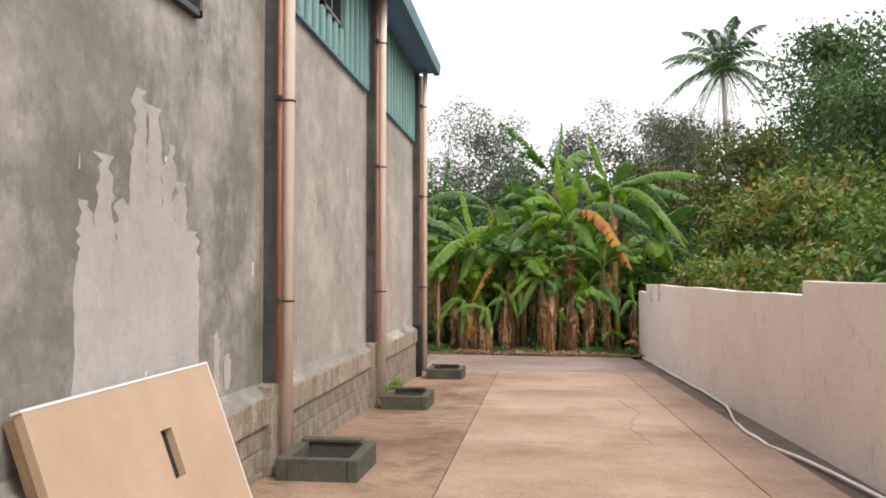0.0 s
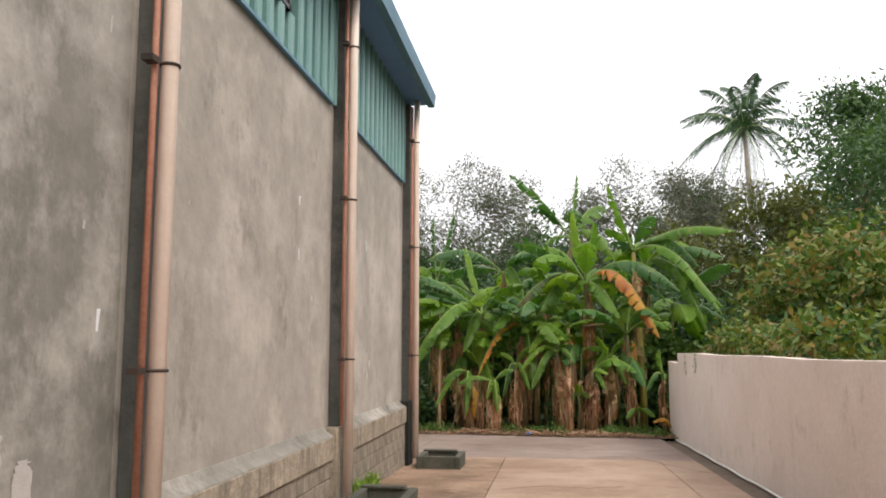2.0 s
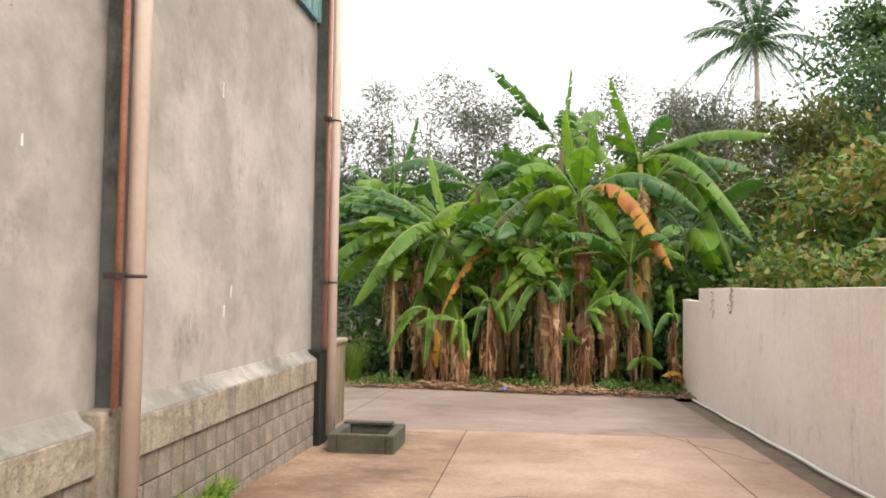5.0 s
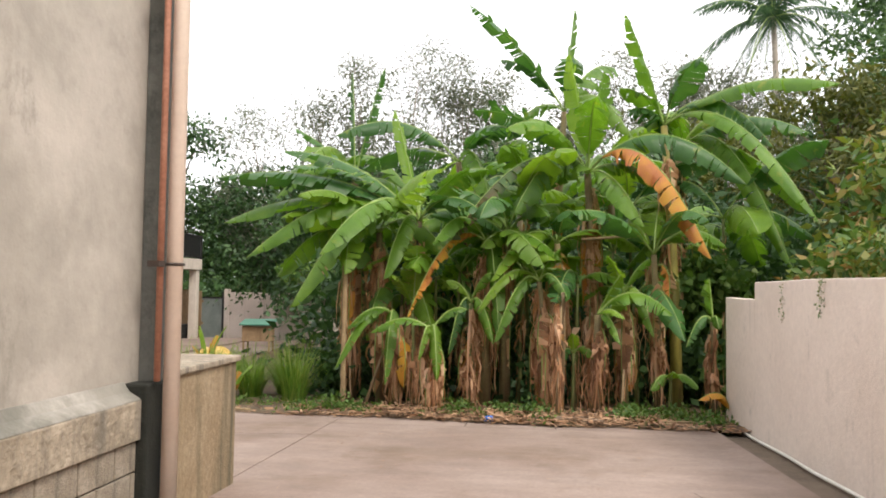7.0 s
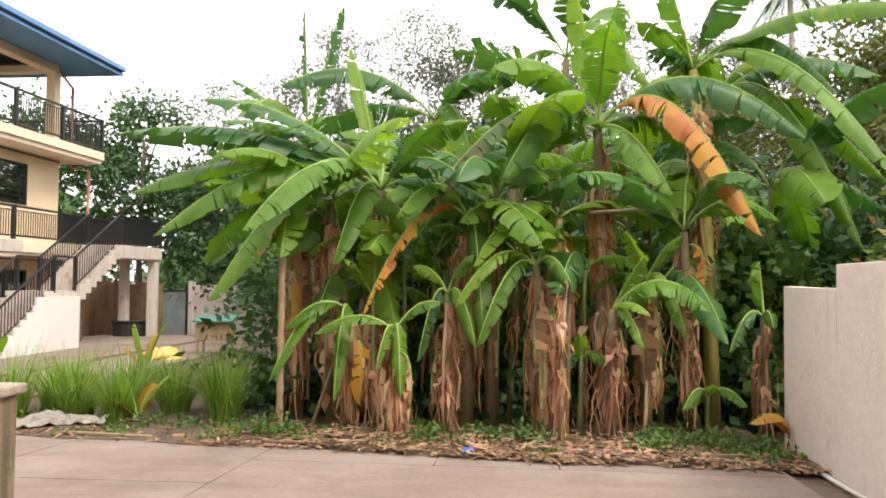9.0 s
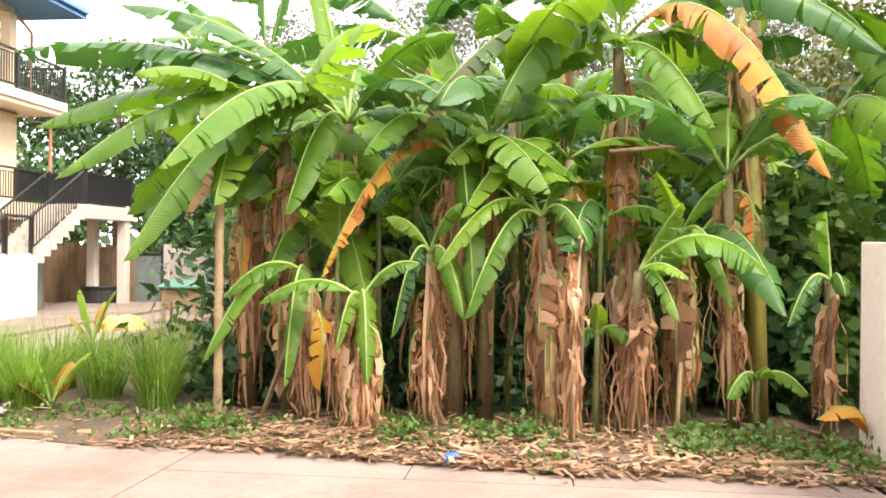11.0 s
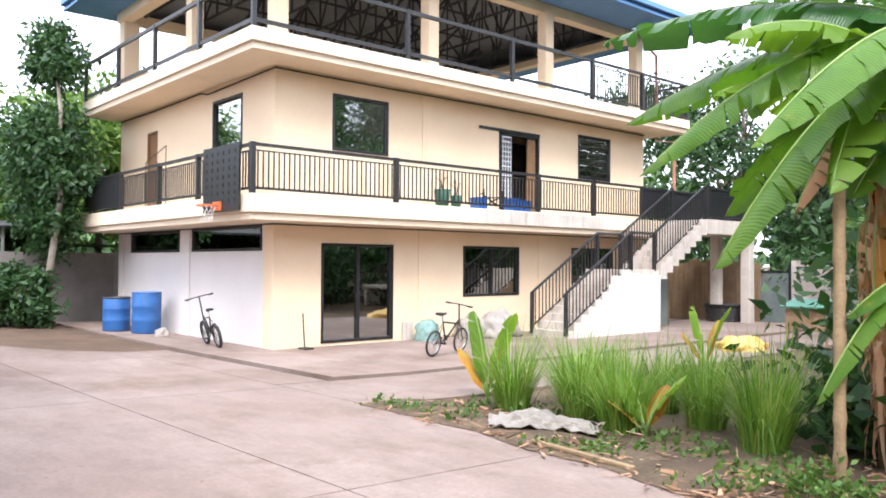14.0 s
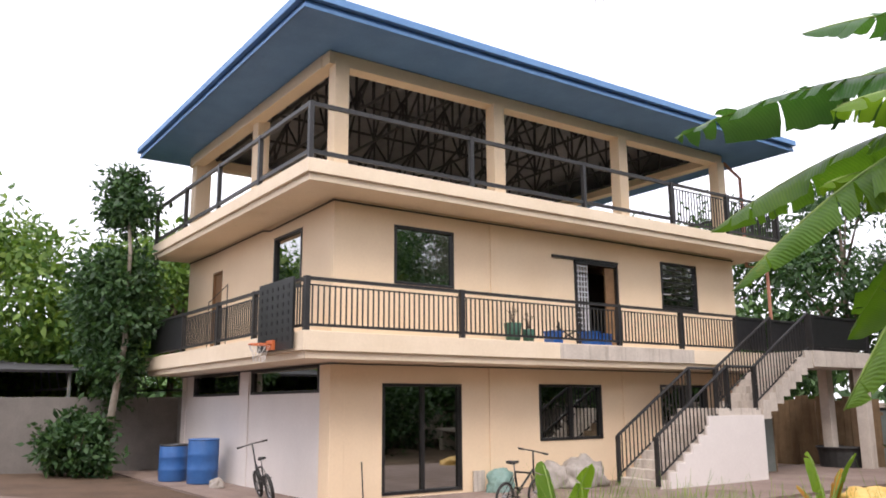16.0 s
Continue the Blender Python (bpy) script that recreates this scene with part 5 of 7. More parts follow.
for i in range(6):
    for j in range(7):
        boxes("stud", RAILM, [(-0.66 + i * 0.25, -0.60 + i * 0.25, -0.055, -0.04, 0.26 + j * 0.16, 0.34 + j * 0.16)], hoop)
bm = bmesh.new()
ring(bm, (-0.1, -0.28, 0.22), 0.2, 0.015, 20, 6, "z")
box(bm, -0.22, 0.06, -0.10, -0.04, 0.12, 0.3)
part("rim", bm, REDHOOP, hoop, "orange rim")
bm = bmesh.new()
for k in range(12):
    a, b = 2 * math.pi * k / 12, 2 * math.pi * (k + 0.8) / 12
    tube(bm, [(-0.1 + 0.2 * math.cos(a), -0.28 + 0.2 * math.sin(a), 0.22), (-0.1 + 0.13 * math.cos(b), -0.28 + 0.13 * math.sin(b), 0.05), (-0.1 + 0.11 * math.cos(a), -0.28 + 0.11 * math.sin(a), -0.1)], 0.006, 4)
part("net", bm, NETM, hoop, "white cord net")
# crates, pots and clutter on the balcony
for i, (y, s, h, m) in enumerate(((32.2, 0.15, 0.30, BLUEP), (33.35, 0.17, 0.34, BLUEP), (33.75, 0.17, 0.30, BLUEP))):
    c = thing("storage_crate", BX - 0.42, y, 2.92, "blue plastic crate on the balcony floor", "crate", "crates on the balcony", rz=8 * i)
    boxes("crate_wall", m, [(-s, -s + 0.02, -s, s, 0, h), (s - 0.02, s, -s, s, 0, h), (-s + 0.02, s - 0.02, -s, -s + 0.02, 0, h), (-s + 0.02, s - 0.02, s - 0.02, s, 0, h)], c)
    boxes("crate_rim", m, [(-s - 0.015, s + 0.015, -s - 0.015, -s + 0.01, h - 0.04, h), (-s - 0.015, s + 0.015, s - 0.01, s + 0.015, h - 0.04, h), (s - 0.01, s + 0.015, -s, s, h - 0.04, h)], c)
    boxes("crate_floor", m, [(-s, s, -s, s, 0, 0.02)], c)
for y, r, h in ((31.0, 0.2, 0.42), (31.45, 0.15, 0.3)):
    c = thing("plant_pot", BX - 0.42, y, 2.92, "dark teal plastic pot with a thin plant on the balcony", "pot", "pots on the balcony")
    bm = bmesh.new()
    tube(bm, [(0, 0, 0), (0, 0, h * 0.5), (0, 0, h)], r * 0.75, 14, r)
    part("pot", bm, GREENTOP, c, smooth=True)
    bm = bmesh.new()
    for k in range(5):
        tube(bm, [(0, 0, h - 0.04), (0.05 * math.cos(k * 1.3), 0.06 * math.sin(k * 1.3), h + 0.2), (0.12 * math.cos(k * 1.3), 0.16 * math.sin(k * 1.3), h + 0.3 + 0.05 * (k % 3))], 0.009, 5)
    part("stems", bm, BARK, c)
c = thing("folded_rack", BX - 0.5, 32.75, 2.92, "dark folded metal rack on the balcony floor", "rack")
for k, (y0, z0, y1, z1) in enumerate(((-0.45, 0.0, 0.4, 0.42), (-0.4, 0.4, 0.45, 0.0), (-0.45, 0.3, 0.45, 0.34), (-0.3, 0.0, -0.36, 0.52), (0.32, 0.0, 0.26, 0.5))):
    bm = bmesh.new()
    tube(bm, [(0.02 * k, y0, z0 + 0.015), (0.02 * k, y1, z1 + 0.015)], 0.018, 6)
    part("bar", bm, RAILM, c)

# ---- plants ----
rng = np.random.default_rng(7)


def leaf_mesh(parent, root, ctrl, tip, width, mat, tear=0.3, fold=0.5, n=40, rng=rng):
    """A banana leaf: a curved midrib from root to tip, and a blade on each side that hangs from it, slit between the side veins."""
    root, ctrl, tip = (np.array(p, float) for p in (root, ctrl, tip))
    t = np.linspace(0, 1, n + 1)[:, None]
    mid = (1 - t) ** 2 * root + 2 * t * (1 - t) * ctrl + t ** 2 * tip
    tan = 2 * (1 - t) * (ctrl - root) + 2 * t * (tip - ctrl)
    tan /= np.linalg.norm(tan, axis=1, keepdims=True) + 1e-9
    level = np.array([tip[0] - root[0], tip[1] - root[1], 0.0])
    level /= np.linalg.norm(level) + 1e-6
    sidev = np.tile(np.cross(level, (0, 0, 1.0)), (n + 1, 1))
    nrm = np.cross(sidev, tan)
    nrm /= np.linalg.norm(nrm, axis=1, keepdims=True) + 1e-6
    s = np.linspace(0, 1, n + 1)
    u = np.clip((s - 0.13) / 0.87, 0, 1)
    prof = np.minimum(1, u * 4.5) ** 0.6 * np.clip(1 - u ** 5, 0, 1) ** 0.7 * width * (1.45 if width > 0.19 else 1.2)
    prof[s < 0.13] = 0.012
    tilt = rng.normal(0, 0.22)
    verts, quads, uv = [], [], []
    for side in (-1, 1):
        lift = side * tilt
        i = 0
        while i < n:
            run = int(rng.integers(1, 4)) if rng.random() < tear else int(rng.integers(3, 9))
            j = min(n, i + run)
            drop = fold + lift + rng.normal(0, 0.05 + 0.14 * tear)
            length = 1 - (0.05 + 0.28 * tear) * rng.random() ** 2
            slide = rng.normal(0, 0.03 + 0.07 * tear)
            base = len(verts)
            for q in range(i, j + 1):
                inset = (0.2 + 0.45 * tear) * rng.random() * (1 if q == i else -1 if q == j else 0)
                w = prof[q] * length * (1 - 0.05 * rng.random())
                step = np.linalg.norm(mid[min(q + 1, n)] - mid[max(q - 1, 0)]) / 2
                for k in (0.0, 0.3, 0.68, 1.0):
                    a = drop * (0.25 + 0.95 * k) + 0.03 * rng.normal()
                    p = mid[q] + side * sidev[q] * w * k * math.cos(a) - nrm[q] * w * k * math.sin(a) + tan[q] * (w * (0.28 + slide) * k * k + inset * step * k)
                    verts.append(p)
                    uv.append((s[q] * 3.0 + k * 0.12, 0.5 + side * k * 0.5))
            for q in range(j - i):
                for c in range(3):
                    a = base + 4 * q + c
                    quads.append((a, a + 1, a + 5, a + 4) if side > 0 else (a + 4, a + 5, a + 1, a))
            i = j
    ob = flat_mesh("leaf", verts, quads, mat, parent, uv=uv)
    ob.data.polygons.foreach_set("use_smooth", [True] * len(ob.data.polygons))
    bm = bmesh.new()
    tube(bm, [tuple(p + nr * 0.004) for p, nr in zip(mid[::3], nrm[::3])], 0.02, 5, 0.005)
    part("midrib", bm, RIB, ob, "pale green midrib", smooth=True)
    return ob


def arch(root, tip, h):
    """The control point that bends a leaf from root to tip over a height h."""
    r, t = Vector(root), Vector(tip)
    d = t - r
    return tuple(r + Vector((d.x * 0.45, d.y * 0.45, d.z * (0.5 if d.z > 0 else 0.2) + h)))


def dry_skirt(parent, x, y, z0, z1, r, n, seed, lean=(0.0, 0.0)):
    """Dead leaves that hang close round a stem: long fibres and crumpled flakes."""
    g = np.random.default_rng(seed)
    verts, quads = [], []
    tufts = [(g.uniform(0, 2 * math.pi), z0 + (z1 - z0) * g.uniform(0.3, 1.0) ** 0.8) for _ in range(max(5, n // 9))]
    for _ in range(int(n * 1.7)):
        a, top = tufts[int(g.integers(0, len(tufts)))]
        a, top = a + g.normal() * 0.34, min(z1, top + g.normal() * 0.12)
        flake = g.random() < 0.14
        ln = min(top - z0 - 0.02, g.uniform(0.15, 0.4) if flake else g.uniform(0.3, 1.25))
        if ln < 0.08:
            continue
        w = g.uniform(0.025, 0.06) if flake else g.uniform(0.006, 0.028)
        rad = r * g.uniform(0.9, 1.25)
        swell = g.uniform(0.03, 0.12) if flake else g.uniform(0.0, 0.05) if g.random() < 0.8 else g.uniform(0.05, 0.17)
        m = 6
        tw, bend = g.uniform(-1.8, 1.8), g.normal() * 0.06
        base = len(verts)
        for i in range(m + 1):
            k = i / m
            z = top - ln * k
            h = (z - z0) / max(0.1, z1 - z0)
            rr = rad + swell * math.sin(k * math.pi * 0.8) + 0.018 * g.normal()
            cx, cy = x + lean[0] * h + rr * math.cos(a) + bend * k * k, y + lean[1] * h + rr * math.sin(a)
            b = a + math.pi / 2 + tw * k
            ww = w * (1 - 0.75 * k ** 2) * (0.5 + 0.9 * g.random())
            verts.append((cx + ww * math.cos(b), cy + ww * math.sin(b), z))
            verts.append((cx - ww * math.cos(b), cy - ww * math.sin(b), z + 0.02 * g.normal()))
        for i in range(m):
            quads.append((base + 2 * i, base + 2 * i + 1, base + 2 * i + 3, base + 2 * i + 2))
    return flat_mesh("dry_leaves", verts, quads, BAN_DRY, parent, "brown withered hanging leaves")


def banana(x, y, crown, keyed, fill, seed, skirt=40, r=0.13, stem=STEM, label="banana plant with arching green leaves and withered brown skirt"):
    """A banana plant at x, y. keyed: (tip, arch height, half width, material); fill: how many further leaves."""
    g = np.random.default_rng(seed)
    z = gz(x, y) - 0.08
    b = thing("banana_plant", x, y, z, label, "plant", "banana clump")
    inv = Vector((x, y, z))
    c = Vector(crown) - inv
    bm = bmesh.new()
    pts = [(0, 0, 0), (c.x * 0.15, c.y * 0.15, c.z * 0.35), (c.x * 0.5, c.y * 0.5, c.z * 0.7), (c.x, c.y, c.z)]
    tube(bm, pts, r * 0.78, 12, r * 0.45)
    part("stem", bm, stem, b, smooth=True)
    for tip, h, w, m in keyed:
        tp = Vector(tip) - inv
        leaf_mesh(b, c, arch(c, tp, h * 1.3), tp, w, m, 0.45 if m in (BAN_GREEN, BAN_FRESH) else 0.95 if m in (BAN_ORANGE, BAN_BROWN) else 0.7, 0.3 if tp.z > c.z + 0.9 else 0.6, 54, g)
    a0 = g.uniform(0, 6.28)
    for i in range(fill):
        a = a0 + 2.4 * i
        ln = g.uniform(1.2, 2.0) * min(1.0, 0.45 + c.z / 6)
        el = g.uniform(-0.2, 1.1)
        tp = c + Vector((math.cos(a) * ln, math.sin(a) * ln, ln * (el - 0.35)))
        tp.z = max(tp.z, 0.3)
        m = (BAN_GREEN, BAN_GREEN, BAN_SHADED, BAN_FRESH, BAN_GREEN, BAN_FRESH)[int(g.integers(0, 6))]
        leaf_mesh(b, c, arch(c, tp, 0.25 + 0.5 * g.random() + 0.3 * ln * 0.5), tp, 0.07 + 0.11 * ln * g.uniform(0.85, 1.2), m, 0.6, 0.55, 40, g)
    for i in range(skirt // 6 if c.z > 1.9 else skirt // 14):
        k = g.uniform(0.45, 0.95)
        a = g.uniform(0, 6.28)
        root = Vector((c.x * k * 0.6, c.y * k * 0.6, c.z * k))
        out = g.uniform(0.12, 0.26)
        tp = root + Vector((math.cos(a) * out * 0.8, math.sin(a) * out * 0.8, -min(root.z - 0.1, g.uniform(0.5, 1.3))))
        leaf_mesh(b, root, root + Vector((math.cos(a) * out * 1.2, math.sin(a) * out * 1.2, 0.12)), tp, g.uniform(0.07, 0.18), BAN_DRY if g.random() < 0.85 else BAN_ORANGE, 0.95, 0.5, 18, g)
    if skirt:
        dry_skirt(b, 0, 0, 0.05, c.z * 0.94, r * 0.62, int(skirt * 1.5), seed + 100, (c.x * 0.85, c.y * 0.85))
    return b


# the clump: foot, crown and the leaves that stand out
banana(-2.0, 25.8, (-1.9, 25.5, 3.05), [((-3.18, 23.7, 2.38), 0.75, 0.26, BAN_GREEN), ((-3.8, 24.27, 1.54), 0.9, 0.30, BAN_GREEN), ((-4.6, 24.44, 2.35), 0.8, 0.24, BAN_GREEN), ((-5.29, 24.8, 3.72), 0.6, 0.26, BAN_SHADED), ((-5.3, 25.2, 2.98), 0.7, 0.24, BAN_GREEN), ((-4.13, 24.8, 4.17), 0.5, 0.22, BAN_SHADED),
        ((-4.22, 25.6, 4.04), 0.45, 0.22, BAN_SHADED), ((-2.37, 25.6, 5.04), 0.1, 0.16, BAN_FRESH), ((-0.68, 25.0, 3.88), 0.45, 0.22, BAN_GREEN), ((-2.38, 24.8, 2.01), 0.5, 0.2, BAN_GREEN)], 4, 1, 90)
banana(1.2, 26.4, (1.03, 26.0, 3.95), [((-1.28, 24.9, 2.67), 0.9, 0.30, BAN_BROWN), ((-0.24, 24.8, 3.12), 0.75, 0.27, BAN_GREEN), ((0.7, 26.0, 6.1), 0.1, 0.20, BAN_FRESH), ((1.3, 25.8, 5.7), 0.15, 0.22, BAN_GREEN),
        ((2.92, 24.9, 2.40), 1.2, 0.27, BAN_ORANGE), ((3.53, 25.2, 3.66), 1.1, 0.30, BAN_SHADED), ((1.92, 25.3, 2.96), 0.3, 0.24, BAN_GREEN), ((-1.05, 26.5, 5.2), 0.5, 0.26, BAN_SHADED)], 4, 2, 80, 0.14)
banana(2.7, 27.0, (2.83, 27.2, 4.55), [((4.38, 25.6, 2.26), 1.1, 0.22, BAN_GREEN), ((4.84, 26.0, 3.2), 0.6, 0.24, BAN_GREEN), ((4.9, 26.3, 4.7), 0.7, 0.28, BAN_SHADED), ((1.8, 26.6, 5.2), 0.5, 0.24, BAN_SHADED)], 3, 3, 60, 0.15)
banana(2.55, 25.9, (2.45, 26.6, 4.9), [((1.72, 26.3, 6.9), 0.1, 0.20, BAN_GREEN), ((5.02, 25.2, 5.3), 0.6, 0.24, BAN_GREEN), ((4.55, 24.85, 3.0), 0.9, 0.20, BAN_GREEN), ((4.2, 26.0, 4.4), 0.9, 0.26, BAN_SHADED)], 2, 4, 60, 0.14, STEMY, "banana plant with a bare yellow stem")
banana(-1.2, 27.8, (-1.4, 27.5, 4.4), [((-3.65, 26.5, 4.75), 0.8, 0.28, BAN_SHADED), ((0.2, 27.0, 5.0), 0.6, 0.26, BAN_SHADED), ((-0.7, 26.6, 3.4), 0.7, 0.24, BAN_GREEN)], 4, 5, 14)
banana(-3.3, 27.8, (-3.5, 27.5, 4.0), [((-3.58, 27.5, 6.25), 0.1, 0.17, BAN_SHADED), ((-2.93, 27.5, 6.3), 0.1, 0.14, BAN_SHADED), ((-4.61, 27.0, 5.0), 0.2, 0.18, BAN_SHADED), ((-4.9, 26.8, 3.6), 0.6, 0.22, BAN_GREEN)], 4, 6, 16)
banana(0.5, 28.3, (0.7, 28.0, 5.5), [((-1.21, 27.4, 7.55), 0.3, 0.22, BAN_SHADED), ((0.9, 28.0, 7.6), 0.1, 0.18, BAN_GREEN), ((-0.6, 28.0, 6.6), 0.4, 0.24, BAN_SHADED)], 4, 7, 8)
banana(-0.75, 25.7, (-0.71, 25.5, 2.65), [((0.53, 24.8, 2.35), 0.45, 0.22, BAN_GREEN), ((-1.96, 24.6, 1.38), 0.75, 0.16, BAN_ORANGE), ((-0.46, 24.7, 1.05), 0.5, 0.18, BAN_GREEN)], 3, 8, 90, 0.16)
banana(-1.5, 24.5, (-1.52, 24.45, 1.2), [((-2.5, 24.4, 1.16), 0.32, 0.13, BAN_GREEN), ((-0.96, 24.4, 1.56), 0.22, 0.13, BAN_GREEN), ((-1.40, 24.15, 0.45), 0.42, 0.13, BAN_FRESH), ((-1.7, 24.2, 0.75), 0.3, 0.09, BAN_FRESH)], 0, 9, 70, 0.10, STEM, "young banana plant with withered skirt at the clump's front")
banana(-2.2, 25.1, (-2.22, 25.0, 1.42), [((-2.93, 24.6, 1.2), 0.3, 0.14, BAN_GREEN), ((-3.1, 24.5, 0.56), 0.5, 0.15, BAN_GREEN), ((-2.28, 24.5, 0.33), 0.5, 0.13, BAN_GREEN)], 0, 18, 60, 0.09, STEM, "young banana plant with drooping leaves in the clump")
banana(0.3, 25.2, (0.18, 24.95, 2.02), [((-0.53, 24.5, 1.03), 0.42, 0.17, BAN_GREEN), ((-0.82, 24.6, 1.5), 0.5, 0.14, BAN_FRESH), ((-0.34, 24.8, 2.5), 0.25, 0.13, BAN_GREEN), ((0.62, 24.6, 1.75), 0.3, 0.12, BAN_GREEN), ((0.5, 24.8, 2.55), 0.1, 0.12, BAN_GREEN)], 0, 19, 70, 0.10, STEM, "slim banana plant with broad drooping leaves")
banana(-1.95, 25.35, (-1.95, 25.3, 1.55), [((-1.85, 25.0, 2.6), 0.1, 0.20, BAN_FRESH), ((-2.3, 25.0, 2.1), 0.2, 0.14, BAN_FRESH)], 0, 20, 20, 0.07, STEMG, "fresh banana sucker with a bright upright leaf")
banana(1.6, 25.3, (1.58, 25.2, 1.85), [((2.0, 24.8, 1.15), 0.4, 0.14, BAN_GREEN), ((1.25, 24.7, 2.45), 0.1, 0.12, BAN_FRESH), ((1.95, 24.9, 2.4), 0.15, 0.13, BAN_GREEN), ((1.2, 24.8, 1.3), 0.4, 0.13, BAN_SHADED)], 0, 25, 50, 0.09, STEMG, "slim green banana sucker in the clump")
banana(-0.95, 25.2, (-0.95, 25.15, 1.65), [((-1.35, 24.8, 2.0), 0.2, 0.13, BAN_FRESH), ((-0.55, 24.7, 1.0), 0.35, 0.14, BAN_GREEN), ((-0.6, 24.9, 2.15), 0.2, 0.13, BAN_GREEN), ((-1.3, 24.9, 0.8), 0.4, 0.13, BAN_SHADED)], 0, 26, 50, 0.09, STEMG, "slim green banana sucker in the clump")
banana(0.75, 25.1, (0.75, 25.05, 0.85), [((0.4, 24.8, 0.5), 0.25, 0.13, BAN_SHADED), ((1.1, 24.8, 0.8), 0.2, 0.13, BAN_GREEN), ((0.7, 24.7, 1.2), 0.1, 0.11, BAN_FRESH)], 0, 27, 10, 0.06, STEMG, "low banana sucker at the clump's foot")
banana(2.3, 25.1, (2.3, 25.05, 0.45), [((1.95, 24.8, 0.3), 0.2, 0.13, BAN_GREEN), ((2.7, 24.8, 0.35), 0.2, 0.12, BAN_GREEN), ((2.3, 24.7, 0.6), 0.1, 0.12, BAN_FRESH)], 0, 28, 0, 0.05, STEMG, "low banana sucker at the clump's foot")
banana(-3.15, 26.0, (-3.15, 25.9, 2.75), [((-3.6, 25.2, 2.0), 0.4, 0.16, BAN_DRY)], 4, 23, 90, 0.12)
banana(-0.4, 25.75, (-0.35, 25.7, 2.9), [], 5, 24, 12, 0.13)
banana(1.1, 25.0, (1.12, 24.8, 1.5), [((1.46, 24.6, 2.14), 0.05, 0.13, BAN_FRESH), ((1.5, 24.4, 1.45), 0.15, 0.10, BAN_FRESH), ((1.43, 24.4, 1.05), 0.2, 0.10, BAN_GREEN)], 1, 10, 60, 0.12)
banana(3.0, 25.2, (2.95, 25.0, 1.40), [((2.9, 25.0, 2.1), 0.0, 0.17, BAN_GREEN), ((2.5, 24.8, 1.0), 0.3, 0.12, BAN_SHADED), ((2.98, 24.7, 1.3), 0.2, 0.10, BAN_GREEN)], 0, 11, 14, 0.09, STEM, "small banana plant beside the boundary wall")
banana(0.55, 26.2, (0.5, 25.9, 2.7), [], 5, 12, 80, 0.12)
banana(-2.55, 25.6, (-2.6, 25.5, 2.85), [], 4, 13, 90, 0.12)
banana(2.2, 25.6, (2.1, 25.5, 2.5), [], 4, 14, 50, 0.11)
banana(1.7, 28.6, (1.7, 28.4, 4.2), [], 5, 15, 8)
banana(-2.4, 29.0, (-2.4, 29.0, 3.6), [], 6, 16, 8)
banana(-0.2, 30.0, (-0.2, 30.0, 4.2), [], 6, 17, 8)
SUCKERS = ((-1.65, 26.1, 2.1), (-2.35, 26.2, 1.8), (-0.15, 26.1, 2.2), (0.85, 26.1, 2.0), (1.9, 26.1, 1.7), (-2.0, 26.8, 1.5), (1.2, 27.2, 1.6), (-1.3, 26.3, 2.2), (-0.5, 29.0, 2.4), (1.0, 29.2, 2.4), (-1.8, 28.4, 2.2), (2.8, 28.6, 2.4), (-2.6, 26.6, 2.6), (1.5, 26.8, 2.6), (-0.6, 26.8, 3.0), (-3.5, 26.5, 2.4), (3.5, 26.6, 3.2), (2.0, 27.4, 3.4), (0.0, 27.2, 3.6))
for i, (x, y, zc) in enumerate(SUCKERS):
    banana(x, y, (x + 0.1 * math.sin(i), y - 0.1, zc), [], 6, 400 + i, 4, 0.055, STEMG, "smaller banana plant among the clump's stems")
# withered flower stalk hanging down
stalk = thing("withered_stalk", 0.55, 24.5, gz(0.5, 24.5) - 0.05, "withered banana leaf stalk hanging to the ground", "plant")
bm = bmesh.new()
tube(bm, [(0, 0.3, 0.0), (0.02, 0.25, 1.5), (0.0, 0.05, 1.95), (-0.04, -0.08, 1.7), (-0.08, -0.2, 0.9), (-0.1, -0.25, 0.12)], 0.04, 7, 0.02)
part("stalk", bm, BAMBOOM, stalk, smooth=True)
dry_skirt(stalk, -0.08, -0.16, 0.1, 1.85, 0.025, 42, 77)
# bamboo prop
pole = thing("bamboo_pole", -3.0, 24.65, gz(-3, 24.6) - 0.06, "dry bamboo pole stuck in the soil", "pole")
bm = bmesh.new()
rows = []
for i in range(33):
    k = 0.052 if i % 4 == 0 else 0.043
    rows.append([bm.verts.new((k * math.cos(a), k * math.sin(a), 2.40 * i / 32)) for a in np.linspace(0, 2 * math.pi, 11)[:-1]])
for a, b in zip(rows, rows[1:]):
    for q in range(10):
        bm.faces.new((a[q], a[(q + 1) % 10], b[(q + 1) % 10], b[q]))
bm.faces.new(rows[-1])
part("culm", bm, BAMBOOM, pole, smooth=True)
# tall dead stalks crossing the clump, and a fallen stem
for x0, y0, z0, x1, y1, z1 in ((-2.75, 25.2, 0.0, -2.35, 25.5, 1.3), (1.5, 24.9, 0.0, 1.55, 25.0, 0.75), (0.9, 25.6, 2.75, 2.0, 25.7, 2.85)):
    st = thing("dead_stalk", x0, y0, gz(x0, y0) - 0.05 if z0 == 0 else z0, "dry broken stalk among the banana stems", "stalk", "dead stalks")
    bm = bmesh.new()
    tube(bm, [(0, 0, 0), ((x1 - x0) * 0.5, (y1 - y0) * 0.5, (z1 - z0) * 0.52), (x1 - x0, y1 - y0, z1 - z0)], 0.028, 7, 0.02)
    part("stalk", bm, BAMBOOM, st, smooth=True)


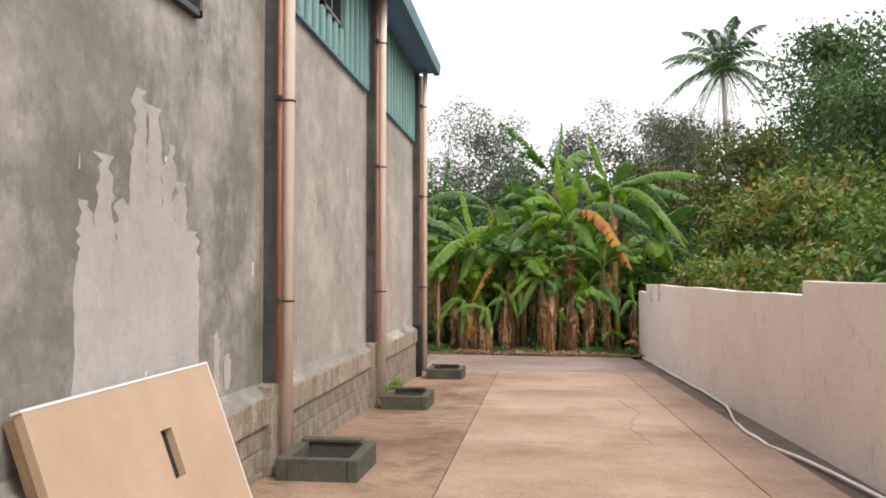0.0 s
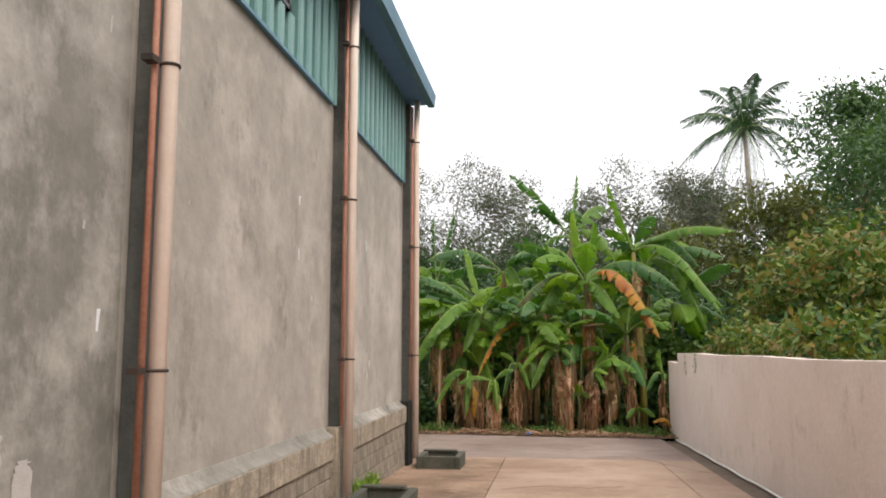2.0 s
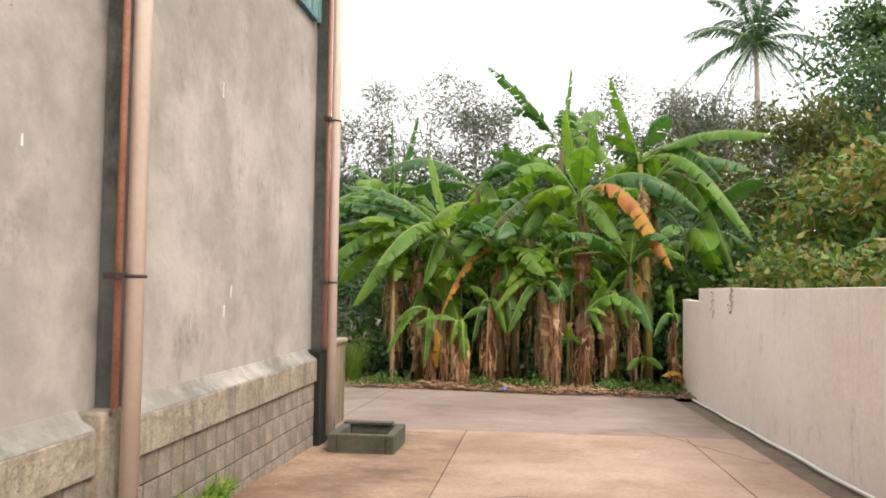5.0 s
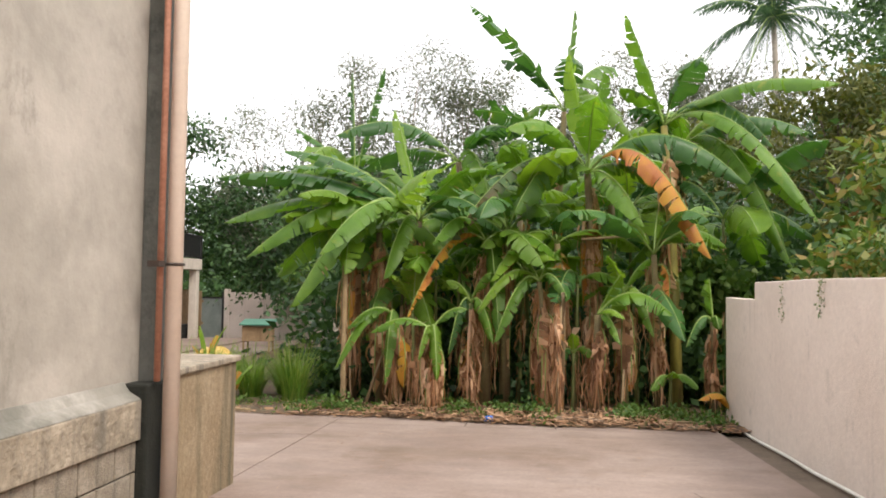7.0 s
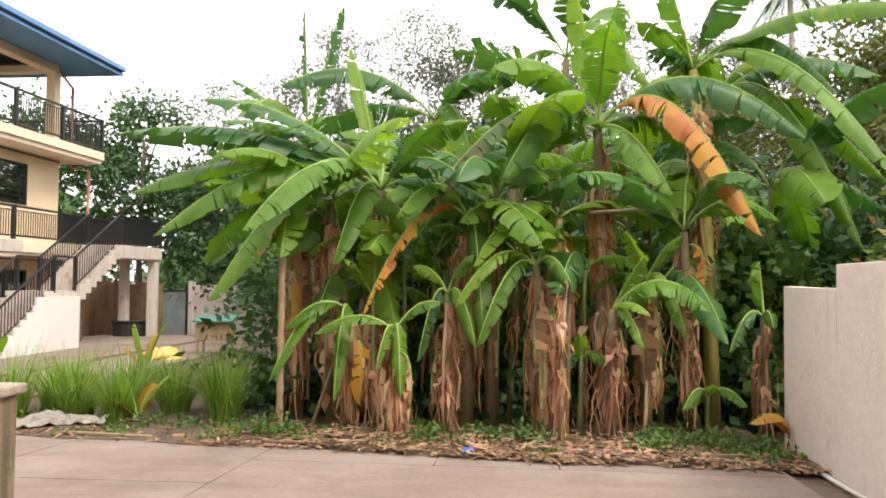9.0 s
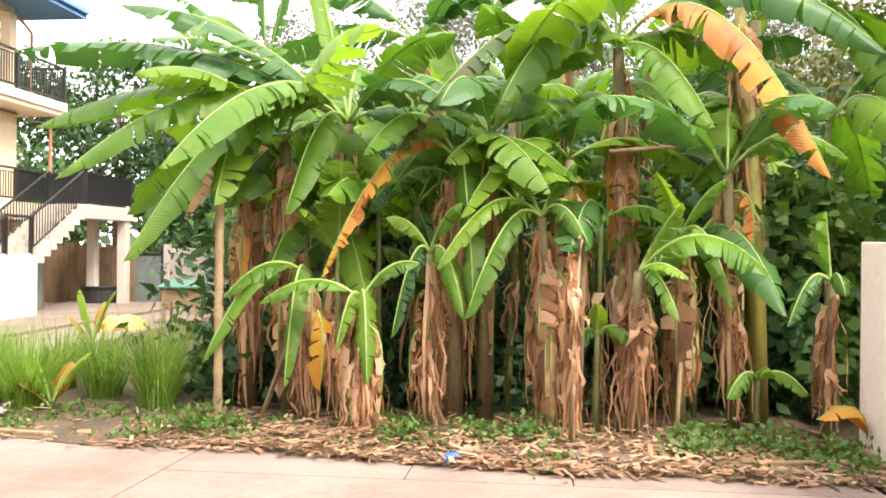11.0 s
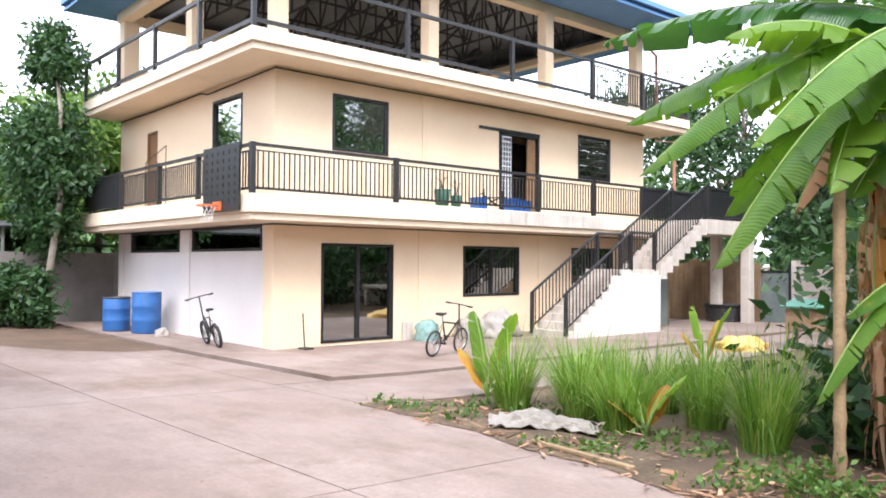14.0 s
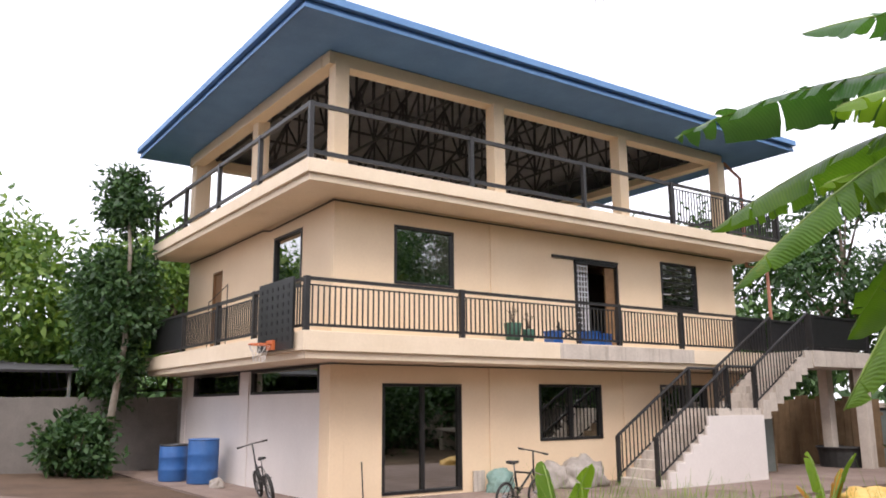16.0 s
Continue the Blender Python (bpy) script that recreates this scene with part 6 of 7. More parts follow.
def leaf_cloud(name, centres, radii, count, size, mat, parent=None, label="", flat=0.5, seed=0, droop=0.3, aspect=0.45):
    """Many small pointed leaves round a set of clump centres."""
    g = np.random.default_rng(seed)
    centres, radii = np.asarray(centres, float), np.asarray(radii, float)
    wts = radii ** 2 / np.sum(radii ** 2)
    idx = g.choice(len(centres), count, p=wts)
    d = g.normal(size=(count, 3))
    d /= np.linalg.norm(d, axis=1, keepdims=True)
    rad = radii[idx] * (0.25 + 0.95 * g.random(count) ** 0.8)
    lump_n = 1 + 0.28 * np.sin(d[:, 0] * 5 + idx) * np.sin(d[:, 1] * 6 + 2 * idx) + 0.2 * np.sin(d[:, 2] * 9 + idx)
    p = centres[idx] + d * (rad * lump_n)[:, None] * np.array([1, 1, 1 - 0.35 * flat])
    axis = g.normal(size=(count, 3)) + d * 0.6
    axis[:, 2] -= droop
    axis /= np.linalg.norm(axis, axis=1, keepdims=True)
    w = np.cross(axis, d + 0.6 * g.normal(size=(count, 3)))
    w /= np.linalg.norm(w, axis=1, keepdims=True) + 1e-6
    s = size * (0.6 + 0.8 * g.random(count))[:, None]
    nrm = np.cross(axis, w)
    v = np.empty((count, 4, 3))
    v[:, 0] = p
    v[:, 1] = p + axis * s * 0.45 + w * s * aspect * 0.5 + nrm * s * 0.08
    v[:, 2] = p + axis * s - nrm * s * 0.05
    v[:, 3] = p + axis * s * 0.45 - w * s * aspect * 0.5 + nrm * s * 0.08
    q = np.arange(count * 4).reshape(-1, 4)
    return flat_mesh(name, v.reshape(-1, 3), q, mat, parent, label)


def tree(x, y, h, spread, mat, count, size, seed, label, bark=BARK, lean=(0, 0), trunk=0.14, crown_low=0.4, name="tree", clumps=26, group="", aspect=0.45, clump_r=(0.16, 0.3)):
    g = np.random.default_rng(seed)
    z = gz(x, y) - 0.15 + max(0, min(1, (x - 4) / 30)) * 2.0 * (y > 20)
    t = thing(name, x, y, z, label, "tree", group)
    bm = bmesh.new()
    top = Vector((lean[0], lean[1], h * 0.85))
    spine = [Vector((0, 0, 0)), Vector((lean[0] * 0.25 + 0.1 * g.normal(), lean[1] * 0.25, h * 0.3)), Vector((lean[0] * 0.6 + 0.15 * g.normal(), lean[1] * 0.6, h * 0.6)), top]
    tube(bm, spine, trunk, 9, trunk * 0.25)
    cs, rs = [], []
    for i in range(clumps):
        k = crown_low + (1 - crown_low) * g.random()
        a = 2.4 * i + g.normal() * 0.4
        rr = spread * math.sqrt(g.random()) * (1.05 - 0.75 * max(0, (k - 0.55) / 0.45) ** 2)
        c = Vector((lean[0] * k + rr * math.cos(a), lean[1] * k + rr * math.sin(a), h * k))
        cs.append(c)
        rs.append(spread * g.uniform(*clump_r))
        if i % 2 == 0:
            s0 = spine[1].lerp(spine[2], g.random()) if k < 0.7 else spine[2].lerp(top, 0.5 * g.random())
            mid = s0.lerp(c, 0.5) + Vector((0, 0, 0.08 * h * g.random()))
            tube(bm, [s0, mid, c], trunk * 0.33, 6, trunk * 0.06)
    part("trunk", bm, bark, t, smooth=True)
    leaf_cloud("crown", cs, rs, count, size, mat, t, "", 0.5, seed + 5, aspect=aspect)
    return t


# trees behind the boundary wall and the clump
FAR = [
    (7.8, 24.5, 4.6, 2.6, LEAF_RUST, 7000, 0.24, 21, "rusty-tipped leafy shrub behind the boundary wall"),
    (7.6, 20.0, 3.9, 2.2, LEAF_LIGHT, 6000, 0.22, 22, "bright green leafy shrub behind the boundary wall"),
    (8.8, 17.0, 4.3, 2.2, LEAF_LIGHT, 5000, 0.22, 23, "yellow-green shrub behind the boundary wall"),
    (9.5, 27.5, 5.6, 3.2, LEAF_RUST, 8000, 0.24, 24, "large leafy shrub with rusty shoots"),
    (15.5, 36.0, 12.2, 4.2, LEAF_MID, 13000, 0.26, 25, "tall dark green mango tree"),
    (20.5, 41.0, 12.2, 5.0, LEAF_MID, 14000, 0.28, 26, "tall dark green mango tree"),
    (9.5, 38.0, 8.2, 3.4, LEAF_OLIVE, 9000, 0.24, 27, "olive-brown leafy tree beyond the wall"),
    (6.0, 41.0, 7.2, 3.2, LEAF_OLIVE, 8000, 0.24, 28, "olive-brown leafy tree beyond the wall"),
    (14.5, 25.5, 7.6, 3.6, LEAF_MID, 9000, 0.25, 29, "leafy green tree beyond the wall"),
    (12.5, 19.0, 6.4, 3.2, LEAF_LIGHT, 8000, 0.24, 30, "light green leafy tree beyond the wall"),
    (4.2, 30.5, 3.6, 2.0, LEAF_DARK, 6000, 0.2, 31, "dark undergrowth shrub behind the clump"),
    (1.5, 33.0, 4.0, 2.6, LEAF_DARK, 7000, 0.22, 32, "dark undergrowth shrub behind the clump"),
    (-2.0, 34.0, 4.0, 2.6, LEAF_DARK, 7000, 0.22, 33, "dark undergrowth shrub behind the clump"),
    (-5.5, 47.0, 7.0, 3.2, LEAF_DARK, 9000, 0.26, 34, "dark leafy tree behind the rear wall"),
    (-10.0, 47.5, 7.2, 3.4, LEAF_DARK, 9000, 0.26, 35, "dark leafy tree behind the rear wall"),
    (-17.5, 50.0, 10.2, 3.4, LEAF_DARK, 10000, 0.28, 36, "round dark leafy tree behind the rear wall"),
    (-22.0, 48.5, 9.5, 4.2, LEAF_MID, 9000, 0.27, 37, "leafy tree behind the house"),
    (-2.0, 49.0, 8.0, 3.4, LEAF_MID, 8000, 0.26, 38, "leafy tree behind the rear wall"),
    (3.0, 50.0, 8.0, 3.6, LEAF_OLIVE, 8000, 0.26, 39, "olive leafy tree beyond the wall"),
    (-33.0, 29.0, 8.6, 4.2, LEAF_LIGHT, 17000, 0.34, 41, "light green tree behind the shed"),
    (-36.0, 22.0, 9.0, 4.4, LEAF_LIGHT, 17000, 0.34, 42, "light green tree behind the shed"),
    (-31.0, 35.0, 8.8, 4.0, LEAF_LIGHT, 16000, 0.34, 43, "light green tree behind the house"),
    (-38.0, 34.0, 10.5, 4.6, LEAF_MID, 8000, 0.32, 44, "green tree behind the house"),
    (-26.0, 46.0, 9.0, 4.2, LEAF_MID, 8000, 0.3, 45, "green tree behind the house"),
    (-37.0, 14.0, 9.0, 4.4, LEAF_MID, 7000, 0.32, 46, "green tree beyond the yard"),
    (10.0, 8.0, 6.5, 3.0, LEAF_MID, 5000, 0.26, 47, "green tree beyond the boundary wall"),
    (10.0, -2.0, 7.0, 3.2, LEAF_MID, 5000, 0.28, 48, "green tree beyond the boundary wall"),
    # four unseen trees, added so that the house windows reflect green
    (15.0, 4.0, 11.5, 4.5, LEAF_MID, 7000, 0.32, 51, "unseen tall tree added beyond the boundary wall for window reflections"),
    (16.0, 12.0, 12.0, 4.8, LEAF_MID, 7000, 0.32, 52, "unseen tall tree added beyond the boundary wall for window reflections"),
    (21.0, 20.0, 12.5, 5.0, LEAF_MID, 7000, 0.32, 53, "unseen tall tree added beyond the boundary wall for window reflections"),
    (22.0, 28.0, 12.5, 5.0, LEAF_MID, 8000, 0.32, 54, "unseen tall tree added beyond the boundary wall for window reflections"),
    (12.5, 43.0, 9.8, 3.4, LEAF_MID, 9000, 0.26, 55, "hazy green tree beyond the wall"),
    (16.5, 47.0, 12.2, 4.2, LEAF_MID, 10000, 0.28, 56, "hazy green tree beyond the wall"),
    (19.5, 55.0, 17.2, 5.0, LEAF_MID, 14000, 0.34, 57, "tall hazy tree in the distance"),
    (27.5, 52.0, 17.0, 6.0, LEAF_MID, 14000, 0.34, 58, "tall hazy tree in the distance"),
    (4.0, 60.0, 11.5, 5.0, LEAF_OLIVE, 9000, 0.34, 59, "tall hazy tree in the distance"),
    (-3.0, 62.0, 11.0, 5.0, LEAF_MID, 9000, 0.34, 60, "tall hazy tree in the distance"),
    (11.0, 60.0, 12.5, 5.0, LEAF_MID, 9000, 0.34, 61, "tall hazy tree in the distance"),
    (-12.0, 62.0, 9.5, 5.0, LEAF_MID, 9000, 0.34, 62, "tall hazy tree in the distance"),
    (-7.5, 43.0, 6.6, 3.0, LEAF_DARK, 9000, 0.24, 71, "dark leafy tree behind the rear wall"),
    (-3.5, 41.5, 6.6, 3.0, LEAF_DARK, 9000, 0.24, 72, "dark leafy tree behind the clump"),
    (0.5, 41.0, 7.0, 3.0, LEAF_DARK, 9000, 0.24, 73, "dark leafy tree behind the clump"),
    (4.0, 38.0, 6.4, 2.8, LEAF_DARK, 8000, 0.24, 74, "dark leafy tree behind the clump"),
    (-12.5, 48.5, 7.4, 3.4, LEAF_DARK, 9000, 0.26, 75, "dark leafy tree behind the rear wall"),
    # unseen trees added behind the drive to close the reflections
    (4.0, -18.0, 8.0, 4.0, LEAF_MID, 5000, 0.32, 49, "unseen green tree added behind the drive for reflections"),
    (-6.0, -20.0, 8.0, 4.0, LEAF_MID, 5000, 0.32, 50, "unseen green tree added behind the drive for reflections"),
]
for x, y, h, sp, m, n, sz, sd, lab in FAR:
    shrub = h < 6
    tree(x, y, h, sp, m, n, sz, sd, lab, trunk=0.07 if shrub else 0.18, crown_low=0.12 if shrub else 0.28, name="shrub" if shrub else "tree", clumps=24 if shrub else 34, clump_r=(0.26, 0.46) if shrub else (0.2, 0.42))
# thin feathery bamboo on the skyline
for i, (x, y, h) in enumerate(((-5.4, 45.0, 12.6), (-6.9, 46.0, 12.2), (-9.8, 46.5, 11.4), (-12.0, 47.0, 10.4), (-4.3, 46.5, 12.2), (-1.0, 47.0, 12.0), (1.5, 48.0, 11.0), (4.6, 48.5, 12.8), (7.3, 48.5, 12.6), (9.6, 47.0, 11.6), (-8.0, 47.0, 10.2), (12.0, 50.0, 11.0), (-3.2, 45.5, 12.0), (3.0, 49.0, 11.6), (6.0, 47.0, 11.8), (8.6, 49.5, 12.0))):
    tree(x, y, h, 2.0, LEAF_GREY, 5200, 0.2, 60 + i, "thin grey-green feathery bamboo on the skyline", PALEBARK, (0.6 * (-1) ** i, 0), 0.05, 0.35, "bamboo_clump", 40, "bamboo on the skyline", 0.24, (0.25, 0.6))
# dense woods that close the distance
g = np.random.default_rng(99)
cs, rs = [], []
for k in range(230):
    a = g.uniform(0, 2 * math.pi)
    d = g.uniform(60, 85)
    cs.append((-8 + d * math.cos(a), 22 + d * math.sin(a), g.uniform(0, 7)))
    rs.append(g.uniform(3, 5))
tagged(leaf_cloud("far_woods", cs, rs, 60000, 1.1, LEAF_MID, None, "", 0.3, 98, aspect=0.7), "dense green woods round the yard", "woods", kind="stuff")
# undergrowth added to fill the gaps behind the clump and the wall; LEAF_DARK stands in for deep shade
low = [(g.uniform(-3.8, 3.0), g.uniform(26.2, 28.6), g.uniform(0.0, 0.7)) for _ in range(70)]
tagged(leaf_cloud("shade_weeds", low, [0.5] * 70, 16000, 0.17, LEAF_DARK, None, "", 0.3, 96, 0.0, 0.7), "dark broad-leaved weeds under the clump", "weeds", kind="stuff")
bush = [(g.uniform(2.75, 3.9), g.uniform(26.3, 27.2), g.uniform(0.3, 2.5)) for _ in range(26)]
tagged(leaf_cloud("climbing_weeds", bush, [0.42] * 26, 5200, 0.17, WEED, None, "", 0.3, 95, 0.3, 0.8), "broad-leaved green climbers beside the clump", "weeds", kind="stuff")
cs = [(x, y, zc) for x, y, zc in zip(g.uniform(-5, 9, 90), g.uniform(28.2, 40, 90), g.uniform(0.2, 3.2, 90))] + [(g.uniform(5.4, 12), g.uniform(10, 30), g.uniform(0.3, 2.0)) for _ in range(60)]
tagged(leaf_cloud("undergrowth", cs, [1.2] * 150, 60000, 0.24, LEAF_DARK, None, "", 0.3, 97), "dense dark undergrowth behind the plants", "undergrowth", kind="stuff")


def coconut(x, y, h, seed, frond=3.6):
    g = np.random.default_rng(seed)
    z = gz(x, y) + 0.5
    t = thing("coconut_palm", x, y, z, "tall coconut palm with drooping feather fronds", "palm")
    bm = bmesh.new()
    tube(bm, [(0.6, 0, -1), (0.3, 0, h * 0.4), (0, 0, h)], 0.2, 9, 0.12)
    part("trunk", bm, PALEBARK, t, smooth=True)
    for i in range(26):
        a = 2.4 * i + g.normal() * 0.2
        el = 1.45 - 2.75 * i / 26
        c = np.array((0, 0, h))
        d = np.array((math.cos(a), math.sin(a), 0))
        tip = c + d * frond * (0.15 + 0.85 * math.cos(el)) + np.array((0, 0, frond * (math.sin(el) * 0.95 - 0.25)))
        ctl = c + d * frond * 0.5 * math.cos(el) + np.array((0, 0, frond * (0.24 + 0.45 * math.sin(el))))
        verts, quads = [], []
        n = 64
        for k in range(3, n):
            s = k / n
            p = (1 - s) ** 2 * c + 2 * s * (1 - s) * ctl + s * s * tip
            tg = 2 * (1 - s) * (ctl - c) + 2 * s * (tip - ctl)
            tg /= np.linalg.norm(tg)
            sd = np.cross(tg, (0, 0, 1.0))
            sd /= np.linalg.norm(sd) + 1e-6
            ln = 0.75 * math.sin(math.pi * min(1, 0.12 + s * 0.86)) ** 0.6
            for q in (-1, 1):
                e = p + (sd * q * 0.75 + tg * 0.45 + np.array((0, 0, -0.45 - 0.6 * g.random()))) * ln
                b = len(verts)
                w = tg * 0.018
                verts += [p - w, p + w, (p + e) / 2 + w * 1.2 + np.array((0, 0, 0.05)), e]
                quads.append((b, b + 1, b + 2, b + 3))
        f = flat_mesh("frond", verts, quads, PALMM, t)
        bm = bmesh.new()
        tube(bm, [tuple((1 - s) ** 2 * c + 2 * s * (1 - s) * ctl + s * s * tip) for s in np.linspace(0, 1, 8)], 0.035, 5, 0.008)
        part("frond_rib", bm, RIB, f)


coconut(11.6, 51.2, 14.8, 5, 4.2)
# tree beside the house: bent trunk, dark crown in two storeys
t = thing("yard_tree", -24.6, 24.9, -0.3, "slender yard tree with a bent trunk and dark crown", "tree")
bm = bmesh.new()
tube(bm, [(0, 0, 0), (-0.1, 0, 0.9), (0.55, 0.0, 2.2), (0.85, 0.1, 3.6), (0.65, 0.1, 4.8), (0.75, 0.1, 6.0), (0.2, 0.1, 7.4)], 0.115, 10, 0.04)
tube(bm, [(0.85, 0.1, 3.6), (0.0, 0.1, 4.6), (-0.9, 0, 5.3)], 0.07, 7, 0.03)
tube(bm, [(0.6, 0.1, 4.4), (0.3, 0.5, 5.2), (0.0, 0.8, 5.6)], 0.06, 7, 0.02)
part("trunk", bm, PALEBARK, t, "mottled pale bark", smooth=True)
leaf_cloud("crown", [(-0.2, 0, 4.5), (0.4, 0.2, 5.0), (-1.0, 0, 5.0), (0.2, -0.3, 5.5), (-0.5, 0.3, 5.7), (0.7, 0.2, 4.2), (-1.6, 0.2, 4.4), (-0.4, 0, 3.3), (0.5, 0.1, 3.1), (-1.2, 0.1, 3.4), (-0.3, 0.2, 2.4)], [1.0, 0.9, 1.0, 0.85, 0.8, 0.75, 0.85, 0.8, 0.6, 0.8, 0.6], 13000, 0.2, LEAF_DARK, t, seed=201)
leaf_cloud("upper_crown", [(0.0, 0.1, 7.7), (0.5, 0.2, 7.3), (-0.5, 0.1, 7.3), (0.1, 0, 8.2)], [0.75, 0.6, 0.6, 0.5], 3200, 0.2, LEAF_DARK, t, seed=202)
b = thing("yard_bush", -24.3, 24.1, -0.3, "dense dark green bush against the grey wall", "bush")
bm = bmesh.new()
for k in range(7):
    tube(bm, [(0, 0, 0), (0.4 * math.cos(k), 0.4 * math.sin(k), 0.7), (0.8 * math.cos(k), 0.7 * math.sin(k), 1.2)], 0.03, 5, 0.01)
part("branches", bm, BARK, b)
leaf_cloud("foliage", [(0, 0, 0.8), (0.5, 0.3, 0.6), (-0.5, -0.3, 0.7), (0.2, -0.5, 1.1), (0.1, 0.4, 1.3), (-0.2, 0, 1.5)], [0.6, 0.5, 0.55, 0.5, 0.45, 0.4], 4200, 0.2, LEAF_DARK, b, seed=203)
# papaya-like sapling by the rear wall
pp = thing("papaya_sapling", -7.0, 38.0, -0.2, "young bright green papaya by the rear wall", "tree")
bm = bmesh.new()
tube(bm, [(0, 0, 0), (0.05, 0, 2.2)], 0.06, 8, 0.04)
for k in range(9):
    tube(bm, [(0.05, 0, 2.1), (0.9 * math.cos(k * 0.7), 0.9 * math.sin(k * 0.7), 2.6)], 0.015, 5)
part("trunk", bm, PALEBARK, pp)
leaf_cloud("crown", [(0.9 * math.cos(k * 0.7), 0.9 * math.sin(k * 0.7), 2.6) for k in range(9)] + [(0, 0, 2.9)], [0.45] * 10, 3200, 0.15, LEAF_LIGHT, pp, seed=204)


def bed_edge(x):
    return 23.2 + 0.45 * max(0, min(1, (0.3 - x) / 3.0)) + 0.5 * max(0, min(1, (-3.6 - x) / 3.5)) + 0.12 * noise.noise(Vector((x * 1.2, 0, 4)))


def grass_clump(x, y, h, r, n, seed):
    g = np.random.default_rng(seed)
    c = thing("lemongrass_clump", x, y, gz(x, y) - 0.12, "dense green clump of tall lemongrass", "grass", "lemongrass bed")
    verts, quads = [], []
    for _ in range(n):
        a, rr = g.uniform(0, 6.28), r * 0.35 * math.sqrt(g.random())
        p0 = np.array((rr * math.cos(a), rr * math.sin(a), 0))
        b = a + g.normal() * 0.5
        out = g.uniform(0.1, 1.25) * r
        ln = h * g.uniform(0.6, 1.08)
        d = np.array((math.cos(b), math.sin(b), 0))
        sdv = np.array((-d[1], d[0], 0))
        droop = max(0, g.normal(0.32, 0.32)) * ln * 0.75
        base = len(verts)
        for i in range(6):
            k = i / 5
            p = p0 + d * out * k ** 1.6 + np.array((0, 0, ln * k - droop * k ** 3))
            w = 0.0085 * (1 - k * 0.85)
            verts += [p - sdv * w, p + sdv * w]
        for i in range(5):
            quads.append((base + 2 * i, base + 2 * i + 1, base + 2 * i + 3, base + 2 * i + 2))
    tagged(flat_mesh("foliage", verts, quads, GRASSM, c), kind="stuff")


for i, (x, y, h) in enumerate(((-7.15, 25.5, 1.2), (-6.3, 25.75, 1.15), (-5.55, 25.5, 1.1), (-5.2, 26.5, 1.1), (-4.15, 25.75, 1.3), (-4.55, 26.8, 1.1), (-3.75, 26.9, 1.0), (-6.1, 27.0, 1.1), (-7.2, 26.7, 1.05), (-7.7, 28.0, 0.9), (-6.4, 28.5, 0.85))):
    grass_clump(x, y, h, 0.56, 420, 300 + i)
# broad-leaved young plants at the bed's edge
for x, y, h, sd in ((-8.0, 25.9, 1.25, 1), (-5.25, 25.45, 0.75, 2), (-7.9, 31.0, 1.2, 3)):
    z = gz(x, y) - 0.12
    t = thing("young_banana", x, y, z, "young bright yellow-green banana shoot in the grass", "plant", "young shoots")
    for k, (dx, dy, hh, w) in enumerate(((-0.22, -0.05, 1.0, 0.17), (0.42, 0.1, 1.0, 0.12), (0.1, 0.25, 0.8, 0.12), (-0.35, -0.2, 0.6, 0.12))):
        leaf_mesh(t, (0, 0, 0.1), (dx * 0.3, dy * 0.3, h * hh * 0.7), (dx, dy, h * hh), w, BAN_FRESH if k < 2 else BAN_ORANGE, 0.1, 0.2, 16)
# low weeds, litter and dry straw along the bed
g = np.random.default_rng(55)
cs, rs = [], []
for k in range(130):
    x = g.uniform(-8.2, 3.0)
    y = bed_edge(x) + 0.15 + abs(g.normal()) * 0.8
    if -2.4 < x < 1.9 and y < 25 and g.random() < 0.62:
        continue
    if math.hypot(x + 6.0, y - 24.8) < 0.72:
        continue
    cs.append((x, y, gz(x, y) - 0.02))
    rs.append(g.uniform(0.1, 0.28))
for x, y in ((0.05, 24.5), (-0.2, 24.35), (1.55, 24.5), (1.9, 24.4), (2.3, 24.5), (-0.95, 24.3), (1.3, 23.9), (2.5, 24.0), (-2.9, 24.3), (-3.2, 24.4)):
    for _ in range(3):
        cs.append((x + g.normal() * 0.12, y + g.normal() * 0.1, gz(x, y) + 0.08))
        rs.append(g.uniform(0.15, 0.28))
tagged(leaf_cloud("low_weeds", cs, rs, 7500, 0.065, WEED, None, "", 1.2, 56, -0.3, 0.6), "low green weeds along the garden's edge", "weeds", kind="stuff")
verts, quads = [], []
for k in range(5200):
    x = g.uniform(-3.6, 3.0) if g.random() < 0.75 else g.uniform(-8, 3)
    y = bed_edge(x) - 0.08 + abs(g.normal()) * 0.9
    a = g.uniform(0, 6.28)
    ln, w = g.uniform(0.03, 0.20), g.uniform(0.004, 0.022)
    z = gz(x, y) + 0.0 + g.random() * (0.10 if -2.4 < x < 1.9 else 0.05)
    d, s = np.array((math.cos(a), math.sin(a), 0.15 * g.normal())), np.array((-math.sin(a), math.cos(a), 0.3 * g.normal()))
    p = np.array((x, y, z))
    b = len(verts)
    verts += [p - s * w, p + s * w, p + d * ln + s * w * 0.6, p + d * ln - s * w * 0.6]
    quads.append((b, b + 1, b + 2, b + 3))
tagged(flat_mesh("leaf_litter", verts, quads, LITTERM), "brown dry banana leaf litter on the soil", "litter", kind="stuff")
# soil bed raised to the pavement's edge
bm = bmesh.new()
xs = np.linspace(-8.4, 3.05, 46)
rows = []
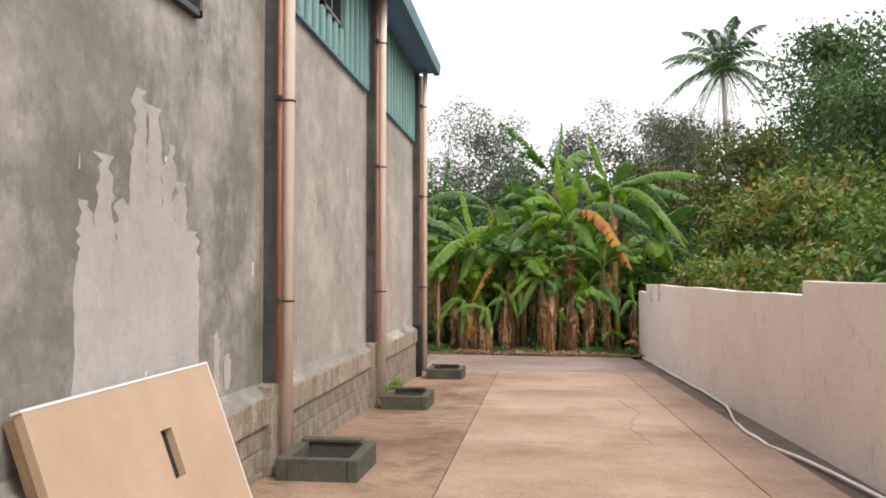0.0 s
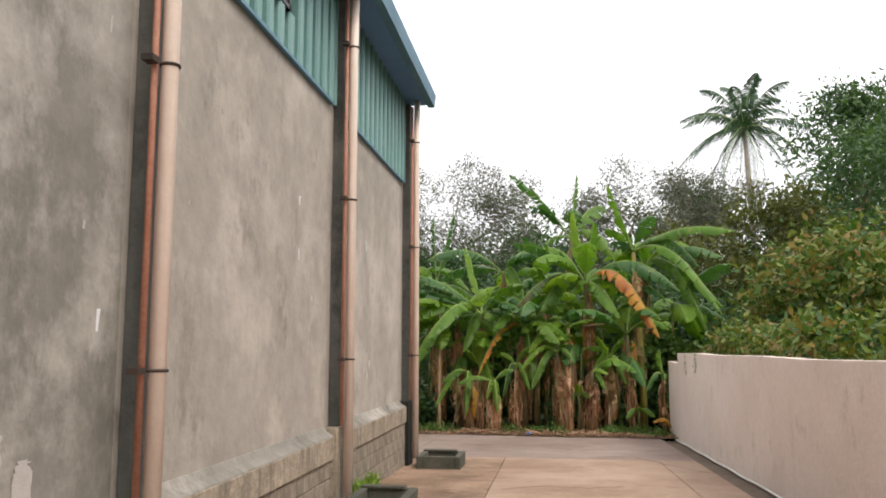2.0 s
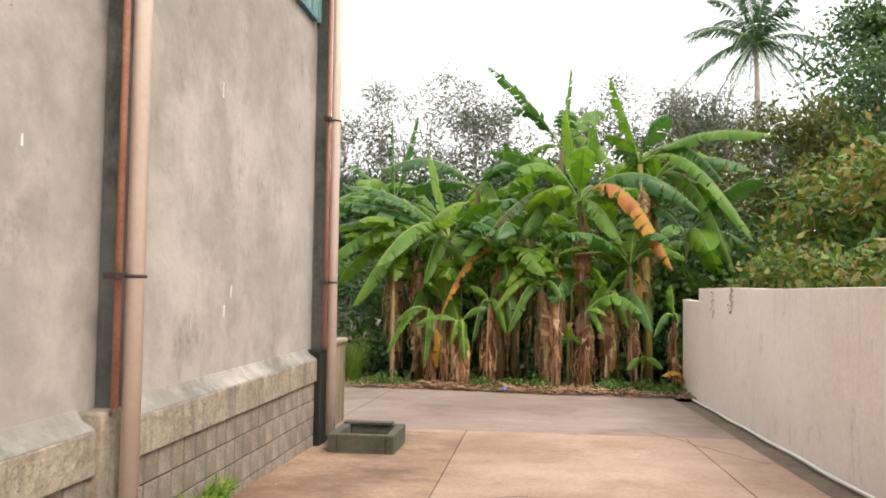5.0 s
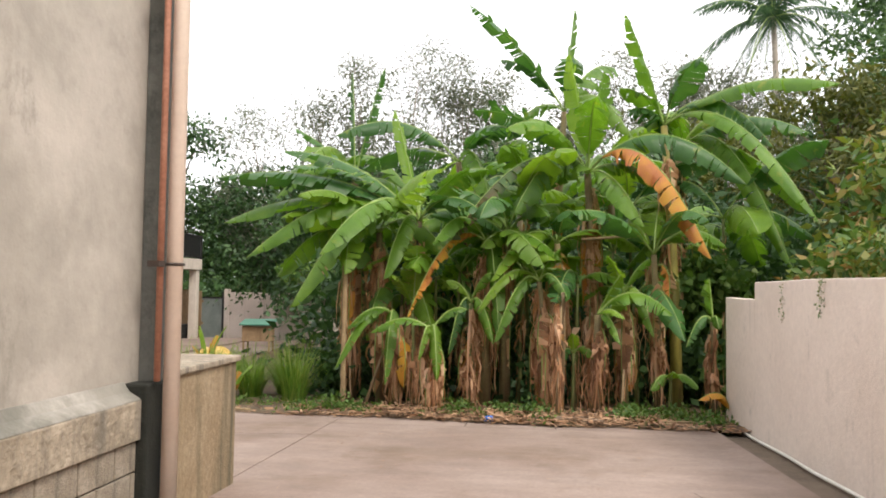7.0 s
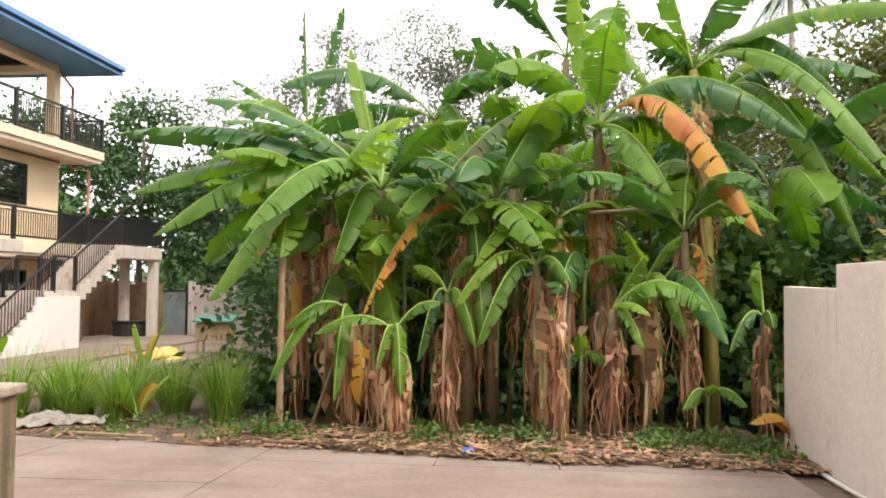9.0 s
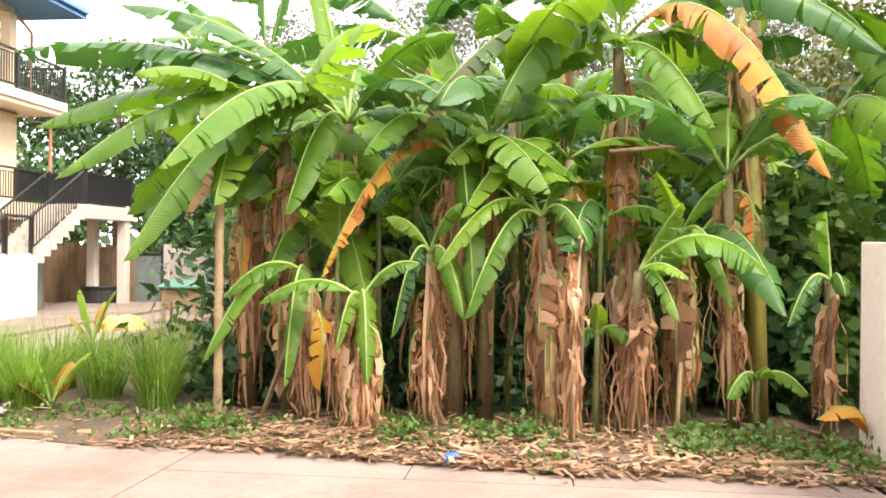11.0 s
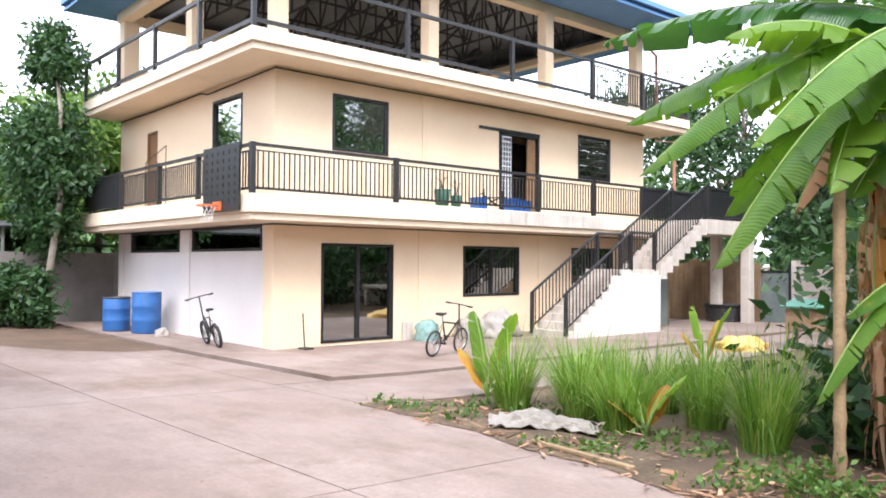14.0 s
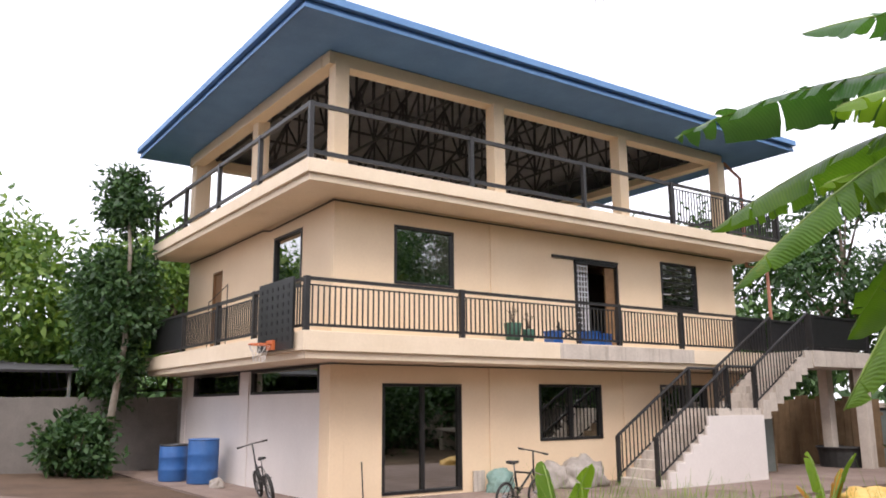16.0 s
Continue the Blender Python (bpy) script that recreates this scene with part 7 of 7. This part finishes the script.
for j, off in enumerate((0.0, 0.25, 0.6, 1.2, 2.5, 6.0, 12.0, 19.5)):
    row = []
    for x in xs:
        edge = 23.2 + 0.45 * max(0, min(1, (0.3 - x) / 3.0)) + 0.5 * max(0, min(1, (-3.6 - x) / 3.5)) + 0.12 * noise.noise(Vector((x * 1.2, 0, 4)))
        y = edge + off
        z = gz(x, y) + (0.008 if j == 0 else 0.03 if off < 0.7 else 0.03 - 0.07 * min(1, off - 0.6)) + 0.02 * noise.noise(Vector((x * 1.5, y * 1.5, 1)))* (j > 0)
        row.append(bm.verts.new((x, y, z)))
    rows.append(row)
for a, b in zip(rows, rows[1:]):
    for i in range(len(xs) - 1):
        bm.faces.new((a[i], a[i + 1], b[i + 1], b[i]))
tagged(part("garden_bed", bm, SOIL, smooth=True), "brown soil bed with sparse growth", "soil", kind="structure")
# planks and fallen bits at the bed's edge
for x, y, ln, a, m in ((1.3, 23.55, 1.6, -4, WOOD), (0.75, 23.75, 0.7, 8, WOOD), (-4.9, 24.0, 1.2, -6, BAMBOOM), (2.2, 23.75, 1.3, 10, BAMBOOM)):
    o = boxes("fallen_stick", m, [(-ln / 2, ln / 2, -0.03, 0.03, 0, 0.035)], bevel=0.008)
    o.matrix_world = pose(x, y, gz(x, y) + 0.02, 0, 0, a)
    tagged(o, "weathered stick lying at the garden's edge", "stick")
o = boxes("rotten_plank", DRAINM, [(-0.36, 0.36, -0.1, 0.1, 0, 0.04)], bevel=0.012)
o.matrix_world = pose(0.75, 23.62, gz(0.75, 23.6) + 0.03, 2, 0, -9)
tagged(o, "dark rotten plank lying at the garden's edge", "plank")
lump("plastic_scrap", -0.55, 23.45, gz(-0.5, 23.4) + 0.02, 0.07, 0.05, 0.06, BLUEP, "small blue plastic scrap among the litter", "litter", 41)
rail_wire = thing("clothes_rail", -20.3, 26.3, 2.92, "thin wire clothes rail on the balcony", "clothes rail")
for p, q in (((-0.75, 0, 0), (-0.75, 0, 1.22)), ((-0.75, 0, 1.22), (0.55, 0, 1.52)), ((0.55, 0, 1.52), (0.55, 0, 0))):
    bm = bmesh.new()
    tube(bm, [p, q], 0.012, 6)
    part("wire_bar", bm, RAILM, rail_wire)

# scattered leaf bits on the drive, a tuft by the basin, vines over the wall
g = np.random.default_rng(71)
verts, quads = [], []
for k in range(420):
    x = g.uniform(-2.2, 2.5)
    y = g.uniform(4, 23.4)
    if g.random() < 0.5:
        x = -2.3 + abs(g.normal()) * 0.9
    if g.random() < 0.3:
        x, y = g.uniform(-12, -3), g.uniform(19.5, 24.3)
    a = g.uniform(0, 6.28)
    ln, w = g.uniform(0.012, 0.05), g.uniform(0.005, 0.016)
    p = np.array((x, y, gz(x, y) + 0.004 + 0.008 * g.random()))
    d, s = np.array((math.cos(a), math.sin(a), 0.1)), np.array((-math.sin(a), math.cos(a), 0.1))
    b = len(verts)
    verts += [p - s * w, p + d * ln * 0.5 + s * 0.1 * w, p + d * ln + s * w, p + d * ln * 0.6 - s * w]
    quads.append((b, b + 1, b + 2, b + 3))
tagged(flat_mesh("leaf_bits", verts, quads, LITTERM), "small dry leaf bits scattered on the concrete", "litter", kind="stuff")
tagged(leaf_cloud("weed_tuft", [(-2.4, 12.75 + 0.12 * k, 0.32 + 0.03 * math.sin(k)) for k in range(9)], [0.10] * 9, 900, 0.09, GRASSM, None, "", 0.2, 72, -1.0, 0.2), "yellow-green weed tuft at the plinth's foot", "weed")
cs = []
for y0, drop in ((20.45, 0.4), (20.35, 0.28), (21.7, 0.5)):
    cs += [(3.03 + 0.01 * math.sin(9 * k), y0 + 0.03 * math.sin(5 * k), 2.05 - drop * k / 12) for k in range(13)]
tagged(leaf_cloud("hanging_vine", cs, [0.02] * len(cs), 150, 0.032, LEAF_RUST, None, "", 0.2, 73, 1.0, 0.5), "thin vine hanging over the boundary wall", "vine")
cs = [(4.0 + g.uniform(-0.1, 0.9), y, 1.5 + g.uniform(0, 1.0)) for y in np.linspace(12, 24.5, 60)]
tagged(leaf_cloud("wall_shrubs", cs, [0.34] * 60, 6500, 0.17, LEAF_RUST, None, "", 0.2, 74), "green growth crowding over the boundary wall", "growth", kind="stuff")
# orange fallen leaf by the small plant
leaf_mesh(tagged(thing("fallen_leaf", 2.9, 24.3, gz(2.9, 24.3) + 0.02), "orange withered banana leaf leaning beside the wall", "leaf"), (0.18, 0.1, 0.02), (0.1, 0.0, 0.62), (-0.34, -0.1, 0.30), 0.15, BAN_ORANGE, 0.5, 0.45, 18)

# utility pole with overhead wires beyond the yard
pole = thing("utility_pole", 33.0, -11.0, 0.0, "distant utility pole with thin overhead wires", "pole")
bm = bmesh.new()
tube(bm, [(0, 0, -0.5), (0, 0, 9.5)], 0.16, 10, 0.11)
part("mast", bm, STAIRC, pole)
for (ax, ay, az), (nx, ny, nz) in (((-71.4, 93.1, 43.6), (-36.6, 58.4, 30.7)), ((-70.8, 93.8, 43.5), (-36.4, 58.6, 30.6)), ((-72.0, 92.6, 43.7), (-37.0, 58.0, 30.7)), ((-60.8, 99.9, 47.6), (-32.1, 62.6, 29.9)), ((-57.9, 103.3, 45.0), (-29.8, 64.5, 29.4))):
    bm = bmesh.new()
    tube(bm, [(ax - 33, ay + 11, az), (nx - 33, ny + 11, nz), ((ax + 2.2 * (nx - ax)) - 33, (ay + 2.2 * (ny - ay)) + 11, az + 2.0 * (nz - az)), (0, 0, 9.3)], 0.025, 5)
    part("wire", bm, RUBBER, pole)
